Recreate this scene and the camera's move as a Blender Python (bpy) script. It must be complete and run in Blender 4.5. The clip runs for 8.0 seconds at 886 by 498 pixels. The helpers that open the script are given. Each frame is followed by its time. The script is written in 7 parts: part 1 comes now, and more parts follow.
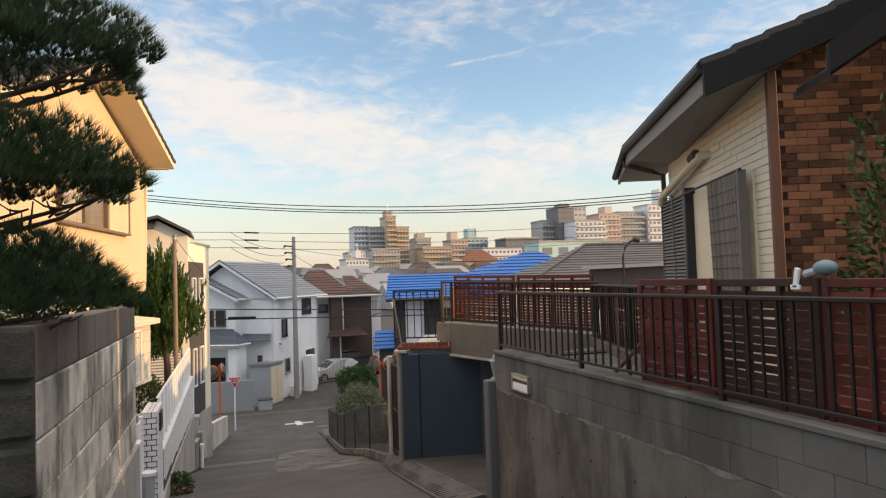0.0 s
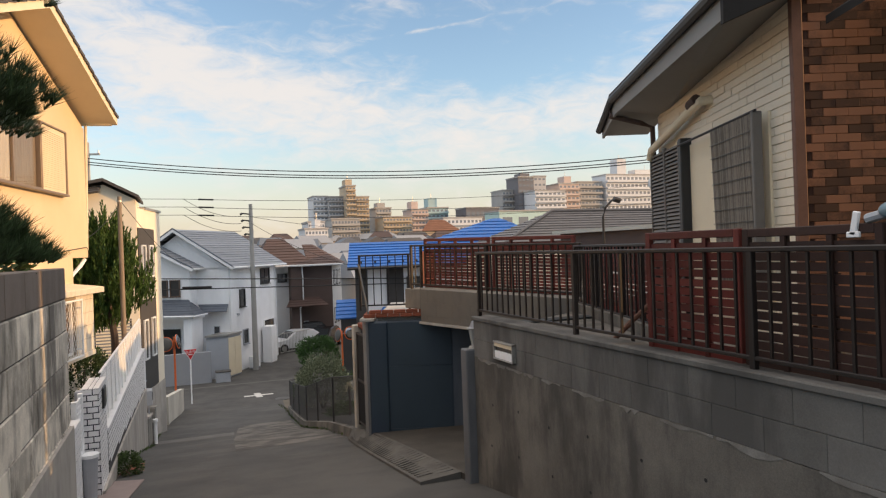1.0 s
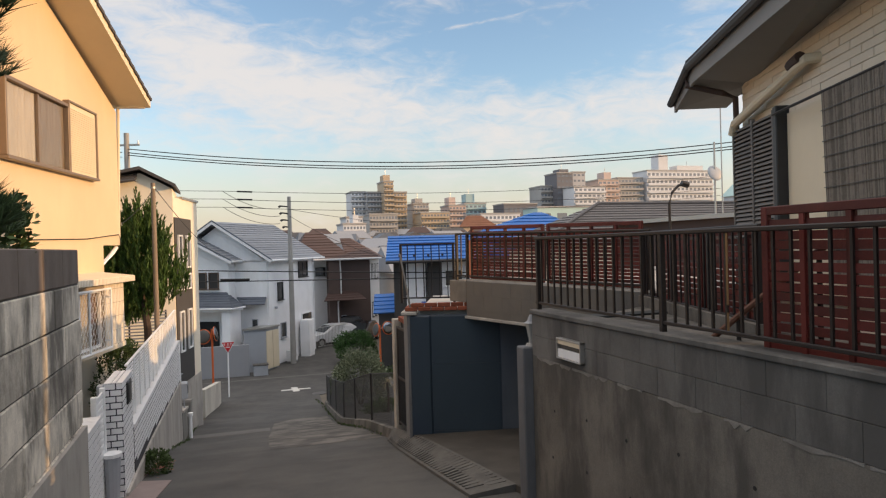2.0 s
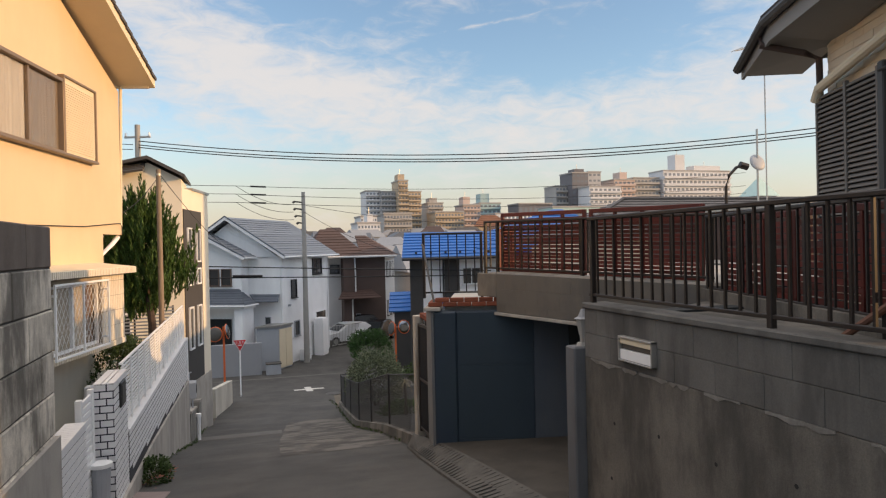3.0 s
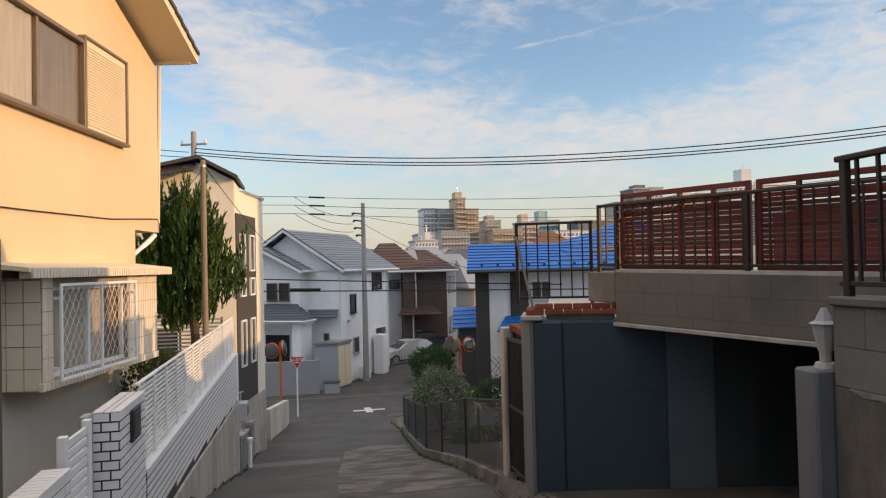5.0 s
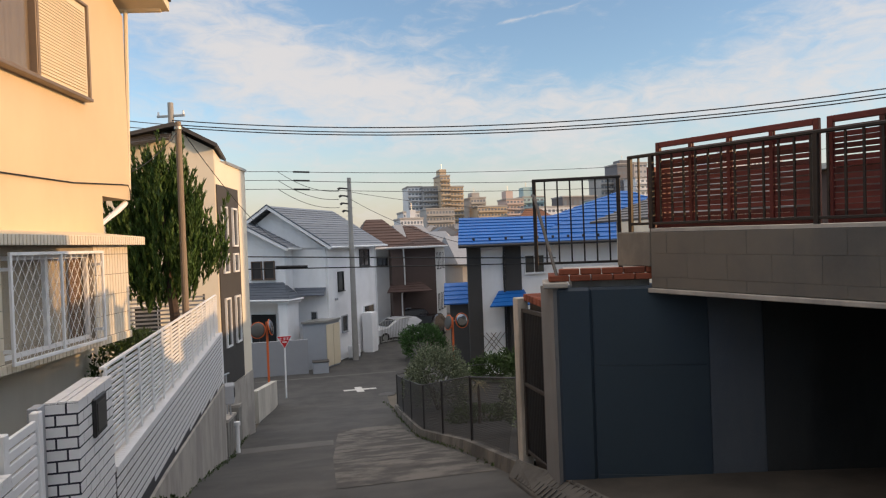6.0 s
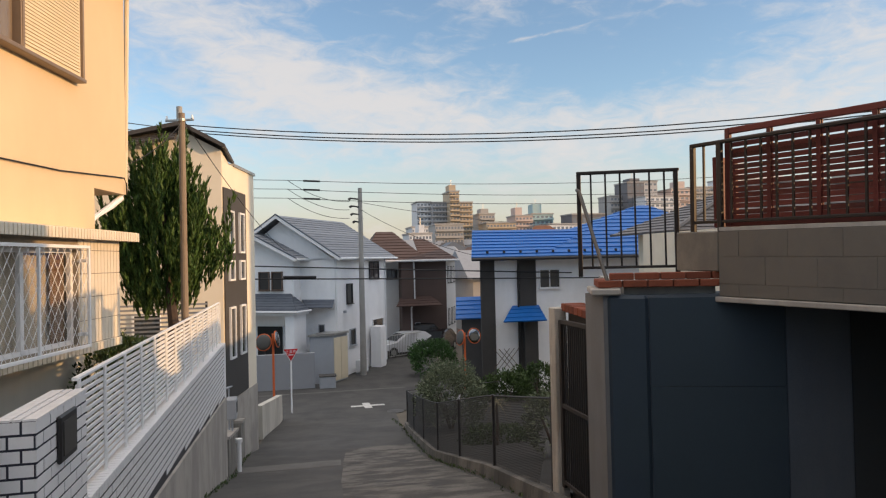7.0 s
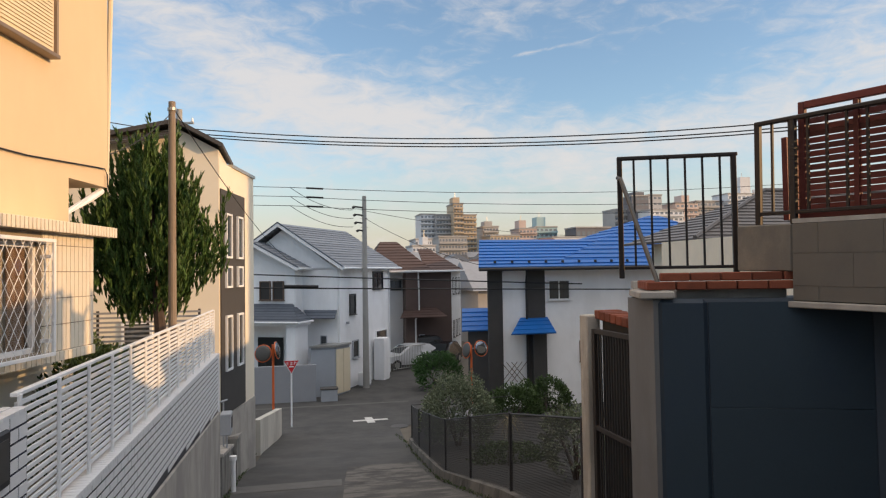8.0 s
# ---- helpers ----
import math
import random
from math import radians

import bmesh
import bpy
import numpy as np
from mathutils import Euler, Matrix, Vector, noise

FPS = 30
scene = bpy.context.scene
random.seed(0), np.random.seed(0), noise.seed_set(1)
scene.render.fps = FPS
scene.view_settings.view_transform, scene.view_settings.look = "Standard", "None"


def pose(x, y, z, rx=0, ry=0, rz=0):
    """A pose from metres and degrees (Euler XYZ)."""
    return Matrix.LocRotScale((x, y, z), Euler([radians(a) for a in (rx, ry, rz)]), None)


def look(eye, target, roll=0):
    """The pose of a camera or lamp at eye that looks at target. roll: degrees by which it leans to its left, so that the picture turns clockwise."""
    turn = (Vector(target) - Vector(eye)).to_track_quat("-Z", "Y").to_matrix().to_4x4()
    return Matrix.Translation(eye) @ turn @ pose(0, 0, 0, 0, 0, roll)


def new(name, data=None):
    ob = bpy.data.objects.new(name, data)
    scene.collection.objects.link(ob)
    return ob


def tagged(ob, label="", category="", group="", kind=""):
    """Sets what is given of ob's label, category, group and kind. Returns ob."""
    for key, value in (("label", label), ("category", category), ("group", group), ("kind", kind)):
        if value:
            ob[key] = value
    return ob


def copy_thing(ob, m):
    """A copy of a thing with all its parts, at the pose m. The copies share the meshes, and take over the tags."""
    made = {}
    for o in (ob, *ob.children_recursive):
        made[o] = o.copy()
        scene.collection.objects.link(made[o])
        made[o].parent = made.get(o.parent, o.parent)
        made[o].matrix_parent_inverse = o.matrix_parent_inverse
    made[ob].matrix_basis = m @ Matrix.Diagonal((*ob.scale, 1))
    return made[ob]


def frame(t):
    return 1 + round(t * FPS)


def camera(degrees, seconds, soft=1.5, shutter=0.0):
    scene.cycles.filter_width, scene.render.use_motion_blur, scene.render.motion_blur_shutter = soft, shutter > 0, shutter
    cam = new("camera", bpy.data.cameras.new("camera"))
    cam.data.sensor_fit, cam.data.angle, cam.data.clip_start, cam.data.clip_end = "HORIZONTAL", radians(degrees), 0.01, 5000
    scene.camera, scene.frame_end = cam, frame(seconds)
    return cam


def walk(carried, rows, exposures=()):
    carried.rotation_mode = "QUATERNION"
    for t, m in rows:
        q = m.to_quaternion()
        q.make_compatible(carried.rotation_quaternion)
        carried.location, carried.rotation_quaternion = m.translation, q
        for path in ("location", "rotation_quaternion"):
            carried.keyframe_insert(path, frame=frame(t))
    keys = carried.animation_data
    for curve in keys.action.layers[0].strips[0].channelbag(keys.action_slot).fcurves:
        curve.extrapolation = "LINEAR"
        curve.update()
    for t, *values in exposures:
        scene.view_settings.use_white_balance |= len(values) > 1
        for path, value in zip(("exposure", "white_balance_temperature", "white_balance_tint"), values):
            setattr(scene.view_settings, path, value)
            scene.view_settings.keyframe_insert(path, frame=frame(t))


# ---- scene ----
cam = camera(65.6, 8.0, 1.2)

PATH = [
    (0, (-0.035, -0.768, 1.705), (0.578, 1.134, 1.794), -1.8),
    (0.5, (0.031, -0.362, 1.638), (0.659, 1.536, 1.714), -1.0),
    (1, (0.06, 0.019, 1.598), (0.78, 1.885, 1.596), -2.0),
    (1.5, (0.144, 0.441, 1.541), (0.825, 2.322, 1.546), -1.3),
    (1.7, (0.165, 0.601, 1.526), (0.814, 2.493, 1.512), -1.3),
    (2.8, (0.309, 1.694, 1.349), (0.898, 3.605, 1.364), -1.6),
    (3, (0.32, 1.874, 1.335), (0.9, 3.788, 1.326), -1.3),
    (3.5, (0.342, 2.388, 1.24), (0.928, 4.3, 1.27), -1.8),
    (4, (0.392, 2.936, 1.17), (0.831, 4.886, 1.243), -1.0),
    (4.2, (0.409, 3.143, 1.158), (0.832, 5.098, 1.184), -0.8),
    (5.3, (0.443, 4.294, 0.991), (0.865, 6.248, 1.045), -1.5),
    (5.5, (0.435, 4.484, 0.959), (0.852, 6.44, 0.985), -1.2),
    (6, (0.386, 4.96, 0.894), (0.849, 6.906, 0.878), -2.2),
    (6.5, (0.403, 5.42, 0.82), (0.782, 7.384, 0.832), -2.4),
    (7, (0.378, 5.868, 0.748), (0.82, 7.818, 0.779), -1.3),
    (7.5, (0.424, 6.313, 0.686), (0.862, 8.263, 0.748), -1.8),
    (8, (0.447, 6.749, 0.631), (0.88, 8.7, 0.699), -0.9),
]
walk(cam, [(t, look(eye, target, roll)) for t, eye, target, roll in PATH], [(0, 1.38, 7150, 13), (1.5, 1.24, 6950, 13), (3, 1.15, 6850, 13), (5.4, 1.08, 6750, 13), (8, 1.08, 6700, 12)])

# ---------------------------------------------------------------- world, sun
SUN_WAY = Vector((-0.90, 0.42, -0.205)).normalized()   # the way the sunlight goes
SKY_GAIN = 0.11


def build_world():
    w = bpy.data.worlds.new("sky")
    scene.world = w
    w.use_nodes = True
    nt = w.node_tree
    nt.nodes.clear()
    N, L = nt.nodes.new, nt.links.new

    def math_node(op, a, b=None, c=None):
        n = N("ShaderNodeMath")
        n.operation = op
        for i, v in enumerate((a, b, c)):
            if v is None:
                continue
            if isinstance(v, (int, float)):
                n.inputs[i].default_value = v
            else:
                L(v, n.inputs[i])
        return n.outputs[0]

    out, bg, sky = N("ShaderNodeOutputWorld"), N("ShaderNodeBackground"), N("ShaderNodeTexSky")
    sky.sky_type, sky.sun_disc = "NISHITA", False
    sky.sun_elevation = math.asin(-SUN_WAY.z)
    sky.sun_rotation = math.atan2(-SUN_WAY.x, -SUN_WAY.y)
    sky.air_density, sky.dust_density, sky.ozone_density = 1.0, 0.6, 2.0
    tc, sep = N("ShaderNodeTexCoord"), N("ShaderNodeSeparateXYZ")
    L(tc.outputs["Generated"], sep.inputs[0])
    az = math_node("ARCTAN2", sep.outputs[0], sep.outputs[1])
    el = math_node("ARCSINE", sep.outputs[2])
    com = N("ShaderNodeCombineXYZ")
    L(az, com.inputs[0])
    L(el, com.inputs[1])
    big, fine = N("ShaderNodeTexNoise"), N("ShaderNodeTexNoise")
    stretch = N("ShaderNodeMapping")
    stretch.inputs["Rotation"].default_value = (0, 0, radians(24))
    stretch.inputs["Scale"].default_value = (5.0, 13.0, 1.0)
    L(com.outputs[0], stretch.inputs[0])
    L(stretch.outputs[0], big.inputs["Vector"])
    big.inputs["Scale"].default_value, big.inputs["Detail"].default_value, big.inputs["Roughness"].default_value = 1.3, 7, 0.55
    big.inputs["Distortion"].default_value = 0.35
    L(stretch.outputs[0], fine.inputs["Vector"])
    fine.inputs["Scale"].default_value, fine.inputs["Detail"].default_value, fine.inputs["Roughness"].default_value = 4.0, 8, 0.62
    fine.inputs["Distortion"].default_value = 0.6
    # a long bank of high cloud that sinks from the left and lifts again to the right
    def bell(value, middle, width):
        k = math_node("DIVIDE", math_node("SUBTRACT", value, middle), width)
        return math_node("EXPONENT", math_node("MULTIPLY", math_node("MULTIPLY", k, k), -1.0))

    d = math_node("SUBTRACT", az, 0.46)
    centre = math_node("MULTIPLY_ADD", math_node("MULTIPLY", d, d), 0.44, 0.172)
    bank = bell(math_node("SUBTRACT", el, centre), 0.0, 0.06)
    cover = math_node("ADD", math_node("MULTIPLY", bank, 0.36), math_node("MULTIPLY", big.outputs[0], 0.75))
    cover = math_node("ADD", cover, math_node("MULTIPLY", math_node("SUBTRACT", fine.outputs[0], 0.5), 0.95))
    # a veil below the bank on one side, clear blue above it on the other, and ragged tufts higher up
    for middle, wide, level, tall, gain in ((0.0, 0.22, 0.22, 0.09, 0.22), (0.47, 0.16, 0.268, 0.045, -0.26), (0.14, 0.12, 0.33, 0.03, -0.20), (0.75, 0.14, 0.30, 0.05, 0.12), (0.29, 0.05, 0.36, 0.05, 0.17), (0.02, 0.03, 0.35, 0.02, 0.16)):
        patch = math_node("MULTIPLY", bell(az, middle, wide), bell(el, level, tall))
        cover = math_node("MULTIPLY_ADD", patch, gain, cover)
    # a thin broken vapour trail
    trail = math_node("MULTIPLY_ADD", az, 0.135, 0.2605)
    trail = math_node("MULTIPLY", bell(math_node("SUBTRACT", el, trail), 0.0, 0.0028), bell(az, 0.36, 0.10))
    cover = math_node("MULTIPLY_ADD", math_node("MULTIPLY", trail, fine.outputs[0]), 0.55, cover)
    ramp = N("ShaderNodeMapRange")
    ramp.interpolation_type = "SMOOTHSTEP"
    L(cover, ramp.inputs[0])
    ramp.inputs[1].default_value, ramp.inputs[2].default_value = 0.28, 0.98
    ramp.inputs[3].default_value, ramp.inputs[4].default_value = 0.0, 0.9
    haze = N("ShaderNodeMapRange")
    haze.interpolation_type = "SMOOTHSTEP"
    L(el, haze.inputs[0])
    haze.inputs[1].default_value, haze.inputs[2].default_value = 0.2, -0.01
    haze.inputs[3].default_value, haze.inputs[4].default_value = 0.0, 0.85
    mixh, mixc = N("ShaderNodeMix"), N("ShaderNodeMix")
    for m in (mixh, mixc):
        m.data_type = "RGBA"
    L(haze.outputs[0], mixh.inputs[0])
    L(sky.outputs[0], mixh.inputs[6])
    mixh.inputs[7].default_value = (2.65, 2.33, 2.05, 1)
    L(ramp.outputs[0], mixc.inputs[0])
    L(mixh.outputs[2], mixc.inputs[6])
    mixc.inputs[7].default_value = (3.2, 3.16, 3.14, 1)
    # cloud overhead, out of view, is thickened and brightened to fill the shade
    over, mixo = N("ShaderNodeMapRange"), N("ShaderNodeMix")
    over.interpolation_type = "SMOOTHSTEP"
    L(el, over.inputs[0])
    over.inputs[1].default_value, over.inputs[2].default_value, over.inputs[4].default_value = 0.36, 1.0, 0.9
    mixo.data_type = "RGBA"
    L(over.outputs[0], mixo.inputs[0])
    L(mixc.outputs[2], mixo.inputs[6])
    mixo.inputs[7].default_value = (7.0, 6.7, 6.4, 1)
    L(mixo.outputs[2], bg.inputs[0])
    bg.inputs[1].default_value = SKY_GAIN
    L(bg.outputs[0], out.inputs[0])


build_world()
sun = new("sun", bpy.data.lights.new("sun", "SUN"))
sun.data.energy, sun.data.angle, sun.data.color = 1.65, radians(0.6), (1.0, 0.60, 0.27)
sun.matrix_world = look((40, -30, 30), Vector((40, -30, 30)) + SUN_WAY)

# ---------------------------------------------------------------- materials


def material(name, colour, rough=0.8, vary=0.15, scale=6.0, fine=60.0, bump=0.15, metal=0.0, stain=0.0, stain_colour=(0.05, 0.045, 0.04),
             streak=1.0, per_piece=0.0, stain_scale=1.2, stain_grain=None, grain=(1, 1, 1), bump_dist=0.01, spec=0.4):
    """Two scales of variation, fine relief, and stains with a shape of their own (streak: how much they run down)."""
    m = bpy.data.materials.new(name)
    m.use_nodes = True
    nt = m.node_tree
    N, L = nt.nodes.new, nt.links.new
    b = nt.nodes["Principled BSDF"]
    b.inputs["Roughness"].default_value, b.inputs["Metallic"].default_value = rough, metal
    b.inputs["Specular IOR Level"].default_value = spec
    geo, mapg = N("ShaderNodeNewGeometry"), N("ShaderNodeMapping")
    mapg.inputs["Scale"].default_value = grain
    L(geo.outputs["Position"], mapg.inputs[0])
    n1, n2 = N("ShaderNodeTexNoise"), N("ShaderNodeTexNoise")
    for n, sc, det in ((n1, scale, 5), (n2, fine, 4)):
        n.inputs["Scale"].default_value, n.inputs["Detail"].default_value, n.inputs["Roughness"].default_value = sc, det, 0.6
        L(mapg.outputs[0], n.inputs["Vector"])
    add = N("ShaderNodeMath")
    add.operation = "MULTIPLY_ADD"
    L(n1.outputs[0], add.inputs[0])
    add.inputs[1].default_value = 0.65
    half = N("ShaderNodeMath")
    half.operation = "MULTIPLY"
    L(n2.outputs[0], half.inputs[0])
    half.inputs[1].default_value = 0.35
    L(half.outputs[0], add.inputs[2])
    fac = add.outputs[0]
    if per_piece:
        info = N("ShaderNodeObjectInfo")
        isl = N("ShaderNodeNewGeometry")
        both = N("ShaderNodeMath")
        both.operation = "ADD"
        L(info.outputs["Random"], both.inputs[0])
        L(isl.outputs["Random Per Island"], both.inputs[1])
        wrap = N("ShaderNodeMath")
        wrap.operation = "FRACT"
        L(both.outputs[0], wrap.inputs[0])
        mp = N("ShaderNodeMath")
        mp.operation = "MULTIPLY_ADD"
        L(wrap.outputs[0], mp.inputs[0])
        mp.inputs[1].default_value = per_piece
        L(fac, mp.inputs[2])
        sub = N("ShaderNodeMath")
        sub.operation = "SUBTRACT"
        L(mp.outputs[0], sub.inputs[0])
        sub.inputs[1].default_value = per_piece / 2
        fac = sub.outputs[0]
    ramp = N("ShaderNodeMix")
    ramp.data_type = "RGBA"
    rng = N("ShaderNodeMapRange")
    L(fac, rng.inputs[0])
    rng.inputs[1].default_value, rng.inputs[2].default_value = 0.3, 0.7
    L(rng.outputs[0], ramp.inputs[0])
    ramp.inputs[6].default_value = (*[c * (1 - vary) for c in colour], 1)
    ramp.inputs[7].default_value = (*[min(1, c * (1 + vary)) for c in colour], 1)
    col = ramp.outputs[2]
    if stain:
        mp2, n3 = N("ShaderNodeMapping"), N("ShaderNodeTexNoise")
        mp2.inputs["Scale"].default_value = stain_grain or (1, 1, 1 / streak)
        L(geo.outputs["Position"], mp2.inputs[0])
        L(mp2.outputs[0], n3.inputs["Vector"])
        n3.inputs["Scale"].default_value, n3.inputs["Detail"].default_value, n3.inputs["Roughness"].default_value = stain_scale, 8, 0.65
        r2, mx = N("ShaderNodeMapRange"), N("ShaderNodeMix")
        r2.interpolation_type = "SMOOTHSTEP"
        L(n3.outputs[0], r2.inputs[0])
        r2.inputs[1].default_value, r2.inputs[2].default_value = 0.42, 0.62
        r2.inputs[4].default_value = stain
        mx.data_type = "RGBA"
        L(r2.outputs[0], mx.inputs[0])
        L(col, mx.inputs[6])
        mx.inputs[7].default_value = (*stain_colour, 1)
        col = mx.outputs[2]
    L(col, b.inputs["Base Color"])
    if bump:
        bp = N("ShaderNodeBump")
        bp.inputs["Strength"].default_value, bp.inputs["Distance"].default_value = bump, bump_dist
        L(fac, bp.inputs["Height"])
        L(bp.outputs[0], b.inputs["Normal"])
    return m


def glass_material(name, tint=(0.03, 0.035, 0.04), rough=0.04):
    m = bpy.data.materials.new(name)
    m.use_nodes = True
    b = m.node_tree.nodes["Principled BSDF"]
    b.inputs["Base Color"].default_value = (*tint, 1)
    b.inputs["Roughness"].default_value = rough
    b.inputs["Specular IOR Level"].default_value = 0.8
    return m


ASPHALT = material("asphalt", (0.062, 0.061, 0.060), 0.9, 0.3, 1.2, 160, 0.5, stain=0.45, stain_colour=(0.105, 0.10, 0.094), stain_scale=0.8)
ASPHALT_OLD = material("old_asphalt", (0.060, 0.057, 0.054), 0.92, 0.3, 2.5, 120, 0.6, stain=0.75, stain_colour=(0.17, 0.158, 0.143), stain_scale=1.7, stain_grain=(0.8, 1.0, 1))
CONCRETE = material("concrete", (0.142, 0.130, 0.114), 0.9, 0.4, 1.3, 90, 0.5, stain=0.85, stain_colour=(0.058, 0.055, 0.050), streak=3.0, stain_scale=2.0)
CONCRETE_PALE = material("pale_concrete", (0.40, 0.375, 0.34), 0.9, 0.14, 2.0, 90, 0.2, stain=0.5, stain_colour=(0.2, 0.19, 0.18), streak=3, stain_scale=2.0)
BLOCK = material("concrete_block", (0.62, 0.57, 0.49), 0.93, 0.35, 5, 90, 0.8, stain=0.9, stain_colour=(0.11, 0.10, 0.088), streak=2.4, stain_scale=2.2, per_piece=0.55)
GROUND = material("ground", (0.12, 0.105, 0.085), 0.95, 0.3, 0.4, 30, 0.3)
STUCCO = material("yellow_stucco", (0.70, 0.555, 0.375), 0.88, 0.05, 1.0, 180, 0.25, stain=0.12, stain_colour=(0.5, 0.38, 0.22), streak=4, stain_scale=0.9)
CREAM = material("cream_paint", (0.74, 0.64, 0.47), 0.7, 0.05, 2, 80, 0.1)
WHITE = material("white_paint", (0.89, 0.89, 0.90), 0.7, 0.05, 1.5, 90, 0.12, stain=0.12, stain_colour=(0.5, 0.5, 0.48), streak=4)
WHITE_METAL = material("white_metal", (0.82, 0.83, 0.84), 0.45, 0.04, 5, 120, 0.05)
GREY_PAINT = material("grey_paint", (0.30, 0.31, 0.33), 0.75, 0.06, 1.5, 90, 0.12)
DARK_PANEL = material("dark_panel", (0.058, 0.055, 0.053), 0.7, 0.1, 2, 90, 0.1)
NAVY = material("navy_paint", (0.029, 0.047, 0.064), 0.55, 0.12, 1.0, 70, 0.18, stain=0.5, stain_colour=(0.022, 0.036, 0.066), streak=2, stain_scale=0.9)
NAVY_PALE = material("faded_navy_paint", (0.075, 0.092, 0.115), 0.7, 0.2, 1.2, 70, 0.2, stain=0.5, stain_colour=(0.10, 0.115, 0.13), streak=4, stain_scale=1.6)
RAIL_METAL = material("brown_rail_metal", (0.017, 0.013, 0.012), 0.5, 0.2, 12, 120, 0.1)
RED_LATTICE = material("red_stained_wood", (0.105, 0.018, 0.014), 0.55, 0.35, 7, 70, 0.3, per_piece=0.5)
DARK_LATTICE = material("dark_brown_wood", (0.036, 0.016, 0.012), 0.65, 0.35, 7, 70, 0.3, per_piece=0.5)
ORANGE_BRICK = material("orange_brick", (0.21, 0.06, 0.032), 0.85, 0.2, 12, 90, 0.4, per_piece=0.5)
ROOF_GREY = material("grey_roof_tile", (0.23, 0.245, 0.27), 0.7, 0.12, 3, 60, 0.2, per_piece=0.3)
ROOF_BROWN = material("brown_roof_tile", (0.075, 0.046, 0.040), 0.75, 0.15, 3, 60, 0.2, per_piece=0.3)
ROOF_BLUE = material("blue_roof_tile", (0.008, 0.125, 0.42), 0.45, 0.12, 3, 40, 0.1, per_piece=0.25)
ROOF_DARK = material("dark_roof_tile", (0.07, 0.066, 0.066), 0.75, 0.15, 3, 60, 0.2, per_piece=0.3)
BROWN_WALL = material("brown_siding", (0.085, 0.058, 0.05), 0.8, 0.1, 2, 80, 0.15)
GLASS = glass_material("window_glass")
DARK = material("dark_gap", (0.02, 0.02, 0.02), 0.8, 0.1, 3, 50, 0)
BLACK_METAL = material("black_metal", (0.03, 0.029, 0.03), 0.5, 0.15, 10, 100, 0.05)
POLE_CONCRETE = material("pole_concrete", (0.33, 0.32, 0.30), 0.85, 0.1, 3, 90, 0.15)
POLE_WOOD = material("weathered_pole", (0.25, 0.20, 0.155), 0.85, 0.2, 8, 70, 0.3, grain=(3, 3, 0.3))
WIRE = material("wire_rubber", (0.015, 0.015, 0.016), 0.6, 0.1, 4, 50, 0)
SOFFIT = material("soffit_board", (0.25, 0.243, 0.232), 0.8, 0.05, 3, 60, 0.05)
BEIGE_SIDING = material("beige_siding", (0.76, 0.66, 0.52), 0.8, 0.07, 3, 70, 0.12, per_piece=0.12)
BROWN_BRICK = material("brown_brick", (0.165, 0.07, 0.037), 0.75, 0.6, 8, 70, 0.3, per_piece=0.9)
TILE_WHITE = material("white_glazed_brick", (0.82, 0.82, 0.83), 0.35, 0.05, 9, 90, 0.05, per_piece=0.2)
MORTAR_DARK = material("dark_mortar", (0.035, 0.038, 0.055), 0.9, 0.15, 9, 90, 0.2)
FOLIAGE = material("foliage", (0.05, 0.085, 0.022), 0.6, 0.35, 4, 30, 0, per_piece=0.7)
JUNIPER = material("juniper_leaf", (0.058, 0.115, 0.024), 0.6, 0.35, 3, 25, 0, per_piece=0.7)
PINE = material("pine_needle", (0.048, 0.082, 0.032), 0.55, 0.3, 4, 30, 0, per_piece=0.7)
SAGE = material("sage_leaf", (0.15, 0.18, 0.11), 0.65, 0.3, 4, 30, 0, per_piece=0.7)
BARK = material("bark", (0.07, 0.05, 0.04), 0.9, 0.3, 10, 60, 0.6)
ORANGE_PAINT = material("orange_paint", (0.62, 0.13, 0.035), 0.5, 0.1, 6, 60, 0.05)
RED_PAINT = material("red_sign", (0.55, 0.02, 0.025), 0.45, 0.06, 6, 60, 0.02)
ROAD_WHITE = material("road_paint", (0.62, 0.61, 0.58), 0.8, 0.15, 8, 120, 0.2, stain=0.35, stain_colour=(0.25, 0.25, 0.25), stain_scale=6)

# ---------------------------------------------------------------- builders


def part(name, bm, mat, parent=None, label="", smooth=False, shade_flat=True):
    me = bpy.data.meshes.new(name)
    bm.normal_update()
    bm.to_mesh(me)
    bm.free()
    for p in me.polygons:
        p.use_smooth = smooth
    me.materials.append(mat)
    ob = new(name, me)
    if parent is not None:
        ob.parent = parent
    if label:
        ob["label"] = label
    for extra in PENDING:
        me2 = bpy.data.meshes.new("roof_course")
        extra.normal_update()
        extra.to_mesh(me2)
        extra.free()
        me2.materials.append(mat)
        new("roof_course", me2).parent = ob
    PENDING.clear()
    return ob


PENDING = []   # roof courses that wait for their roof


def thing(name, label, category, m=None, group="", kind=""):
    ob = new(name)
    ob.empty_display_size = 0.2
    if m is not None:
        ob.matrix_world = m
    return tagged(ob, label, category, group, kind)


def box(bm, x0, x1, y0, y1, z0, z1, bevel=0.0):
    m = Matrix.Translation(((x0 + x1) / 2, (y0 + y1) / 2, (z0 + z1) / 2)) @ Matrix.Diagonal((abs(x1 - x0), abs(y1 - y0), abs(z1 - z0), 1))
    r = bmesh.ops.create_cube(bm, size=1, matrix=m)
    if bevel:
        es = list({e for v in r["verts"] for e in v.link_edges})
        bmesh.ops.bevel(bm, geom=es, offset=bevel, segments=1, affect="EDGES")
    return bm


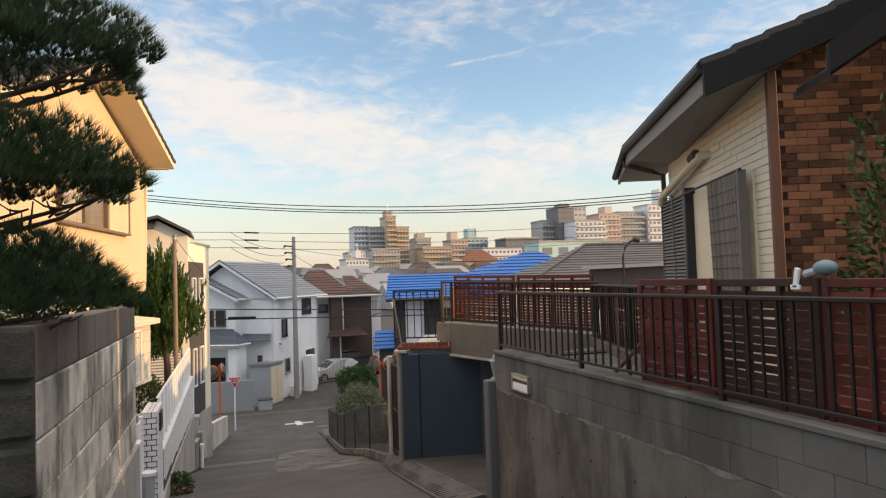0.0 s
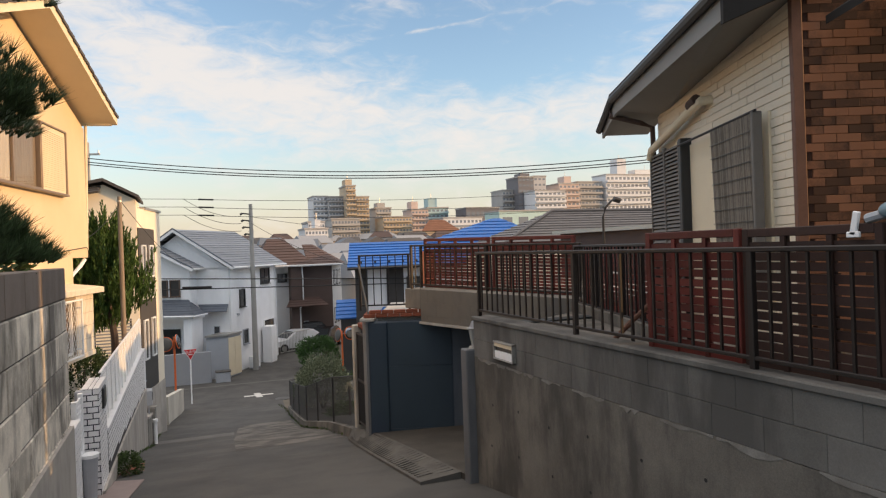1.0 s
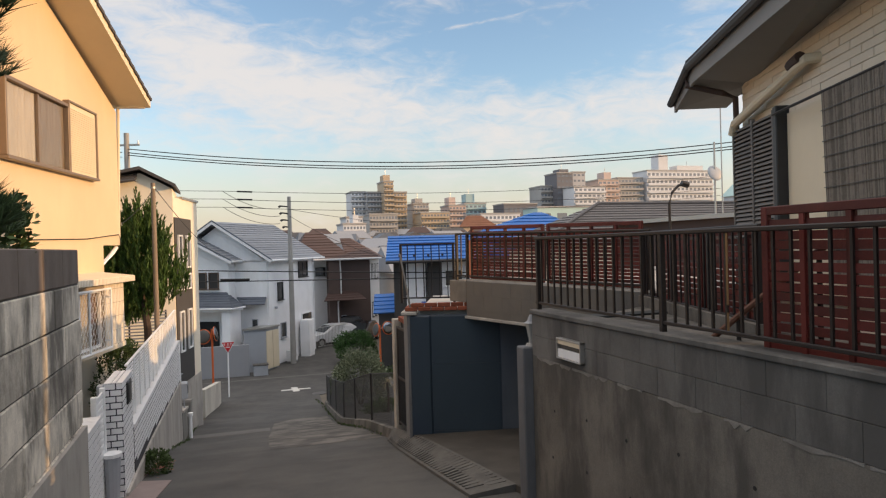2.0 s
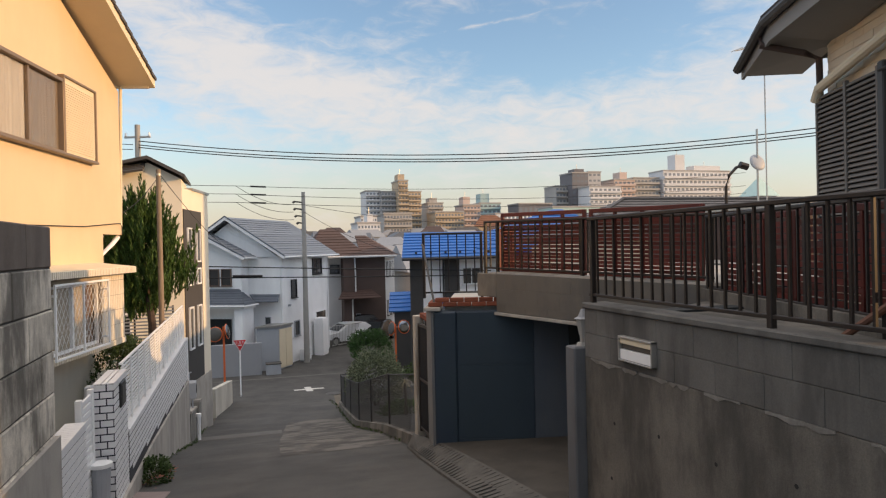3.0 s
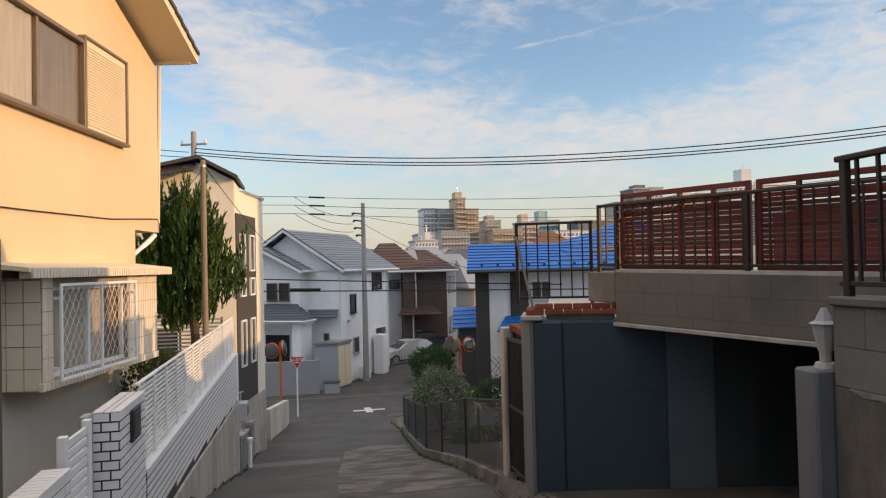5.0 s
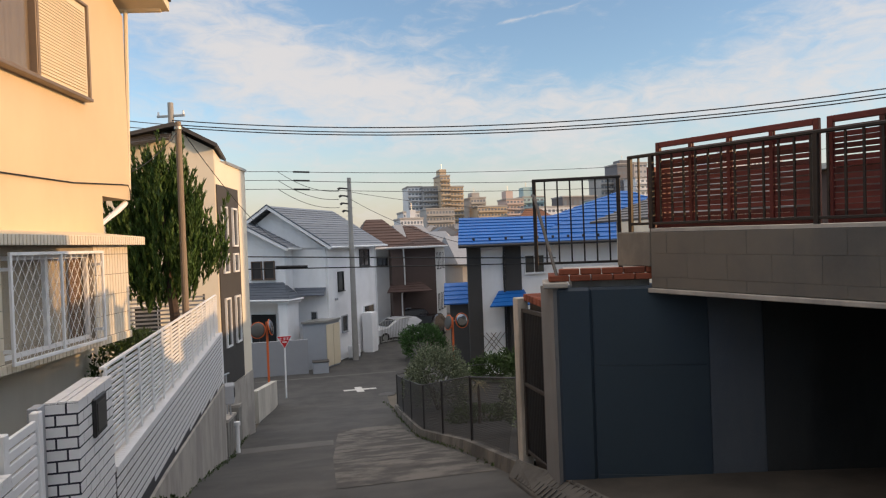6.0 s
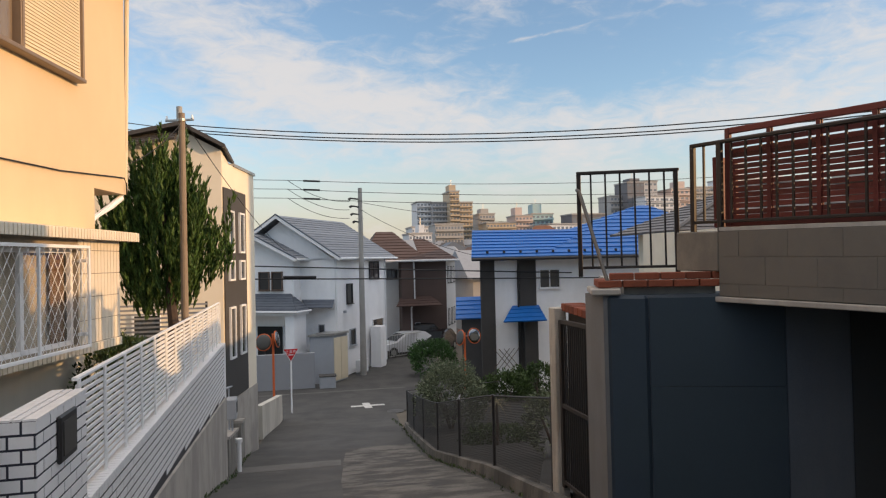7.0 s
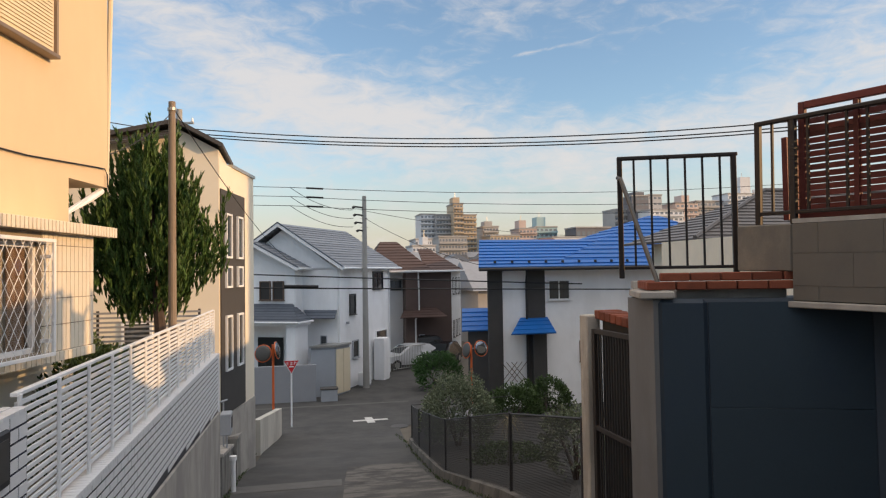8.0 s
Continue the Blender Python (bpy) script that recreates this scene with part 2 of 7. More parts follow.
def boxm(bm, m, sx, sy, sz, bevel=0.0):
    r = bmesh.ops.create_cube(bm, size=1, matrix=m @ Matrix.Diagonal((sx, sy, sz, 1)))
    if bevel:
        es = list({e for v in r["verts"] for e in v.link_edges})
        bmesh.ops.bevel(bm, geom=es, offset=bevel, segments=1, affect="EDGES")
    return bm


def prism(bm, poly, way):
    """A solid between a flat outline of 3D points and the same outline moved by way."""
    way = Vector(way)
    a = [bm.verts.new(p) for p in poly]
    b = [bm.verts.new(Vector(p) + way) for p in poly]
    fs = [bm.faces.new(a), bm.faces.new(b[::-1])]
    n = len(poly)
    for i in range(n):
        fs.append(bm.faces.new((a[i], b[i], b[(i + 1) % n], a[(i + 1) % n])))
    bmesh.ops.recalc_face_normals(bm, faces=fs)
    return bm


def tube(bm, pts, r, seg=8, r2=None):
    """A round bar along points, tapering from r to r2."""
    pts = [Vector(p) for p in pts]
    rings = []
    for i, p in enumerate(pts):
        d = (pts[min(i + 1, len(pts) - 1)] - pts[max(i - 1, 0)]).normalized()
        s = d.orthogonal().normalized()
        if abs(d.z) < 0.9:
            s = d.cross(Vector((0, 0, 1))).normalized()
        t = d.cross(s)
        k = i / max(1, len(pts) - 1)
        rr = r if r2 is None else r + (r2 - r) * k
        rings.append([bm.verts.new(p + rr * (math.cos(2 * math.pi * j / seg) * s + math.sin(2 * math.pi * j / seg) * t)) for j in range(seg)])
    fs = []
    for a, b in zip(rings, rings[1:]):
        for j in range(seg):
            fs.append(bm.faces.new((a[j], a[(j + 1) % seg], b[(j + 1) % seg], b[j])))
    fs.append(bm.faces.new(rings[0][::-1]))
    fs.append(bm.faces.new(rings[-1]))
    bmesh.ops.recalc_face_normals(bm, faces=fs)
    return bm


B = bmesh.new

# ---------------------------------------------------------------- ground and road
ROAD_Y = [-14, 0, 7, 11, 15.5, 20.3, 26.5, 31, 36, 60, 90]
ROAD_Z = [2.05, 0, -1.0, -1.62, -2.42, -3.5, -4.45, -4.95, -5.15, -5.2, -6.0]


def zr(y):
    return float(np.interp(y, ROAD_Y, ROAD_Z))


def land(y):
    """The far side of the valley lifts again."""
    return zr(y) if y < 90 else -6.0 + 10 * min(1, (y - 90) / 240)


def build_ground():
    bm = B()
    xs = [-3000, -600, -120, -40, -20, -10, -5, -2, -1, 0, 1, 2, 3, 3.6, 4.5, 6, 10, 16, 25, 50, 120, 600, 3000]
    ys = [-3000, -400, -100, -30, -14] + [y for y in np.arange(-10, 40, 1.0)] + [44, 48, 54, 60, 75, 90, 140, 300, 800, 1600, 4000]
    grid = [[bm.verts.new((x, y, land(y) - 0.03)) for x in xs] for y in ys]
    for r0, r1 in zip(grid, grid[1:]):
        for i in range(len(xs) - 1):
            bm.faces.new((r0[i], r0[i + 1], r1[i + 1], r1[i]))
    return tagged(part("ground", bm, GROUND, smooth=True), "bare earth falling away with the hill", "ground", kind="structure")


def strip(name, rows, mat, lift=0.0, label="", category="road", kind="structure"):
    """A sheet between two edges: rows of y, left x, right x."""
    bm = B()
    prev = None
    ys = []
    for (y0, a0, b0), (y1, a1, b1) in zip(rows, rows[1:]):
        n = max(1, int((y1 - y0) / 0.5))
        for i in range(n):
            k = i / n
            ys.append((y0 + (y1 - y0) * k, a0 + (a1 - a0) * k, b0 + (b1 - b0) * k))
    ys.append(rows[-1])
    for y, a, b in ys:
        cur = [bm.verts.new((a + (b - a) * j / 8, y, zr(y) + lift)) for j in range(9)]
        if prev:
            for j in range(8):
                bm.faces.new((prev[j], prev[j + 1], cur[j + 1], cur[j]))
        prev = cur
    return tagged(part(name, bm, mat, smooth=True), label, category, kind=kind)


build_ground()
strip("road", [(-14, -1.0, 3.1), (7, -1.0, 3.1), (11, -1.0, 3.05), (20, -0.85, 3.25), (28, -0.4, 3.9), (32, 0.1, 4.3), (34, -14, 20), (38.2, -14, 20), (40, 1.6, 9), (48, 4.4, 9), (60, 9, 14)],
      ASPHALT, 0.0, "worn grey asphalt lane running downhill to a junction")


def hip_slope(bm, e0, e1, r0, r1, n, thick=0.03):
    """Courses between an eave edge e0-e1 and a ridge edge r0-r1, each course proud at its lower edge."""
    e0, e1, r0, r1 = (Vector(v) for v in (e0, e1, r0, r1))
    nrm = (e1 - e0).cross((r0 + r1) / 2 - (e0 + e1) / 2).normalized()
    if nrm.z < 0:
        nrm = -nrm
    for i in range(n):
        k0, k1 = i / n, (i + 1) / n
        q = [e0.lerp(r0, k0) + nrm * thick, e1.lerp(r1, k0) + nrm * thick, e1.lerp(r1, k1) + nrm * thick * 0.35, e0.lerp(r0, k1) + nrm * thick * 0.35]
        one = bm if i == 0 else B()
        vs = [one.verts.new(v) for v in q] + [one.verts.new(v - nrm * (thick + 0.02)) for v in q]
        for f in ((0, 1, 2, 3), (7, 6, 5, 4), (0, 4, 5, 1), (1, 5, 6, 2), (2, 6, 7, 3), (3, 7, 4, 0)):
            one.faces.new([vs[j] for j in f])
        bmesh.ops.recalc_face_normals(one, faces=one.faces[:])
        if i:
            PENDING.append(one)
    return bm


# ---------------------------------------------------------------- right side: retaining wall, railing, terrace
STEEL = material("brushed_steel", (0.42, 0.41, 0.39), 0.4, 0.08, 20, 200, 0.05, metal=0.7)
STEEL_DARK = material("dark_steel", (0.10, 0.095, 0.09), 0.5, 0.1, 20, 200, 0.05, metal=0.5)
WALL_X, WALL_END = 3.06, 6.95
WALL_BLOCK = material("wall_block", (0.135, 0.130, 0.122), 0.92, 0.3, 2, 110, 0.4, stain=0.8, stain_colour=(0.062, 0.060, 0.057), streak=4, stain_scale=1.7, per_piece=0.1)


LEDGE_PALE = material("pale_mortar_smear", (0.21, 0.20, 0.185), 0.95, 0.3, 6, 90, 0.5, stain=0.6, stain_colour=(0.13, 0.12, 0.11), stain_scale=5)


def wall_bottom_prism(bm, x0, x1, rows):
    """An upright wall along y: rows of y, bottom z, top z."""
    outline = [(x0, y, b) for y, b, _ in rows] + [(x0, y, t) for y, _, t in reversed(rows)]
    return prism(bm, outline, (x1 - x0, 0, 0))


def build_right_wall():
    w = thing("retaining_wall_right", "stained concrete retaining wall topped by two courses of concrete blocks", "wall", kind="structure")
    bm = B()
    rows = [(y, zr(y) - 0.4, 0.40) for y in (-10, -4, 0, 3.5, WALL_END)]
    wall_bottom_prism(bm, WALL_X, WALL_X + 0.3, rows)
    part("concrete_face", bm, CONCRETE, w, "poured concrete with dark runs and tie holes")
    bm = B()
    wall_bottom_prism(bm, WALL_X + 0.012, WALL_X + 0.19, [(-10, 0.38, 0.80), (WALL_END, 0.38, 0.80)])
    part("block_core", bm, CONCRETE, w)
    bm = B()
    box(bm, WALL_X - 0.02, WALL_X + 0.2, -10, WALL_END + 0.01, 0.80, 0.845, 0.008)
    part("coping", bm, WALL_BLOCK, w)
    # rubble ledge where the blocks meet the poured wall
    bm = B()
    rng = random.Random(4)
    y = -6.0
    while y < WALL_END - 0.2:
        ln = rng.uniform(0.15, 0.5)
        n = 5
        low = [(WALL_X - 0.004, y + ln * i / n, 0.40 - rng.uniform(0.006, 0.05) * math.sin(math.pi * (0.12 + 0.76 * i / n))) for i in range(n + 1)]
        prism(bm, low + [(WALL_X - 0.004, y + ln, 0.402), (WALL_X - 0.004, y, 0.402)], (0.02, 0, 0))
        y += ln + rng.uniform(0, 0.25)
    part("mortar_ledge", bm, LEDGE_PALE, w, "pale ragged mortar smear")
    for k, (z0, z1) in enumerate(((0.404, 0.598), (0.601, 0.797))):
        y = -1.05 + (0.2 if k else 0.0)
        while y < WALL_END - 0.05:
            y1 = min(y + 0.398, WALL_END - 0.004)
            bm = B()
            box(bm, WALL_X - rng.uniform(0.0, 0.002), WALL_X + 0.03, y, y1, z0, z1, 0.002)
            part("block", bm, WALL_BLOCK, w)
            y += 0.4
    # tie holes are solid plugs, their inner shade put into the dark colour
    for y in np.arange(0.35, 6.8, 0.62):
        for z in (0.12, -0.32):
            if z > zr(y) + 0.2:
                bm = B()
                yy = y + rng.uniform(-0.05, 0.05)
                zz = z - 0.05 * y + 0.15 + rng.uniform(-0.03, 0.03)
                tube(bm, [(WALL_X - 0.002, yy, zz), (WALL_X + 0.03, yy, zz)], 0.014, 8)
                part("tie_hole", bm, DARK, w)
    return w


right_wall = build_right_wall()


def bar(bm, a, b, r=0.011, seg=6):
    return tube(bm, [a, b], r, seg)


def railing(name, a, b, z0, z1, posts, spacing=0.125, label="", post_r=0.02):
    """A bar railing from a to b (x, y): rails at z0 and z1, balusters and posts as parts of their own."""
    a, b = Vector((*a, 0)), Vector((*b, 0))
    ln = (b - a).length
    d = (b - a) / ln
    turn = math.atan2(d.y, d.x)
    r = thing(name, label, "railing", Matrix.Translation((a.x, a.y, z0 - 0.06)) @ Matrix.Rotation(turn, 4, "Z"))
    h = z1 - z0 + 0.06
    bm = B()
    box(bm, 0, ln, -0.022, 0.022, h - 0.03, h, 0.006)
    part("top_rail", bm, RAIL_METAL, r)
    bm = B()
    box(bm, 0, ln, -0.014, 0.014, 0.05, 0.075, 0.004)
    part("bottom_rail", bm, RAIL_METAL, r)
    bm = B()
    box(bm, -0.008, 0.008, -0.008, 0.008, 0.07, h - 0.03)
    first = None
    n = int(ln / spacing)
    for i in range(1, n):
        if first is None:
            first = part("baluster", bm, RAIL_METAL, r)
            first.location.x = i * ln / n
        else:
            o = first.copy()
            scene.collection.objects.link(o)
            o.parent = r
            o.location.x = i * ln / n
    for p in posts:
        bm = B()
        box(bm, p - post_r, p + post_r, -post_r, post_r, -0.02, h - 0.005, 0.004)
        part("post", bm, RAIL_METAL, r)
    return r


railing("railing", (3.12, -3.6), (3.12, 6.95), 0.905, 1.545, [0.02, 0.93, 2.8, 4.67, 6.66, 8.55, 10.5], label="dark brown metal bar railing on the block wall")


def lattice_panel(name, a, b, z0, z1, label, slats=13, bays=3, wood=None):
    """A wooden louvre panel between two plan points: frame, slats and uprights."""
    a, b = Vector((*a, 0)), Vector((*b, 0))
    ln = (b - a).length
    d = (b - a) / ln
    p = thing(name, label, "lattice panel", Matrix.Translation((a.x, a.y, z0)) @ Matrix.Rotation(math.atan2(d.y, d.x), 4, "Z"), group="red lattice panels on the terrace")
    h = z1 - z0
    wood = wood or RED_LATTICE
    for nm, (x0, x1, q0, q1) in {"frame_side": (0, 0.045, 0, h), "frame_side_far": (ln - 0.045, ln, 0, h), "frame_top": (0.045, ln - 0.045, h - 0.05, h), "frame_bottom": (0.045, ln - 0.045, 0, 0.05)}.items():
        bm = B()
        box(bm, x0, x1, -0.02, 0.02, q0, q1, 0.004)
        part("frame_rail", bm, wood, p)
    rng = random.Random(int(a.x * 100 + a.y * 37))
    sl = None
    for i in range(slats):
        z = 0.05 + (i + 0.5) * (h - 0.125) / slats
        if sl is None:
            bm = B()
            sh = (h - 0.125) / slats * 0.82
            box(bm, 0.045, ln - 0.045, -0.006, 0.006, -sh / 2, sh / 2)
            sl = part("slat", bm, wood, p)
        else:
            o = sl.copy()
            scene.collection.objects.link(o)
            o.parent = p
        (sl if i == 0 else o).location = (0, 0, z + rng.uniform(-0.004, 0.004))
        (sl if i == 0 else o).rotation_euler = (rng.uniform(-0.10, 0.10), rng.uniform(-0.004, 0.004), 0)
    for k in [i / bays for i in range(1, bays)]:
        bm = B()
        box(bm, ln * k - 0.016, ln * k + 0.016, -0.021, -0.007, 0.05, h - 0.05)
        box(bm, ln * k - 0.016, ln * k + 0.016, 0.007, 0.021, 0.05, h - 0.05)
        part("upright", bm, wood, p)
    return p


for i in range(6):
    y1 = 4.10 - i * 0.905
    lattice_panel("lattice_panel", (3.21, y1), (3.21, y1 - 0.88), 0.775 if i else 0.77, 1.655 - 0.006 * i, "dark brown wooden lattice panel behind the bar railing" if i % 2 else "red-brown stained wooden lattice panel behind the bar railing", 13, 3, DARK_LATTICE if i % 2 else None)

# the bridge beam over the garage mouth and what stands on it
BEAM_A, BEAM_B = Vector((3.79, 10.83, 0)), Vector((4.93, 7.68, 0))
beam_way = (BEAM_B - BEAM_A).normalized()
beam_out = Vector((beam_way.y, -beam_way.x, 0))   # towards the street
beam_m = Matrix.Translation(BEAM_A) @ Matrix.Rotation(math.atan2(beam_way.y, beam_way.x), 4, "Z")
BEAM_LEN = (BEAM_B - BEAM_A).length
beam_tilt = beam_m @ Matrix.Rotation(0.0175, 4, "Y") @ beam_m.inverted()   # it falls a little towards the hill


# the pale warm stain also stands in for light reflected onto the beam
GREY_BEAM = material("grey_beam_paint", (0.088, 0.088, 0.086), 0.5, 0.12, 1.6, 70, 0.2, stain=0.4, stain_colour=(0.20, 0.175, 0.14), streak=1.5, stain_scale=0.7, per_piece=0.1)


BEAM_END = material("bare_beam_concrete", (0.21, 0.185, 0.15), 0.85, 0.2, 3, 80, 0.3, stain=0.5, stain_colour=(0.11, 0.105, 0.098), streak=2, stain_scale=3)


def build_beam():
    t = thing("garage_lintel", "painted concrete beam spanning the garage entrance", "beam", beam_tilt @ beam_m, kind="structure")
    bm = B()
    box(bm, 0, BEAM_LEN, -0.0, 0.3, 0.40, 0.93, 0.01)
    part("beam_body", bm, GREY_BEAM, t)
    bm = B()
    box(bm, -0.42, -0.004, 0.0, 0.3, 0.60, 0.93, 0.01)
    part("beam_end", bm, BEAM_END, t, "bare stained concrete end block")
    bm = B()
    box(bm, -0.02, BEAM_LEN, -0.03, 0.3, 0.355, 0.398, 0.006)
    part("drip_edge", bm, CONCRETE_PALE, t, "pale drip edge")
    rng = random.Random(8)
    for r, (z0, z1) in enumerate(((0.405, 0.50), (0.505, 0.72), (0.725, 0.925))):
        x = 0.004 + (0.0 if r % 2 else 0.18)
        if r % 2 == 0:
            bm = B()
            box(bm, 0.004, 0.1785, -0.003, 0.004, z0, z1, 0.001)
            part("block", bm, GREY_BEAM, t)
        while x < BEAM_LEN - 0.3:
            bm = B()
            box(bm, x, x + 0.3985, -0.003 - rng.uniform(0, 0.001), 0.004, z0, z1, 0.001)
            part("block", bm, GREY_BEAM, t)
            x += 0.4
    bm = B()
    box(bm, 0, BEAM_LEN + 0.4, 0.004, 5.5, 0.93, 0.96)
    part("deck", bm, CONCRETE_PALE, t)
    return t


build_beam()
P = lambda s, off: (BEAM_A + beam_way * s + beam_out * off).xy
on_beam = [railing("railing", P(-0.28, -0.03), P(3.3, -0.03), 1.005, 1.67, [0.02, 0.28, 1.83, 3.55], 0.125, "dark brown metal bar railing on the garage beam")]
for s0, s1 in ((0.0, 1.54), (1.60, 3.14)):
    on_beam.append(lattice_panel("lattice_panel", P(s0, -0.11), P(s1, -0.11), 0.965, 1.77, "long red-brown stained wooden lattice panel on the garage beam", 15, 4))
for ob in on_beam:
    ob.matrix_world = beam_tilt @ ob.matrix_world
lattice_panel("lattice_panel", P(-0.12, -0.16), P(-0.12, -0.46), 0.965, 1.56, "narrow red-brown lattice panel turning back from the beam's end", 9)

# garage
GA = Vector((2.955, 11.15, 0))
gway = Vector((1.3, -0.51, 0)).normalized()
garage_m = Matrix.Translation(GA) @ Matrix.Rotation(math.atan2(gway.y, gway.x), 4, "Z")


# inner garage walls: the shade in there is put into the colour
GARAGE_DIM = material("dimmed_garage_paint", (0.016, 0.020, 0.022), 0.8, 0.3, 1.5, 60, 0.2, stain=0.5, stain_colour=(0.05, 0.056, 0.06), streak=4, stain_scale=0.9)


def build_garage():
    t = thing("garage_wall", "navy painted garage side wall with a faded panel and a pale pillar edge", "wall", garage_m, kind="structure")
    bm = B()
    box(bm, 0.02, 4.6, 0.02, 0.45, -2.2, 0.42)
    part("core", bm, NAVY_PALE, t)
    bm = B()
    box(bm, 0.004, 0.34, -0.012, 0.05, -1.9, 0.42, 0.03)
    part("pillar_face", bm, NAVY, t, "navy painted pillar")
    z = -1.9
    for z1 in (-1.37, -0.33, 0.40):
        bm = B()
        box(bm, 0.345, 1.395, 0.0, 0.05, z, z1 - 0.003, 0.002)
        part("wall_panel", bm, NAVY, t)
        z = z1
    bm = B()
    box(bm, 1.40, 1.88, 0.008, 0.05, -2.0, 0.40, 0.004)
    part("wall_panel", bm, NAVY_PALE, t, "faded blue-grey panel")
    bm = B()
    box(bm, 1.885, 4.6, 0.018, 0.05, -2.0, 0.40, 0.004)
    part("wall_panel", bm, GARAGE_DIM, t, "paint darkened for the shade inside, with pale runs")
    bm = B()
    box(bm, -0.12, 0.12, -0.03, 0.62, 0.42, 0.475, 0.01)
    part("cap_slab", bm, CONCRETE_PALE, t)
    # brick cap
    rng = random.Random(5)
    for r in range(2):
        x = -0.06 + 0.1 * r
        while x < 0.86:
            bm = B()
            box(bm, x, x + 0.195, 0.02 + 0.012 * r, 0.12, 0.482 + 0.062 * r, 0.54 + 0.062 * r, 0.006)
            o = part("brick", bm, ORANGE_BRICK, t)
            o.rotation_euler.z = rng.uniform(-0.01, 0.01)
            x += 0.205
    for i in range(4):
        bm = B()
        y = 0.14 + i * 0.11
        box(bm, -0.06, 0.05, y, y + 0.1, 0.482, 0.545, 0.006)
        part("brick", bm, ORANGE_BRICK, t)
    bm = B()
    box(bm, 0.16, 0.9, 0.13, 3.0, 0.42, 0.50)
    part("roof_slab", bm, CONCRETE_PALE, t)
    return t


build_garage()


def build_garage_end():
    t = thing("garage_end_pillar", "pale grey painted end pillar of the garage", "pillar", kind="structure")
    bm = B()
    prism(bm, [(2.93, 11.155, -2.0), (2.958, 11.16, -2.0), (3.30, 11.06, -2.0), (3.30, 11.68, -2.0), (3.01, 11.68, -2.0)], (0, 0, 2.415))
    part("pillar_body", bm, PILLAR_GREY, t)
    s = thing("railing_stay", "thin rusty stay leaning against the garage railing", "stay")
    bm = B()
    tube(bm, [(2.99, 11.76, 1.36), (2.985, 11.70, 1.34), (3.0, 11.18, 0.49)], 0.017, 8)
    part("bar", bm, STEEL_DARK, s)


PILLAR_GREY = material("pillar_grey", (0.165, 0.168, 0.17), 0.85, 0.12, 3, 80, 0.2, stain=0.35, stain_colour=(0.12, 0.11, 0.1), streak=4, stain_scale=2)


# stained floor, its base colour darkened to stand in for the garage's shade
GARAGE_FLOOR = material("dimmed_floor_concrete", (0.055, 0.05, 0.044), 0.85, 0.3, 2.0, 90, 0.4, stain=0.6, stain_colour=(0.03, 0.028, 0.026), stain_scale=1.4)


def apron_lift(y):
    return float(np.interp(y, (7.0, 9.0, 11.0), (0.06, 0.15, 0.222)))


def build_garage_floor():
    t = thing("garage_apron", "concrete garage floor sloping up from the lane, darkened for the shade inside", "floor", kind="structure")
    bm = B()
    pts = [(3.02, 7.0), (7.6, 7.0), (7.6, 9.6), (4.3, 10.75), (2.98, 11.25)]
    prism(bm, [(x, y, zr(y) + apron_lift(y)) for x, y in pts], (0, 0, -0.4))
    part("slab", bm, GARAGE_FLOOR, t)
    t2 = thing("garage_inner_wall", "dim concrete walls at the back of the garage", "wall", kind="structure")
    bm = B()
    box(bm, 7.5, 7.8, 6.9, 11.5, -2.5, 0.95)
    part("back_wall", bm, GARAGE_DIM, t2)
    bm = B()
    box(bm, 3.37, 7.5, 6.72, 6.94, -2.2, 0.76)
    part("side_wall", bm, GARAGE_DIM, t2)
    t3 = thing("terrace", "pale concrete terrace floor behind the railing", "terrace", kind="structure")
    bm = B()
    box(bm, 3.37, 12, -10, 6.7, 0.3, 0.74)
    prism(bm, [(3.37, 6.704, 0.3), (12, 6.704, 0.3), (12, 7.72, 0.3), (5.0, 7.72, 0.3)], (0, 0, 0.44))
    part("terrace_slab", bm, CONCRETE, t3)
    bm = B()
    prism(bm, [(4.76, 7.70, 0.742), (3.86, 4.90, 0.742), (3.98, 4.86, 0.742), (4.88, 7.66, 0.742)], (0, 0, 0.11))
    part("low_kerb", bm, CONCRETE, t3, "low grey kerb")
    return t


build_garage_floor()
railing("railing", (4.82, 7.66), (3.93, 4.90), 0.852, 1.58, [0.02, 0.97, 1.93, 2.88], 0.12, "dark metal bar railing on the low kerb of the terrace")
for i in range(2):
    a, b = Vector((4.94, 7.60)), Vector((4.05, 4.84))
    lattice_panel("lattice_panel", tuple(a.lerp(b, 0.02 + 0.49 * i)), tuple(a.lerp(b, 0.49 + 0.49 * i)), 0.742, 1.55, "red-brown stained wooden lattice panel behind the low kerb", 13)
build_garage_end()
railing("railing", (3.0, 11.79), (3.84, 11.44), 0.64, 1.53, [0.02, 0.88], 0.12, "black metal bar railing with a leaning stay on the garage roof")


PILLAR_BLUE = material("blue_grey_paint", (0.13, 0.135, 0.145), 0.75, 0.12, 3, 80, 0.2, stain=0.4, stain_colour=(0.07, 0.07, 0.072), streak=4, stain_scale=2)


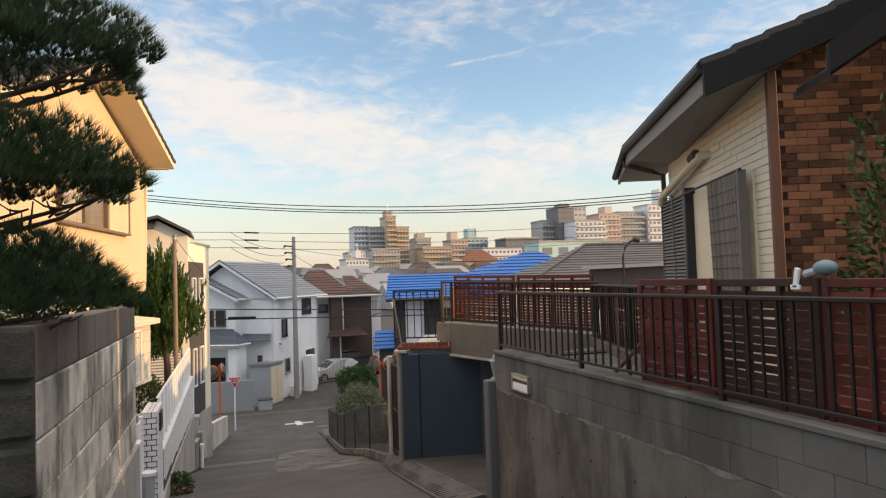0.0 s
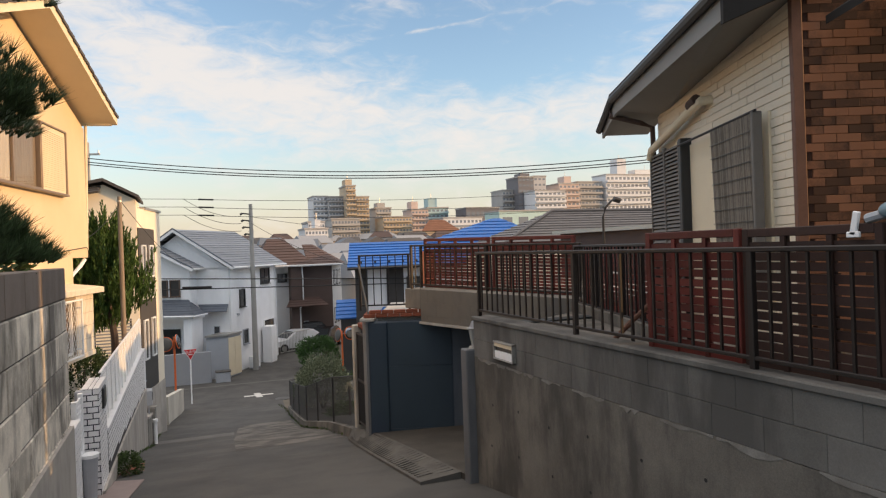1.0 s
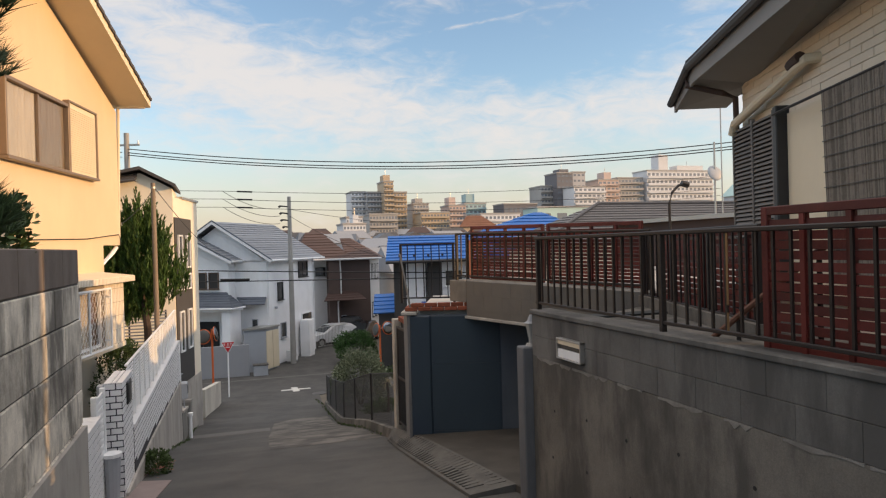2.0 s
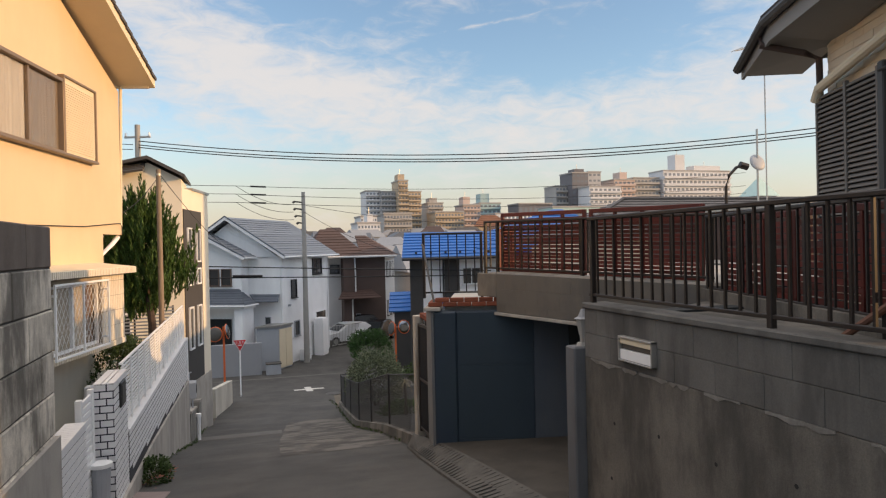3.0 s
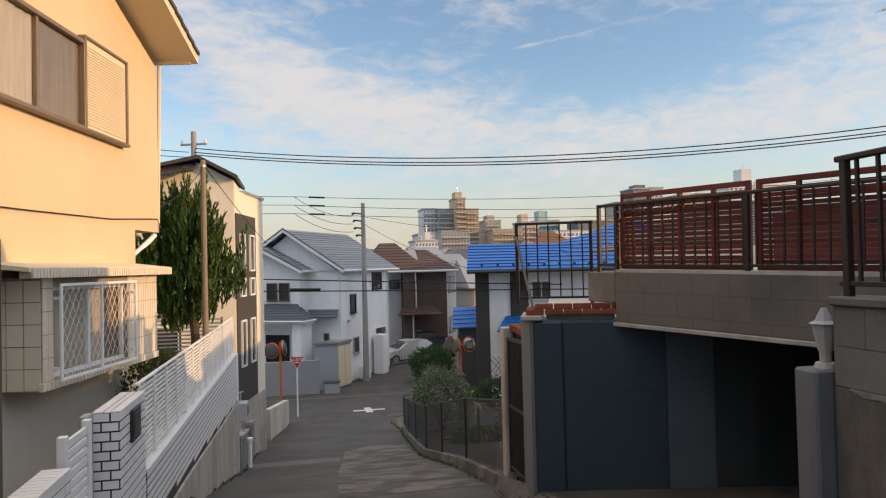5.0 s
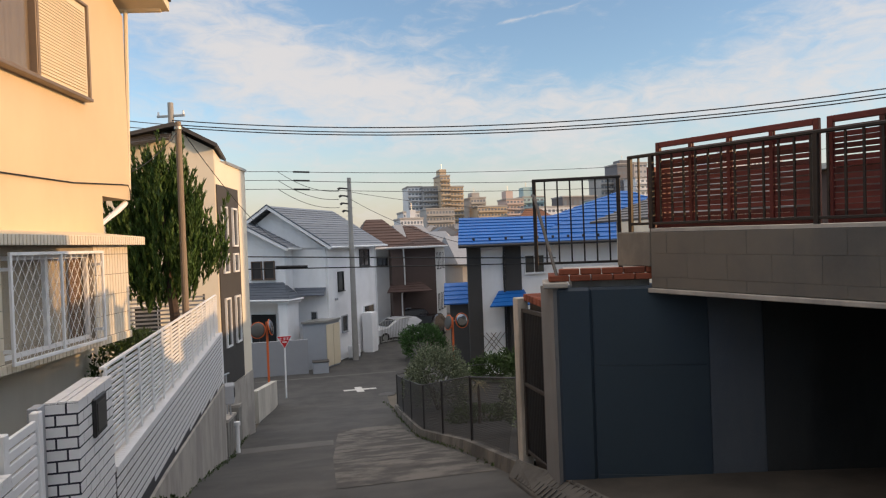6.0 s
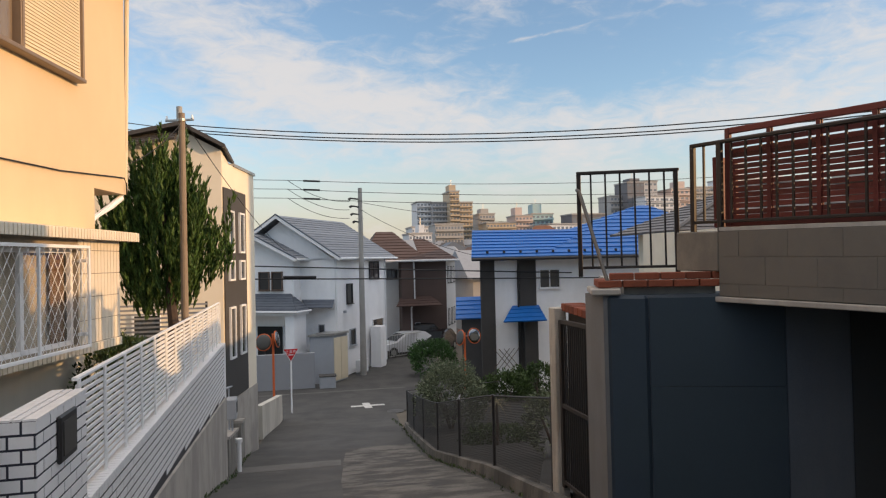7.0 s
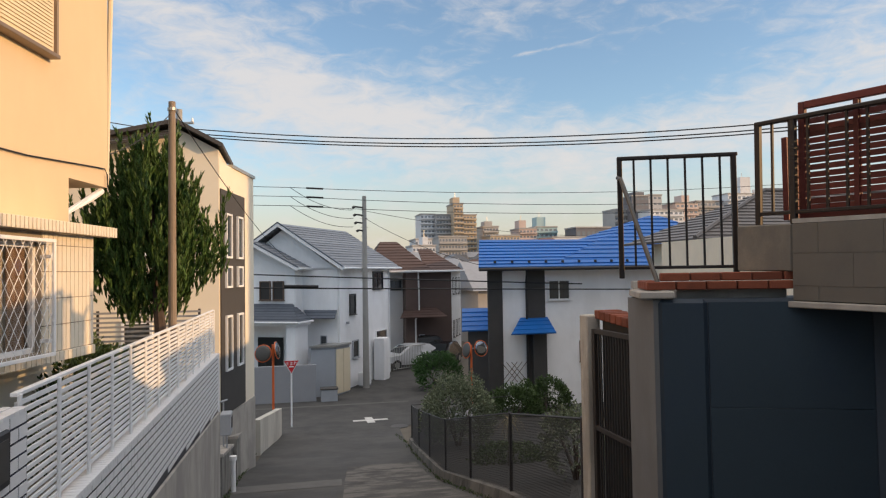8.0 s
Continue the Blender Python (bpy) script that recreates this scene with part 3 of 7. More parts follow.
def build_gate_post():
    g = thing("gate_pillar", "narrow grey concrete pillar at the end of the retaining wall", "pillar")
    bm = B()
    box(bm, 2.97, 3.22, 6.97, 7.13, zr(7) - 0.3, 0.475, 0.012)
    part("shaft", bm, PILLAR_BLUE, g)
    l = thing("pillar_lamp", "small weathered lantern on a short stem on the pillar", "lamp")
    bm = B()
    tube(bm, [(3.1, 7.05, 0.475), (3.1, 7.05, 0.50)], 0.06, 10, 0.05)
    tube(bm, [(3.1, 7.05, 0.50), (3.1, 7.05, 0.56)], 0.028, 8, 0.03)
    part("stem", bm, POLE_CONCRETE, l)
    bm = B()
    tube(bm, [(3.1, 7.05, 0.56), (3.1, 7.05, 0.70)], 0.035, 8, 0.062)
    part("lantern_body", bm, POLE_CONCRETE, l)
    bm = B()
    tube(bm, [(3.1, 7.05, 0.70), (3.1, 7.05, 0.715), (3.1, 7.05, 0.78)], 0.075, 8, 0.015)
    part("cap", bm, GREY_PAINT, l)
    m = thing("mailbox_slot", "wall-set letter slot with a white flap and steel frame", "mailbox")
    y0, y1, z0, z1 = 5.94, 6.37, 0.462, 0.645
    for a in ((y0, y1, z1 - 0.018, z1), (y0, y1, z0, z0 + 0.012), (y0, y0 + 0.014, z0, z1), (y1 - 0.014, y1, z0, z1)):
        bm = B()
        box(bm, WALL_X - 0.045, WALL_X + 0.01, *a, 0.003)
        part("frame_bar", bm, STEEL, m)
    bm = B()
    box(bm, WALL_X - 0.034, WALL_X + 0.008, y0 + 0.016, y1 - 0.016, z0 + 0.014, z0 + 0.085, 0.003)
    part("flap", bm, WHITE_METAL, m, "white painted flap")
    bm = B()
    box(bm, WALL_X - 0.02, WALL_X + 0.008, y0 + 0.016, y1 - 0.016, z0 + 0.088, z0 + 0.125, 0.003)
    part("slot_bar", bm, STEEL_DARK, m)
    bm = B()
    box(bm, WALL_X - 0.036, WALL_X + 0.008, y0 + 0.016, y1 - 0.016, z0 + 0.128, z1 - 0.02, 0.003)
    part("upper_flap", bm, CREAM, m)


build_gate_post()

# ---------------------------------------------------------------- right house
RH = Matrix.Translation((5.63, 6.94, 0)) @ Matrix.Rotation(math.atan2(-0.926, -0.378), 4, "Z")   # x along the wall to the near corner, -y towards the lane


DARK_EAVE = material("dark_eave_board", (0.016, 0.015, 0.015), 0.85, 0.2, 6, 60, 0.1)


def build_right_house():
    h = thing("house_right", "beige and brown house with deep eaves above the terrace", "house", RH)
    bm = B()
    box(bm, 0, 3.36, 0.02, 6.0, 0.7, 3.37)
    part("wall_core", bm, BEIGE_SIDING, h)
    # beige courses of split-face siding
    rng = random.Random(11)
    lo = B()
    z, k, count = 0.78, 0, 0
    while z < 3.34:
        x = 0.02 - (0.16 if k % 2 else 0)
        while x < 3.38:
            x0, x1 = max(0.01, x), min(3.385, x + 0.317)
            if x1 - x0 > 0.03 and not (-0.2 < x0 and x1 < 3.02 and z < 2.55):
                dpt = rng.uniform(0.0, 0.006)
                if x0 > 1.6 and 1.6 < z and count < 200:
                    bm = B()
                    box(bm, x0, x1, -0.008 - dpt, 0.03, z, z + 0.066, 0.003)
                    part("siding_brick", bm, BEIGE_SIDING, h)
                    count += 1
                else:
                    box(lo, x0, x1, -0.008 - dpt, 0.03, z, z + 0.066)
            x += 0.32
        z += 0.07
        k += 1
    tagged(part("siding_field", lo, BEIGE_SIDING, h), kind="stuff")
    # brown brick wall round the near corner
    bm = B()
    box(bm, 3.30, 3.395, 0.05, 6.0, 0.7, 3.6)
    part("brick_backing", bm, MORTAR_BROWN, h)
    lo = B()
    z, k, count = 0.74, 0, 0
    while z < 3.5:
        y = 0.10 - (0.09 if k % 2 else 0)
        while y < 4.2:
            y0, y1 = max(0.055, y), y + 0.177
            if y1 - y0 > 0.03:
                if y < 2.0 and 1.5 < z and count < 280:
                    bm = B()
                    box(bm, 3.38, 3.405 + rng.uniform(0, 0.004), y0, y1, z, z + 0.0615, 0.003)
                    part("brick", bm, BROWN_BRICK, h)
                    count += 1
                else:
                    box(lo, 3.38, 3.405 + rng.uniform(0, 0.004), y0, y1, z, z + 0.0615)
            y += 0.18
        z += 0.064
        k += 1
    tagged(part("brick_field", lo, BROWN_BRICK, h), kind="stuff")
    bm = B()
    box(bm, 3.37, 3.425, -0.03, 0.05, 0.7, 3.37, 0.006)
    part("corner_trim", bm, TRIM_BROWN, h, "red-brown corner post")
    # roof: soffit, fascia, gutter, covering
    ov, near, ridge = 0.52, 3.52, 4.67
    bm = B()
    prism(bm, [(-0.70, -ov, 3.02), (0.1, -ov, 3.20), (0.1, 0.06, 3.12), (-0.70, 0.06, 3.02)], (0, 0, 0.03))
    prism(bm, [(0.1, -ov, 3.20), (near, -ov, 3.20), (near, 0.06, 3.38), (1.5, 0.06, 3.38), (0.1, 0.06, 3.12)], (0, 0, 0.03))
    part("soffit", bm, SOFFIT, h)
    bm = B()
    prism(bm, [(-0.72, -ov - 0.02, 2.99), (0.05, -ov - 0.02, 3.17), (near, -ov - 0.02, 3.20), (near, -ov - 0.02, 3.37), (0.05, -ov - 0.02, 3.34), (-0.72, -ov - 0.02, 3.09)], (0, 0.03, 0))
    part("fascia", bm, SOFFIT, h, "pale grey fascia")
    bm = B()
    tube(bm, [(-0.72, -ov - 0.06, 3.09), (0.05, -ov - 0.06, 3.345), (near, -ov - 0.06, 3.40)], 0.045, 8)
    part("gutter", bm, BLACK_METAL, h)
    rise = (ridge - 3.40) / (2.6 + ov)
    up = lambda y: 3.40 + rise * (y + ov)
    bm = B()
    prism(bm, [(near, -ov - 0.06, up(-ov - 0.06) - 0.24), (near, 2.6, ridge - 0.24), (near, 2.6, ridge + 0.02), (near, -ov - 0.06, up(-ov - 0.06) + 0.02)], (0.05, 0, 0))
    part("dark_fascia", bm, DARK_EAVE, h, "dark bargeboard over the brick wall")
    bm = B()
    prism(bm, [(3.30, 0.05, 3.36), (3.30, 4.2, 3.36), (3.30, 2.6, ridge - 0.2), (3.30, 0.05, up(0.05) - 0.2)], (0.095, 0, 0))
    part("gable_wall", bm, MORTAR_BROWN, h)
    # lower porch roof standing out over the brick wall
    bm = B()
    prism(bm, [(near + 0.052, 0.14, 3.155), (near + 0.052, 1.6, 4.1), (near + 0.052, 3.4, 4.1), (near + 0.052, 3.4, 4.04), (near + 0.052, 1.6, 4.04), (near + 0.052, 0.14, 3.095)], (0.56, 0, 0))
    part("porch_soffit", bm, DARK_EAVE, h)
    bm = B()
    prism(bm, [(near + 0.614, 0.12, 3.11), (near + 0.614, 1.6, 4.06), (near + 0.614, 1.6, 4.29), (near + 0.614, 0.12, 3.33)], (0.05, 0, 0))
    part("porch_barge", bm, DARK_EAVE, h)
    bm = B()
    hip_slope(bm, (0.0, -ov - 0.07, 3.385), (near + 0.05, -ov - 0.07, 3.42), (0.0, 2.6, ridge), (near + 0.05, 2.6, ridge), 12, 0.03)
    part("roof", bm, ROOF_DARK, h)
    bm = B()
    prism(bm, [(-0.76, -ov - 0.08, 3.10), (0.0, -ov - 0.08, 3.37), (0.0, 2.6, ridge), (-0.76, 2.6, 3.4)], (0, 0, 0.03))
    part("roof_end", bm, ROOF_DARK, h)
    bm = B()
    prism(bm, [(-0.7, 2.6, 3.4), (0.0, 2.6, ridge), (near, 2.6, ridge), (near, 6.2, 3.44), (-0.7, 6.2, 3.44)], (0, 0, 0.05))
    part("roof", bm, ROOF_DARK, h)
    # unseen wings behind and up the street, added to shade lattice, lane and wall
    bm = B()
    box(bm, -1.7, 0.0, 1.7, 6.0, 0.7, 3.35)
    part("rear_wing", bm, BEIGE_SIDING, h)
    bm = B()
    box(bm, 3.9, 12.0, 2.2, 8.0, 0.7, 5.3)
    part("upper_wing", bm, BEIGE_SIDING, h)
    bm = B()
    prism(bm, [(3.7, 1.8, 5.3), (3.7, 8.4, 5.3), (3.7, 5.1, 6.6)], (8.6, 0, 0))
    part("wing_roof", bm, ROOF_DARK, h)
    # downpipe at the far corner
    bm = B()
    tube(bm, [(-0.12, -ov - 0.05, 3.29), (-0.10, -ov - 0.04, 3.17), (0.02, -0.22, 3.05), (-0.02, -0.07, 3.0), (-0.02, -0.06, 2.0), (-0.02, -0.06, 0.75)], 0.032, 8)
    part("downpipe", bm, BROWN_WALL, h)
    # conduit, shutter box, window, hanging blind
    bm = B()
    tube(bm, [(0.0, -0.12, 2.60), (0.08, -0.12, 2.70), (1.62, -0.11, 2.93), (1.75, -0.10, 2.95), (1.78, 0.0, 2.95)], 0.045, 10)
    part("conduit", bm, CREAM, h, "cream plastic conduit")
    bm = B()
    tube(bm, [(1.50, -0.13, 2.95), (1.70, -0.13, 2.98)], 0.05, 8)
    part("conduit_cap", bm, BROWN_WALL, h)
    # box coloured near black to stand in for shade between the louvres
    bm = B()
    box(bm, 0.02, 1.08, -0.085, 0.0, 0.95, 2.64)
    part("shutter_box", bm, DARK, h)
    for x0, x1 in ((0.0, 0.03), (0.53, 0.57), (1.05, 1.08)):
        bm = B()
        box(bm, x0, x1, -0.125, -0.086, 0.95, 2.66, 0.004)
        part("shutter_stile", bm, GREY_BROWN, h)
    for x0, x1 in ((0.02, 0.54), (0.56, 1.07)):
        for z in np.arange(1.5, 2.62, 0.043):
            bm = B()
            boxm(bm, Matrix.Translation(((x0 + x1) / 2, -0.108, z)) @ Matrix.Rotation(radians(-35), 4, "X"), x1 - x0 - 0.03, 0.008, 0.036)
            part("louvre", bm, GREY_BROWN, h)
    bm = B()
    box(bm, 1.085, 1.17, -0.13, 0.0, 0.95, 2.68, 0.01)
    part("shutter_post", bm, BLACK_METAL, h)
    bm = B()
    box(bm, 1.17, 3.0, -0.03, 0.0, 0.95, 2.6)
    part("window_panel", bm, CREAM, h, "cream closed shutter")
    bl = thing("bamboo_blind", "hanging grey-brown reed blind on a rod outside the window", "blind", RH)
    bm = B()
    tube(bm, [(1.15, -0.15, 2.60), (3.05, -0.15, 2.60)], 0.012, 6)
    part("rod", bm, BLACK_METAL, bl)
    for i in range(56):
        bm = B()
        x = 2.10 + i * 0.0157
        tube(bm, [(x, -0.15, 2.59), (x + 0.01, -0.12, 1.15)], 0.0062, 5)
        part("reed", bm, REED, bl)
    for z in np.arange(1.25, 2.55, 0.12):
        bm = B()
        f = (2.575 - z) / 1.425
        box(bm, 2.09, 2.98, -0.162 + 0.03 * f, -0.156 + 0.03 * f, z, z + 0.006)
        part("cord", bm, STEEL_DARK, bl)
    bm = B()
    box(bm, 2.99, 3.03, -0.17, -0.09, 1.1, 2.6, 0.006)
    part("side_post", bm, GREY_BROWN, bl)
    return h


GREY_BROWN = material("grey_brown_shutter", (0.15, 0.135, 0.12), 0.6, 0.12, 6, 80, 0.1)
REED = material("reed", (0.22, 0.185, 0.15), 0.8, 0.3, 20, 80, 0.2, per_piece=0.6)
MORTAR_BROWN = material("brown_mortar", (0.05, 0.023, 0.015), 0.9, 0.2, 9, 90, 0.3)
TRIM_BROWN = material("brown_trim", (0.16, 0.075, 0.05), 0.6, 0.2, 8, 60, 0.2)
build_right_house()

# ---------------------------------------------------------------- left side: block wall
LX, LEND, LNEAR = -0.95, 7.46, 3.28


def build_left_wall():
    w = thing("block_wall_left", "tall old concrete block wall with black weathering", "wall", kind="structure")
    bm = B()
    wall_bottom_prism(bm, LX - 0.17, LX - 0.012, [(LNEAR, zr(LNEAR) - 0.3, 1.45), (LEND - 0.005, zr(LEND) - 0.3, 1.45)])
    box(bm, -4.5, LX - 0.15, LNEAR + 0.012, LNEAR + 0.2, -0.8, 1.40)
    part("core", bm, DARK_MORTAR, w)
    rng = random.Random(3)
    h = 0.30
    z, k = 1.54, 0
    while z > -1.2:
        z0 = z - h
        y = LEND - (0.32 if k % 2 else 0.62)
        y1 = LEND
        while y1 > LNEAR + 0.02:
            y0 = max(LNEAR, y)
            if z > zr((y0 + y1) / 2) - 0.3:
                bm = B()
                # each course leans with the slope a little
                box(bm, LX - 0.18, LX + rng.uniform(-0.006, 0.004), y0 + 0.004, y1 - 0.004, z0 + 0.005, z - 0.004, 0.008)
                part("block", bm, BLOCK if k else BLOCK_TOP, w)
            y1 = y0
            y -= 0.62
        x = LX - 0.003
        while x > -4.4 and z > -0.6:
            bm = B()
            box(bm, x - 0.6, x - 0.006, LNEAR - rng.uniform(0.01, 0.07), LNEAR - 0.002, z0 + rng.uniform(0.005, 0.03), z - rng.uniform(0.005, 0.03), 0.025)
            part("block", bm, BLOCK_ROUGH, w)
            x -= 0.61
        z = z0
        k += 1
    bm = B()
    wall_bottom_prism(bm, LX - 0.2, LX + 0.03, [(LNEAR, zr(LNEAR) - 0.3, 0.06), (5.2, zr(5.2) - 0.3, 0.03), (LEND + 0.01, zr(LEND) - 0.3, 0.02)])
    part("render_base", bm, CONCRETE_PALE, w, "smooth cement base")
    g = thing("garden_soil", "raised garden earth behind the block wall", "soil", kind="structure")
    bm = B()
    box(bm, -9, LX - 0.19, LNEAR + 0.2, 8.2, -1.5, 1.25)
    box(bm, -9, LX - 0.19, -12, LNEAR - 0.5, -1.5, 0.3)
    part("soil", bm, GROUND, g)
    return w


DARK_MORTAR = material("wall_mortar", (0.09, 0.085, 0.08), 0.95, 0.2, 6, 90, 0.4)
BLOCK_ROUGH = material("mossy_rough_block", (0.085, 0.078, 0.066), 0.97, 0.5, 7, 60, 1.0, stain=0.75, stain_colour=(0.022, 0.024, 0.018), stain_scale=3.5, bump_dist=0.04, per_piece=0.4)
BLOCK_TOP = material("blackened_block", (0.15, 0.122, 0.104), 0.95, 0.25, 4, 110, 0.5, stain=0.5, stain_colour=(0.2, 0.17, 0.15), streak=4, stain_scale=3, per_piece=0.3)
build_left_wall()

# ---------------------------------------------------------------- left: tiled wall and fence
TX = -0.95


def tile_face(parent, origin, along, out, length, z_low, z_high, tw, th, mat, gap=0.011, limit=300, offset=0.5, z_floor=None):
    """Glazed tiles in running bond on an upright face; z_low may be a function of the length along."""
    along, out = Vector(along).normalized(), Vector(out).normalized()
    m0 = Matrix.Translation(origin) @ Matrix(((along.x, -out.x, 0, 0), (along.y, -out.y, 0, 0), (0, 0, 1, 0), (0, 0, 0, 1)))
    meshes = {}
    lo = B()
    n, z, k, any_lo = 0, z_high - th, 0, False
    rng = random.Random(21)
    while z > -5:
        x = -tw * offset if k % 2 else 0.0
        done = True
        while x < length - 0.01:
            x0, x1 = max(0, x), min(length, x + tw - gap)
            floor_z = z_low((x0 + x1) / 2) if callable(z_low) else z_low
            if x1 - x0 > 0.02 and z > floor_z - 0.02:
                done = False
                if n < limit:
                    key = round(x1 - x0, 3)
                    if key not in meshes:
                        bm = B()
                        box(bm, 0, x1 - x0, -0.003, 0.004, 0, th - gap)
                        ob = part("tile", bm, mat, parent)
                        meshes[key] = ob.data
                    else:
                        ob = new("tile", meshes[key])
                        ob.parent = parent
                    ob.matrix_parent_inverse = parent.matrix_world.inverted()
                    ob.matrix_world = m0 @ Matrix.Translation((x0, -rng.uniform(0, 0.0015), z))
                    n += 1
                else:
                    any_lo = True
                    boxm(lo, m0 @ Matrix.Translation(((x0 + x1) / 2, 0.0, z + (th - gap) / 2)), x1 - x0, 0.007, th - gap)
            x += tw
        if done and k > 2:
            break
        z -= th
        k += 1
    if any_lo:
        o = part("tile_field", lo, mat, parent)
        o.matrix_parent_inverse = parent.matrix_world.inverted()
        tagged(o, kind="stuff")
    else:
        lo.free()


def build_tile_wall():
    # gate post with name plate
    p = thing("gate_post", "white glazed brick gate post with dark joints and a small plate", "gate post")
    y0, y1, x0, x1, top = 9.98, 10.92, -1.16, -0.96, -0.06
    bm = B()
    box(bm, x0, x1, y0, y1, -2.2, top - 0.012)
    part("post_core", bm, MORTAR_DARK, p)
    tile_face(p, (x0, y0, 0), (1, 0, 0), (0, -1, 0), x1 - x0, lambda s: -1.75, top, 0.135, 0.077, TILE_WHITE, 0.014)
    tile_face(p, (x1, y0, 0), (0, 1, 0), (1, 0, 0), y1 - y0, lambda s: -1.8, top, 0.235, 0.077, TILE_WHITE, 0.014)
    y = y0
    while y < y1 - 0.02:
        for xa, xb in ((x0 - 0.006, x0 + 0.07), (x0 + 0.082, x0 + 0.122), (x0 + 0.134, x1 + 0.006)):
            bm = B()
            box(bm, xa, xb, y + 0.003, min(y1, y + 0.064), top - 0.02, top)
            part("cap_tile", bm, TILE_WHITE, p)
        y += 0.068
    bm = B()
    box(bm, x1, x1 + 0.03, 10.30, 10.62, -0.40, -0.12, 0.01)
    part("plate_frame", bm, BLACK_METAL, p, "dark metal frame")
    bm = B()
    box(bm, x1 + 0.03, x1 + 0.036, 10.34, 10.58, -0.36, -0.16)
    part("name_plate", bm, STEEL_DARK, p)
    # low wall with slatted fence
    w = thing("tiled_garden_wall", "white tiled garden wall on a stained concrete footing that follows the slope", "wall", kind="structure")
    ya, yb, wt = 10.93, 20.0, -0.80
    bm = B()
    wall_bottom_prism(bm, TX - 0.16, TX - 0.0005, [(ya, -2.4, wt - 0.012), (yb, -3.9, wt - 0.012)])
    part("wall_core", bm, MORTAR_GREY, w)
    low = lambda s: -1.30 - 0.060 * s
    tile_face(w, (TX, ya, 0), (0, 1, 0), (1, 0, 0), yb - ya, low, wt, 0.235, 0.077, TILE_WHITE, 0.019, 300)
    first = None
    y = ya
    while y < yb - 0.03:
        if first is None:
            bm = B()
            box(bm, TX - 0.16, TX + 0.012, 0, 0.060, wt - 0.03, wt + 0.006)
            first = part("cap_tile", bm, TILE_WHITE, w)
            o = first
        else:
            o = first.copy()
            scene.collection.objects.link(o)
        o.location.y = y
        y += 0.068
    bm = B()
    wall_bottom_prism(bm, TX - 0.2, TX + 0.035, [(ya - 0.9, zr(ya - 0.9) - 0.3, -1.42), (13, zr(13) - 0.3, -1.50), (yb + 0.04, zr(yb) - 0.3, -1.86)])
    part("footing", bm, CONCRETE_PALE, w, "streaked concrete footing")
    bm = B()
    box(bm, TX - 0.2, TX + 0.03, yb, yb + 0.05, -4, wt + 0.01, 0.005)
    part("end_cap", bm, WHITE, w)
    f = thing("slat_fence", "white aluminium fence of level slats on the tiled wall", "fence")
    i = 0
    slat0 = None
    for z in np.arange(wt + 0.05, -0.03, 0.0485):
        if slat0 is None:
            bm = B()
            box(bm, TX - 0.085, TX - 0.07, ya + 0.02, yb - 0.02, 0, 0.030, 0.003)
            slat0 = part("slat", bm, WHITE_METAL, f)
            o = slat0
        else:
            o = slat0.copy()
            scene.collection.objects.link(o)
        o.location.z = z
    bm = B()
    box(bm, TX - 0.1, TX - 0.06, ya, yb, -0.012, 0.012, 0.004)
    part("top_rail", bm, WHITE_METAL, f)
    post0 = None
    for y in np.arange(ya + 0.03, yb, 0.645):
        if post0 is None:
            bm = B()
            box(bm, TX - 0.07, TX - 0.05, -0.014, 0.014, wt, 0.0, 0.003)
            post0 = part("upright", bm, WHITE_METAL, f)
            o = post0
        else:
            o = post0.copy()
            scene.collection.objects.link(o)
        o.location.y = y
    swing = Matrix.Translation((TX, 10.93, 0)) @ Matrix.Rotation(-0.0085, 4, "Z") @ Matrix.Translation((-TX, -10.93, 0))
    w.matrix_world = swing
    f.matrix_world = swing
    # near part: low tiled wall, gate leaf
    n = thing("low_tiled_wall", "low white tiled wall beside the entrance gate", "wall", kind="structure")
    ya, yb, wt = 7.5, 9.15, -0.27
    bm = B()
    wall_bottom_prism(bm, TX - 0.3, TX - 0.1305, [(ya, -1.5, wt - 0.012), (yb, -1.8, wt - 0.012)])
    part("wall_core", bm, MORTAR_GREY, n)
    tile_face(n, (TX - 0.13, ya, 0), (0, 1, 0), (1, 0, 0), yb - ya, lambda s: -1.15 - 0.1 * s, wt, 0.235, 0.077, TILE_WHITE, 0.010, 200)
    y = ya
    while y < yb - 0.03:
        bm = B()
        box(bm, TX - 0.30, TX - 0.12, y, y + 0.060, wt - 0.03, wt + 0.006)
        part("cap_tile", bm, TILE_WHITE, n)
        y += 0.068
    g = thing("gate_leaf", "white slatted metal entrance gate", "gate")
    gx = TX - 0.2
    for a in ((9.18, 9.25, -1.55, -0.07), (9.74, 9.81, -1.55, -0.07)):
        bm = B()
        box(bm, gx - 0.03, gx + 0.03, *a, 0.006)
        part("gate_stile", bm, WHITE_METAL, g)
    for z in np.arange(-1.45, -0.1, 0.075):
        bm = B()
        box(bm, gx - 0.012, gx + 0.012, 9.25, 9.74, z, z + 0.058, 0.004)
        part("slat", bm, WHITE_METAL, g)
    q = thing("gate_jamb", "plain grey metal jamb beside the brick post", "gate post")
    bm = B()
    box(bm, TX - 0.27, TX - 0.205, 9.83, 9.97, -1.7, -0.06, 0.006)
    part("jamb", bm, GREY_METAL, q)


GREY_METAL = material("grey_metal", (0.36, 0.38, 0.41), 0.5, 0.06, 6, 90, 0.05)
MORTAR_GREY = material("grey_mortar", (0.045, 0.045, 0.05), 0.9, 0.15, 9, 90, 0.2)
build_tile_wall()

# ---------------------------------------------------------------- windows for any house


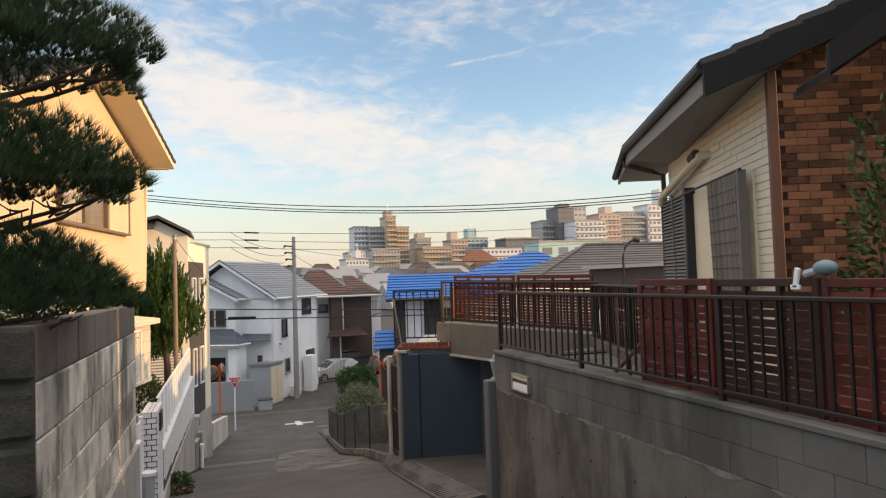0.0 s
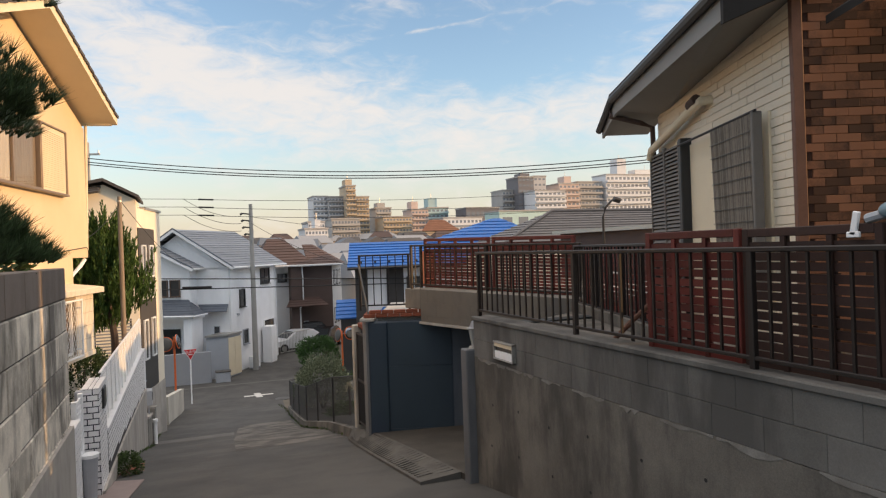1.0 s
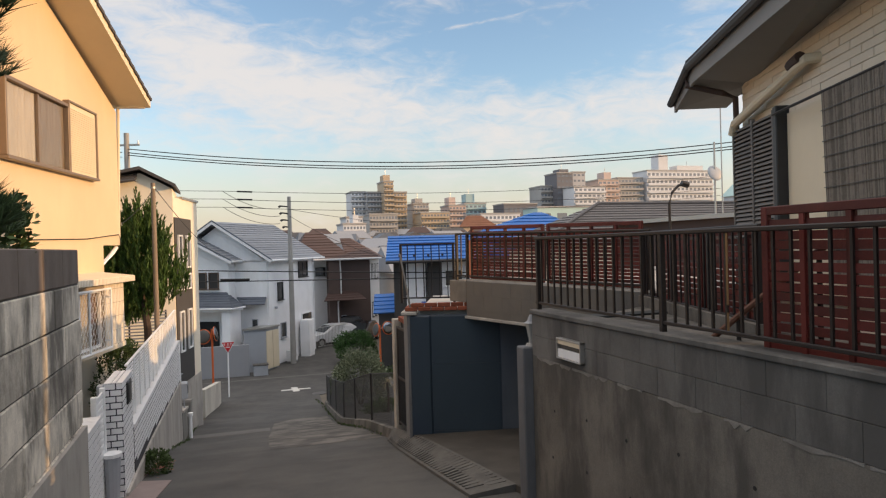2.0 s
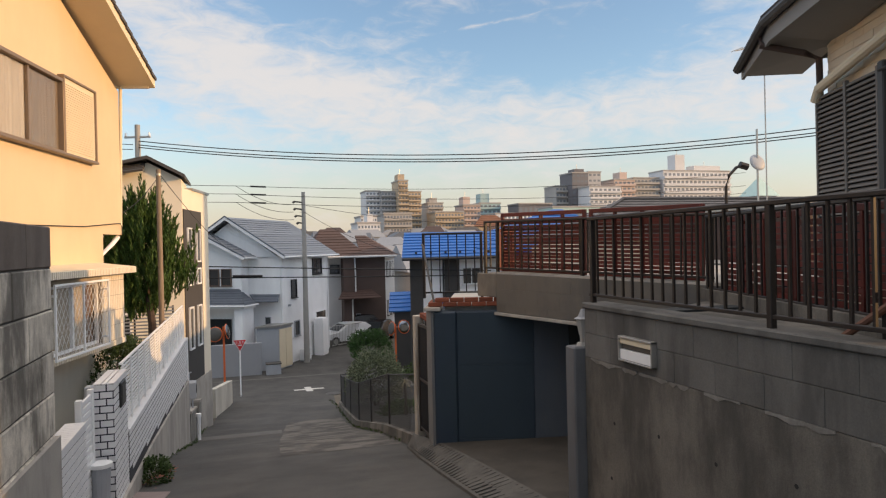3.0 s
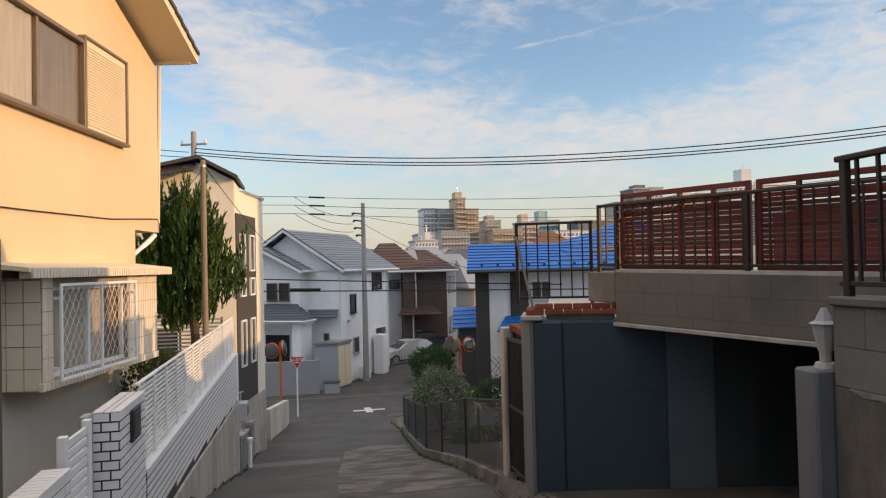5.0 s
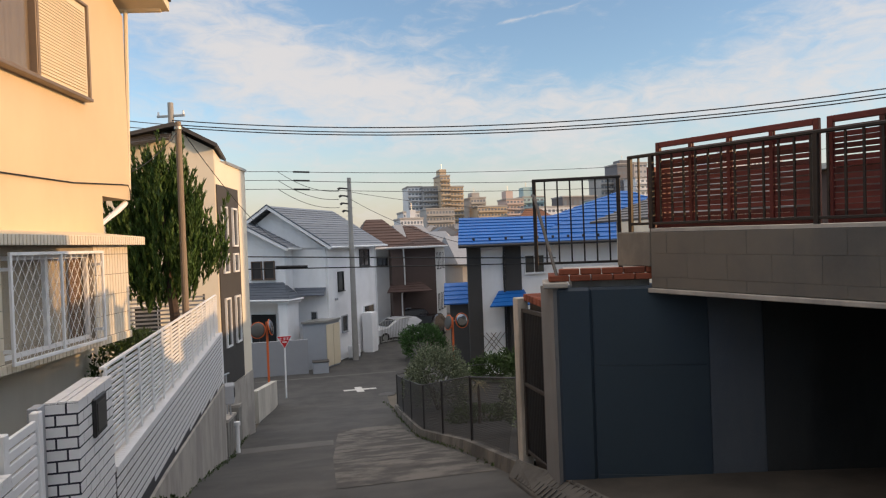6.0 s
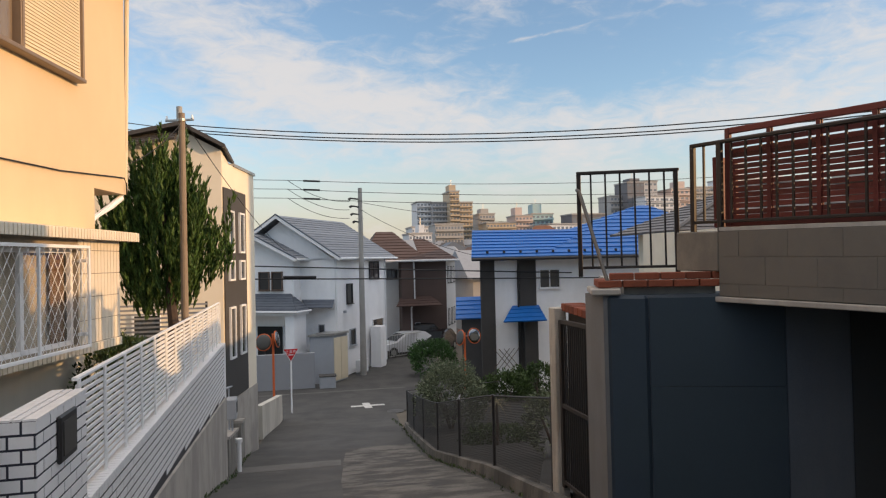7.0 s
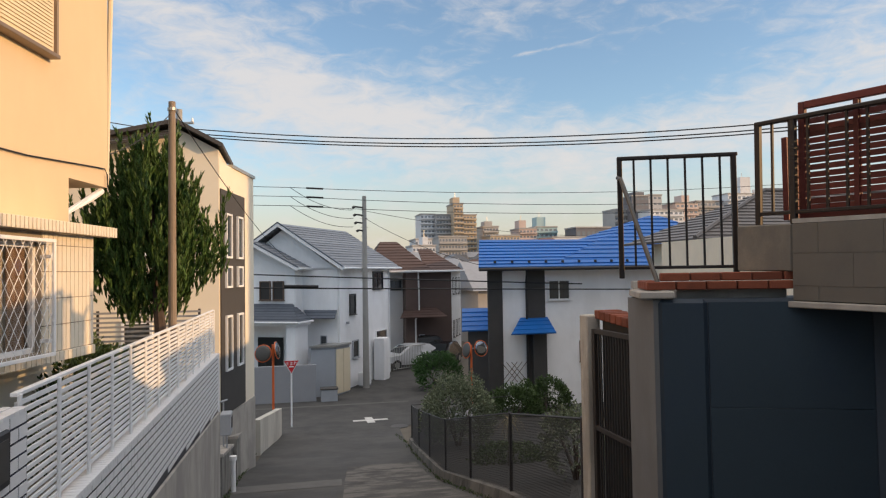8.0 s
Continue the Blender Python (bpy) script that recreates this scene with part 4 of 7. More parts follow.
def window(parent, m, w, h, depth=0.06, frame_mat=None, panes=2, glass=None, sill=True):
    """A sliding window on an upright face: m has x along the face, -y outwards, origin at the low left corner."""
    frame_mat = frame_mat or BLACK_METAL
    bm = B()
    t = min(0.05, w * 0.1)
    for x0, x1, z0, z1 in ((0, w, 0, t), (0, w, h - t, h), (0, t, t, h - t), (w - t, w, t, h - t)):
        boxm(bm, m @ Matrix.Translation(((x0 + x1) / 2, -depth / 2, (z0 + z1) / 2)), x1 - x0, depth, z1 - z0)
    for i in range(1, panes):
        boxm(bm, m @ Matrix.Translation((w * i / panes, -depth / 2 + 0.01, h / 2)), t * 0.8, depth - 0.02, h - 2 * t)
    fr = part("window", bm, frame_mat, parent)
    for i in range(panes):
        bm = B()
        boxm(bm, m @ Matrix.Translation((w * (i + 0.5) / panes, -depth * 0.3, h / 2)), w / panes - t, 0.008, h - 2 * t)
        part("pane", bm, glass or GLASS, fr)
    if sill:
        bm = B()
        boxm(bm, m @ Matrix.Translation((w / 2, -depth / 2 - 0.03, -0.02)), w + 0.06, depth + 0.06, 0.03)
        part("sill", bm, frame_mat, fr)
    return fr


def face(x, y, z, turn):
    """A face's frame: x along it, -y out of it; turn 0 looks towards -y, 90 towards +x."""
    return Matrix.Translation((x, y, z)) @ Matrix.Rotation(radians(turn), 4, "Z")


# ---------------------------------------------------------------- yellow house
YH = Matrix.Translation((-1.60, 15.24, 0)) @ Matrix.Rotation(math.atan2(-0.9806, -0.196), 4, "Z") @ Matrix.Diagonal((1, -1, 1, 1))  # x towards the near end, -y towards the lane


# lower band of the yellow house, greyer than the stucco
BASE_BEIGE = material("grey_beige_band", (0.66, 0.63, 0.54), 0.88, 0.06, 1.2, 150, 0.2, stain=0.2, stain_colour=(0.45, 0.42, 0.35), streak=4, stain_scale=1.2)


def build_yellow_house():
    h = thing("house_yellow", "yellow stucco gabled house with a tiled bay window, in low sun", "house", YH)
    # gable wall: x 0 at the far corner; apex at 3.2
    A, top, eav = 3.22, 5.45, 4.20
    bm = B()
    prism(bm, [(0, 0, 1.66), (0.84, 0, 1.66), (0.84, 0, -2.6), (7.3, 0, -2.6), (7.3, 0, 3.85), (A, 0, top), (0, 0, eav)], (0, 7.0, 0))
    part("wall", bm, STUCCO, h)
    bm = B()
    box(bm, 0.845, 7.3, -0.006, 0.0, -2.6, 1.05)
    part("lower_wall", bm, BASE_BEIGE, h, "pale grey-beige lower wall")
    bm = B()
    box(bm, 0.05, 0.84, 0.9, 7.0, -2.6, 1.66)
    part("recessed_wall", bm, STUCCO, h)
    # roof slabs with overhang 0.6 to the lane
    ov = 0.60
    for s, (e, z) in (("far", (-0.26 + 0.58 - 0.45, 4.47)), ("near", (7.5, 4.0))):
        bm = B()
        prism(bm, [(A, -ov, 5.66), (e, -ov, z), (e, -ov, z - 0.17), (A, -ov, 5.49)], (0, 0.04, 0))
        part("bargeboard", bm, CREAM, h, "cream bargeboard")
        bm = B()
        prism(bm, [(A, -ov + 0.04, 5.52), (e, -ov + 0.04, z - 0.14), (e, -ov + 0.04, z - 0.17), (A, -ov + 0.04, 5.49)], (0, 7.6, 0))
        part("soffit", bm, CREAM, h)
        bm = B()
        hip_slope(bm, (e, -ov - 0.03, z - 0.02), (e, 7.4, z - 0.02), (A, -ov - 0.03, 5.66), (A, 7.4, 5.66), 14, 0.035)
        part("roof", bm, ROOF_DARK, h)
    bm = B()
    tube(bm, [(-0.10, -0.5, 4.33), (-0.10, 7.0, 4.33)], 0.05, 8)
    part("gutter", bm, CREAM, h)
    bm = B()
    tube(bm, [(-0.06, -0.02, 4.30), (-0.05, -0.02, 4.10), (-0.04, 0.03, 1.7)], 0.03, 8)
    part("downpipe", bm, CREAM, h)
    bm = B()
    tube(bm, [(0.02, 0.06, 1.62), (0.3, 0.05, 1.50), (0.80, 0.06, 1.30), (0.82, 0.06, 0.2)], 0.04, 8)
    part("overflow_pipe", bm, WHITE, h)
    bm = B()
    tube(bm, [(6.5, -0.02, 1.70), (3.5, -0.02, 1.725), (1.6, -0.02, 1.76), (0.3, -0.02, 1.85), (0.10, -0.02, 1.86), (0.06, -0.03, 1.80), (0.05, -0.03, 1.66)], 0.009, 6)
    part("cable", bm, WIRE, h)
    # upper window: two panes with curtains, shutter box
    u = thing("window_upper", "sliding window with pale curtains and a ribbed shutter box", "window", YH)
    wx0, wx1, z0, z1 = 2.34, 4.30, 2.78, 3.86
    bm = B()
    for a in ((wx0, wx1, z0, z0 + 0.04), (wx0, wx1, z1 - 0.05, z1), (wx0, wx0 + 0.045, z0, z1), (wx1 - 0.045, wx1, z0, z1)):
        box(bm, a[0], a[1], -0.09, 0.0, a[2], a[3], 0.004)
    part("window_frame", bm, ALU_BEIGE, u)
    bm = B()
    box(bm, wx0 + 0.95, wx0 + 1.0, -0.06, -0.02, z0 + 0.04, z1 - 0.05)
    part("mullion", bm, ALU_BEIGE, u)
    for a, b in ((wx0 + 0.05, wx0 + 0.95), (wx0 + 1.0, wx1 - 0.05)):
        bm = B()
        box(bm, a, b, -0.036, -0.030, z0 + 0.04, z1 - 0.05)
        g = part("pane", bm, CLEAR_GLASS, u)
        g.visible_shadow = False
    bm = B()
    n = 44
    bm.free()
    for xa, xb, cloth, fold, tag in ((wx0 + 0.06, wx0 + 0.97, CURTAIN_NET, 0.004, "brown net curtain"), (wx0 + 0.97, wx1 - 0.06, CURTAIN, 0.008, "pale gathered curtain")):
        bm = B()
        vs = [[bm.verts.new((xa + (xb - xa) * i / n, -0.014 + fold * math.sin(i * (1.1 + 0.1 * math.sin(i * 0.3))) + 0.003 * math.sin(i * 0.37 + z), z)) for i in range(n + 1)] for z in (z0 + 0.05, (z0 + z1) / 2, z1 - 0.06)]
        for r0, r1 in zip(vs, vs[1:]):
            for i in range(n):
                bm.faces.new((r0[i], r0[i + 1], r1[i + 1], r1[i]))
        part("curtain", bm, cloth, u, tag, smooth=True)
    for a in ((1.22, 1.25, 2.80, 3.90), (wx0, wx0 + 0.03, 2.80, 3.90), (1.22, wx0 + 0.03, 3.90, 3.93)):
        bm = B()
        box(bm, a[0], a[1], -0.10, 0.0, a[2], a[3], 0.003)
        part("box_edge", bm, ALU_BEIGE, u, "bronze metal edge")
    bm = B()
    box(bm, 1.25, wx0, -0.07, 0.0, 2.80, 3.90, 0.008)
    part("shutter_box", bm, CREAM, u, "cream shutter box")
    for z in np.arange(2.86, 3.84, 0.035):
        bm = B()
        box(bm, 1.29, wx0 - 0.02, -0.084, -0.068, z, z + 0.022)
        part("louvre", bm, CREAM, u)
    bm = B()
    box(bm, 1.22, wx1 + 0.02, -0.12, 0.0, 2.76, 2.80, 0.005)
    part("sill", bm, ALU_BEIGE, u)


ALU_BEIGE = material("bronze_aluminium", (0.24, 0.185, 0.14), 0.45, 0.08, 8, 90, 0.05, metal=0.3)
CURTAIN_NET = material("brown_net_cloth", (0.20, 0.16, 0.115), 0.9, 0.2, 5, 60, 0.1, grain=(3, 3, 0.4))
CURTAIN = material("curtain_cloth", (0.42, 0.37, 0.29), 0.9, 0.12, 5, 60, 0.1, grain=(3, 3, 0.4))


def clear_glass(name):
    m = bpy.data.materials.new(name)
    m.use_nodes = True
    nt = m.node_tree
    b = nt.nodes["Principled BSDF"]
    out = nt.nodes["Material Output"]
    tr, mx, gl = nt.nodes.new("ShaderNodeBsdfTransparent"), nt.nodes.new("ShaderNodeMixShader"), nt.nodes.new("ShaderNodeBsdfGlossy")
    gl.inputs["Roughness"].default_value = 0.02
    mx.inputs[0].default_value = 0.07
    nt.links.new(tr.outputs[0], mx.inputs[1])
    nt.links.new(gl.outputs[0], mx.inputs[2])
    nt.links.new(mx.outputs[0], out.inputs[0])
    nt.nodes.remove(b)
    return m


CLEAR_GLASS = clear_glass("clear_glass")
build_yellow_house()

BAY = Matrix.Translation((-1.39, 13.88, 0)) @ Matrix.Rotation(math.atan2(-0.9766, -0.215), 4, "Z") @ Matrix.Diagonal((1, -1, 1, 1))


def build_bay():
    b = thing("bay_window", "cream tiled bay window with a white lattice grille and a flat tiled canopy", "bay window", BAY)
    ln, z0, z1, d = 2.62, -0.08, 1.02, 0.55
    # body with window opening
    ox0, ox1, oz0, oz1 = 0.84, 2.44, 0.02, 0.93
    bm = B()
    box(bm, 0, ox0, 0.012, d, z0, z1)
    box(bm, ox1, ln, 0.012, d, z0, z1)
    box(bm, ox0, ox1, 0.012, d, z0, oz0)
    box(bm, ox0, ox1, 0.012, d, oz1, z1)
    part("body", bm, MORTAR_CREAM, b)
    # upright tiles right of the window
    def tiles(x0, x1, za, zb, tw, th):
        x = x0
        while x < x1 - 0.02:
            z = za
            while z < zb - 0.02:
                bm = B()
                box(bm, x + 0.004, min(x1, x + tw) - 0.003, 0, 0.02, z + 0.004, min(zb, z + th) - 0.003)
                part("tile", bm, TILE_CREAM, b)
                z += th
            x += tw
    tiles(0, ox0, z0 + 0.085, z1, 0.068, 0.228)
    tiles(ox1, ln, z0 + 0.085, z1, 0.09, 0.228)
    x = 0.0
    while x < ln - 0.01:
        bm = B()
        box(bm, x + 0.004, x + 0.064, -0.02, 0.03, z0, z0 + 0.082, 0.003)
        part("sill_tile", bm, TILE_CREAM, b)
        x += 0.068
    # near end face
    for k in range(5):
        for j in range(3):
            bm = B()
            box(bm, ln - 0.01, ln + 0.008, 0.02 + j * 0.17, 0.18 + j * 0.17, z0 + 0.01 + k * 0.215, z0 + 0.215 + k * 0.215)
            part("tile", bm, TILE_CREAM, b)
    # canopy
    c = thing("bay_canopy", "thin canopy with a fringe of upright tiles over the bay window", "canopy", BAY)
    bm = B()
    prism(bm, [(-0.22, -0.10, 1.12), (-0.22, d, 1.20), (-0.22, d, 1.15), (-0.22, -0.10, 1.08)], (ln + 0.6, 0, 0))
    part("canopy_slab", bm, CREAM, c)
    x = -0.22
    while x < ln + 0.34:
        bm = B()
        box(bm, x + 0.006, x + 0.048, -0.125, -0.09, 1.02, 1.115, 0.003)
        part("fringe_tile", bm, TILE_CREAM, c)
        x += 0.054
    bm = B()
    box(bm, -0.22, ln + 0.36, -0.10, 0.0, 1.02, 1.08)
    part("canopy_edge", bm, MORTAR_CREAM, c)
    # window behind, curtains, grille
    w = thing("window_bay", "sliding window with drawn net curtains behind a lattice grille", "window", BAY)
    bm = B()
    for a in ((ox0, ox1, oz0, oz0 + 0.04), (ox0, ox1, oz1 - 0.04, oz1), (ox0, ox0 + 0.04, oz0, oz1), (ox1 - 0.04, ox1, oz0, oz1), (ox0 + 0.78, ox0 + 0.83, oz0, oz1)):
        box(bm, a[0], a[1], 0.06, 0.10, a[2], a[3])
    part("window_frame", bm, WHITE_METAL, w)
    bm = B()
    box(bm, ox0 + 0.04, ox1 - 0.04, 0.085, 0.09, oz0 + 0.04, oz1 - 0.04)
    g = part("pane", bm, CLEAR_GLASS, w)
    g.visible_shadow = False
    bm = B()
    n = 60
    vs = [[bm.verts.new((ox0 + 0.02 + (ox1 - ox0 - 0.04) * i / n, 0.16 + 0.012 * math.sin(i * 1.4) + 0.008 * math.sin(i * 0.5), z)) for i in range(n + 1)] for z in (oz0, oz1)]
    for i in range(n):
        bm.faces.new((vs[0][i], vs[0][i + 1], vs[1][i + 1], vs[1][i]))
    part("curtain", bm, CURTAIN, w, smooth=True)
    bm = B()
    box(bm, ox0 + 0.05, ox0 + 0.28, 0.118, 0.13, oz0, oz1)
    part("side_curtain", bm, CURTAIN_BROWN, w, "brown gathered curtain")
    gr = thing("window_grille", "white metal diamond lattice grille", "grille", BAY)
    for a in ((ox0 - 0.03, ox1 + 0.03, oz0 - 0.03, oz0), (ox0 - 0.03, ox1 + 0.03, oz1, oz1 + 0.03), (ox0 - 0.03, ox0, oz0, oz1), (ox1, ox1 + 0.03, oz0, oz1), (ox0 + 0.8, ox0 + 0.825, oz0, oz1)):
        bm = B()
        box(bm, a[0], a[1], -0.10, -0.075, a[2], a[3], 0.003)
        part("grille_frame", bm, WHITE_METAL, gr)
    for a in (ox0, ox1):
        for z in (0.1, 0.8):
            bm = B()
            box(bm, a - 0.02, a + 0.02, -0.08, 0.01, z, z + 0.03)
            part("bracket", bm, WHITE_METAL, gr)
    hgt = oz1 - oz0
    run = hgt / 1.5
    x = ox0 - run
    while x < ox1:
        for sgn in (1, -1):
            xa, za, xb, zb = (x, oz0, x + run, oz1) if sgn > 0 else (x + run, oz0, x, oz1)
            # clip to the opening
            def clip(xa, za, xb, zb):
                pts = []
                for (px, pz) in ((xa, za), (xb, zb)):
                    if px < ox0 or px > ox1:
                        q = min(max(px, ox0), ox1)
                        k = (q - xa) / (xb - xa)
                        px, pz = q, za + (zb - za) * k
                    pts.append((px, pz))
                return pts
            (pa, pb) = clip(xa, za, xb, zb)
            if abs(pa[0] - pb[0]) > 0.02 and max(xa, xb) > ox0 and min(xa, xb) < ox1:
                bm = B()
                tube(bm, [(pa[0], -0.088 - 0.004 * sgn, pa[1]), (pb[0], -0.088 - 0.004 * sgn, pb[1])], 0.003, 4)
                part("grille_bar", bm, WHITE_METAL, gr)
        x += 0.11


MORTAR_CREAM = material("cream_mortar", (0.30, 0.26, 0.21), 0.9, 0.15, 8, 90, 0.2)
TILE_CREAM = material("cream_glazed_tile", (0.74, 0.67, 0.55), 0.35, 0.05, 9, 90, 0.04, per_piece=0.2)
CURTAIN_BROWN = material("brown_curtain", (0.16, 0.10, 0.06), 0.9, 0.2, 12, 80, 0.2, grain=(4, 4, 0.3))
build_bay()


# ---------------------------------------------------------------- plants


def sprays(bm, rng, centre, way, length, n, leaf_l, leaf_w, droop=0.0, spread=0.5):
    """Small leaves along a twig."""
    way = Vector(way).normalized()
    for i in range(n):
        k = rng.random()
        p = Vector(centre) + way * length * k
        d = (way + Vector((rng.uniform(-1, 1), rng.uniform(-1, 1), rng.uniform(-1, 1))) * spread).normalized()
        s = d.cross(Vector((rng.uniform(-1, 1), rng.uniform(-1, 1), rng.uniform(-1, 1)))).normalized() * leaf_w
        a = leaf_l * rng.uniform(0.6, 1.2)
        vs = [bm.verts.new(v) for v in (p - s * 0.3, p + d * a * 0.5 - s, p + d * a, p + d * a * 0.5 + s)]
        bm.faces.new(vs)


def cloud_shrub(name, label, base, radii, mat, n, leaf, seed, trunk=True, category="shrub", up=0.5, core=True):
    rng = random.Random(seed)
    t = thing(name, label, category, Matrix.Translation(base))
    if trunk:
        for i in range(6):
            a = rng.uniform(0, 6.28)
            bm = B()
            tube(bm, [(0, 0, -0.05), (0.25 * radii[0] * math.cos(a), 0.25 * radii[1] * math.sin(a), radii[2] * 0.6), (0.6 * radii[0] * math.cos(a), 0.6 * radii[1] * math.sin(a), radii[2] * 1.3)], 0.03, 6, 0.008)
            part("stem", bm, BARK, t)
    bm = B()
    for i in range(n):
        th, ph = rng.uniform(0, 6.283), math.acos(rng.uniform(-0.7, 1))
        bump = 1 + 0.22 * math.sin(3 * th + seed) * math.sin(2.3 * ph + seed)
        r = rng.uniform(0.55, 1.0) ** 0.5 * bump
        d = Vector((math.sin(ph) * math.cos(th), math.sin(ph) * math.sin(th), math.cos(ph)))
        p = Vector((d.x * radii[0] * r, d.y * radii[1] * r, radii[2] + d.z * radii[2] * r))
        sprays(bm, rng, p, d + Vector((0, 0, up)), leaf * 2.0, 6, leaf, leaf * 0.22, spread=0.8)
    part("foliage", bm, mat, t)
    return t


def build_juniper():
    rng = random.Random(2)
    t = thing("juniper_tree", "dense upright green juniper in a loose flame-like shape behind the fence", "tree", Matrix.Translation((-1.52, 17.3, -1.6)))
    bm = B()
    tube(bm, [(0.25, -0.6, 0.0), (0.22, -0.5, 1.5), (0.1, -0.2, 2.4), (0, 0, 3.6)], 0.10, 8, 0.03)
    part("trunk", bm, BARK, t)
    bm = B()
    plumes = []
    for i in range(300):
        k = rng.random()
        a = rng.uniform(0, 6.283)
        z = 1.5 + 1.9 * k
        w = 0.98 * (1 - abs(k - 0.35) ** 1.5 * 1.45) * (0.86 + 0.2 * math.sin(5 * a + 4 * k)) * min(1, 0.5 + 2.4 * k) * rng.uniform(0.15, 1.0) ** 0.6
        plumes.append((Vector((w * math.cos(a), w * 0.95 * math.sin(a), z)), a, w))
    for p, a, w in plumes:
        way = Vector((0.16 * math.cos(a), 0.16 * math.sin(a), 1.0)).normalized()
        ln = rng.uniform(0.4, 1.05)
        for j in range(16):
            q = p + way * ln * j / 16 + Vector((rng.uniform(-1, 1), rng.uniform(-1, 1), 0)) * 0.10 * (1 - j / 16)
            sprays(bm, rng, q, way + Vector((rng.uniform(-0.3, 0.3), rng.uniform(-0.3, 0.3), 0)), 0.15, 17, 0.10, 0.0105, spread=0.32)
    part("crown", bm, JUNIPER, t)


build_juniper()


def build_wood_pole():
    p = thing("service_pole", "slim weathered wooden service pole behind the fence", "utility pole", Matrix.Translation((-1.08, 16.4, -1.4)))
    bm = B()
    tube(bm, [(0, 0, 0), (0, 0, 4.36)], 0.057, 12, 0.045)
    part("pole", bm, POLE_WOOD, p)
    bm = B()
    tube(bm, [(0, 0, 4.24), (0, 0, 4.28)], 0.058, 12)
    part("band", bm, STEEL, p)


build_wood_pole()

# ---------------------------------------------------------------- beige three-storey building


def build_beige():
    h = thing("house_beige", "cream three-storey house with a dark grey window panel", "house")
    a, d = Vector((-1.05, 22.3, 0)), Vector((0.2, 0.98, 0)).normalized()
    out = Vector((0.98, -0.2, 0)).normalized()
    inn = -out
    g = -3.9

    def block(name, s0, s1, depth, z0, z1, mat, proud=0.0, label=""):
        bm = B()
        p0, p1 = a + d * s0 + out * proud, a + d * s1 + out * proud
        prism(bm, [(*p0.xy, z0), (*p1.xy, z0), (*(p1 + inn * depth).xy, z0), (*(p0 + inn * depth).xy, z0)], (0, 0, z1 - z0))
        return part(name, bm, mat, h, label)
    block("wall", 0.0, 2.84, 4.0, g, 3.12, WHITE_CREAM)
    block("parapet_cap", 0.9, 2.9, 3.0, 3.12, 3.19, STEEL, 0.04)
    block("panel", 0.02, 1.90, 0.1, -2.42, 2.53, DARK_PANEL, 0.03, "dark grey window panel")
    block("plinth", -0.3, 2.84, 4.0, g - 1.5, -2.45, CONCRETE_PALE, 0.02)
    turn = math.atan2(d.y, d.x)
    for s in (0.28, 1.18):
        for z, hh in ((1.02, 1.0), (0.36, 0.49), (-1.47, 1.22)):
            p = a + d * s + out * 0.03
            window(h, Matrix.Translation((p.x, p.y, z)) @ Matrix.Rotation(turn, 4, "Z"), 0.44, hh, 0.05, WHITE_METAL, 1, GLASS, False)
    # gable wall towards the hill
    bm = B()
    prism(bm, [(-7.5, 22.25, g), (-1.06, 22.25, g), (-1.06, 22.25, 3.36), (-1.9, 22.25, 3.80), (-3.1, 22.25, 3.55), (-7.5, 22.25, 2.6)], (0, 2.2, 0))
    part("gable_wall", bm, WHITE_CREAM, h)
    for p0, p1 in (((-0.95, 3.38), (-1.9, 3.88)), ((-7.5, 2.55), (-1.9, 3.88))):
        bm = B()
        prism(bm, [(p0[0], 22.0, p0[1]), (p1[0], 22.0, p1[1]), (p1[0], 22.0, p1[1] + 0.09), (p0[0], 22.0, p0[1] + 0.09)], (0, 2.8, 0))
        part("roof", bm, ROOF_DARK, h)
    bm = B()
    hip_slope(bm, (-7.5, 21.6, 2.7), (-2.0, 21.9, 3.55), (-7.5, 23.6, 3.5), (-1.95, 22.6, 3.95), 6, 0.04)
    part("roof", bm, ROOF_DARK, h)
    window(h, face(-2.75, 22.25, 1.1, 0), 0.62, 0.95, 0.06, WHITE_METAL, 1)
    window(h, face(-3.0, 22.25, -1.3, 0), 0.6, 1.0, 0.06, WHITE_METAL, 1)


WHITE_CREAM = material("cream_white_render", (0.78, 0.71, 0.58), 0.85, 0.05, 1.2, 120, 0.2)
build_beige()


STEP_GREY = material("streaked_grey_concrete", (0.25, 0.24, 0.22), 0.92, 0.25, 2, 90, 0.4, stain=0.8, stain_colour=(0.085, 0.08, 0.072), streak=5, stain_scale=3)


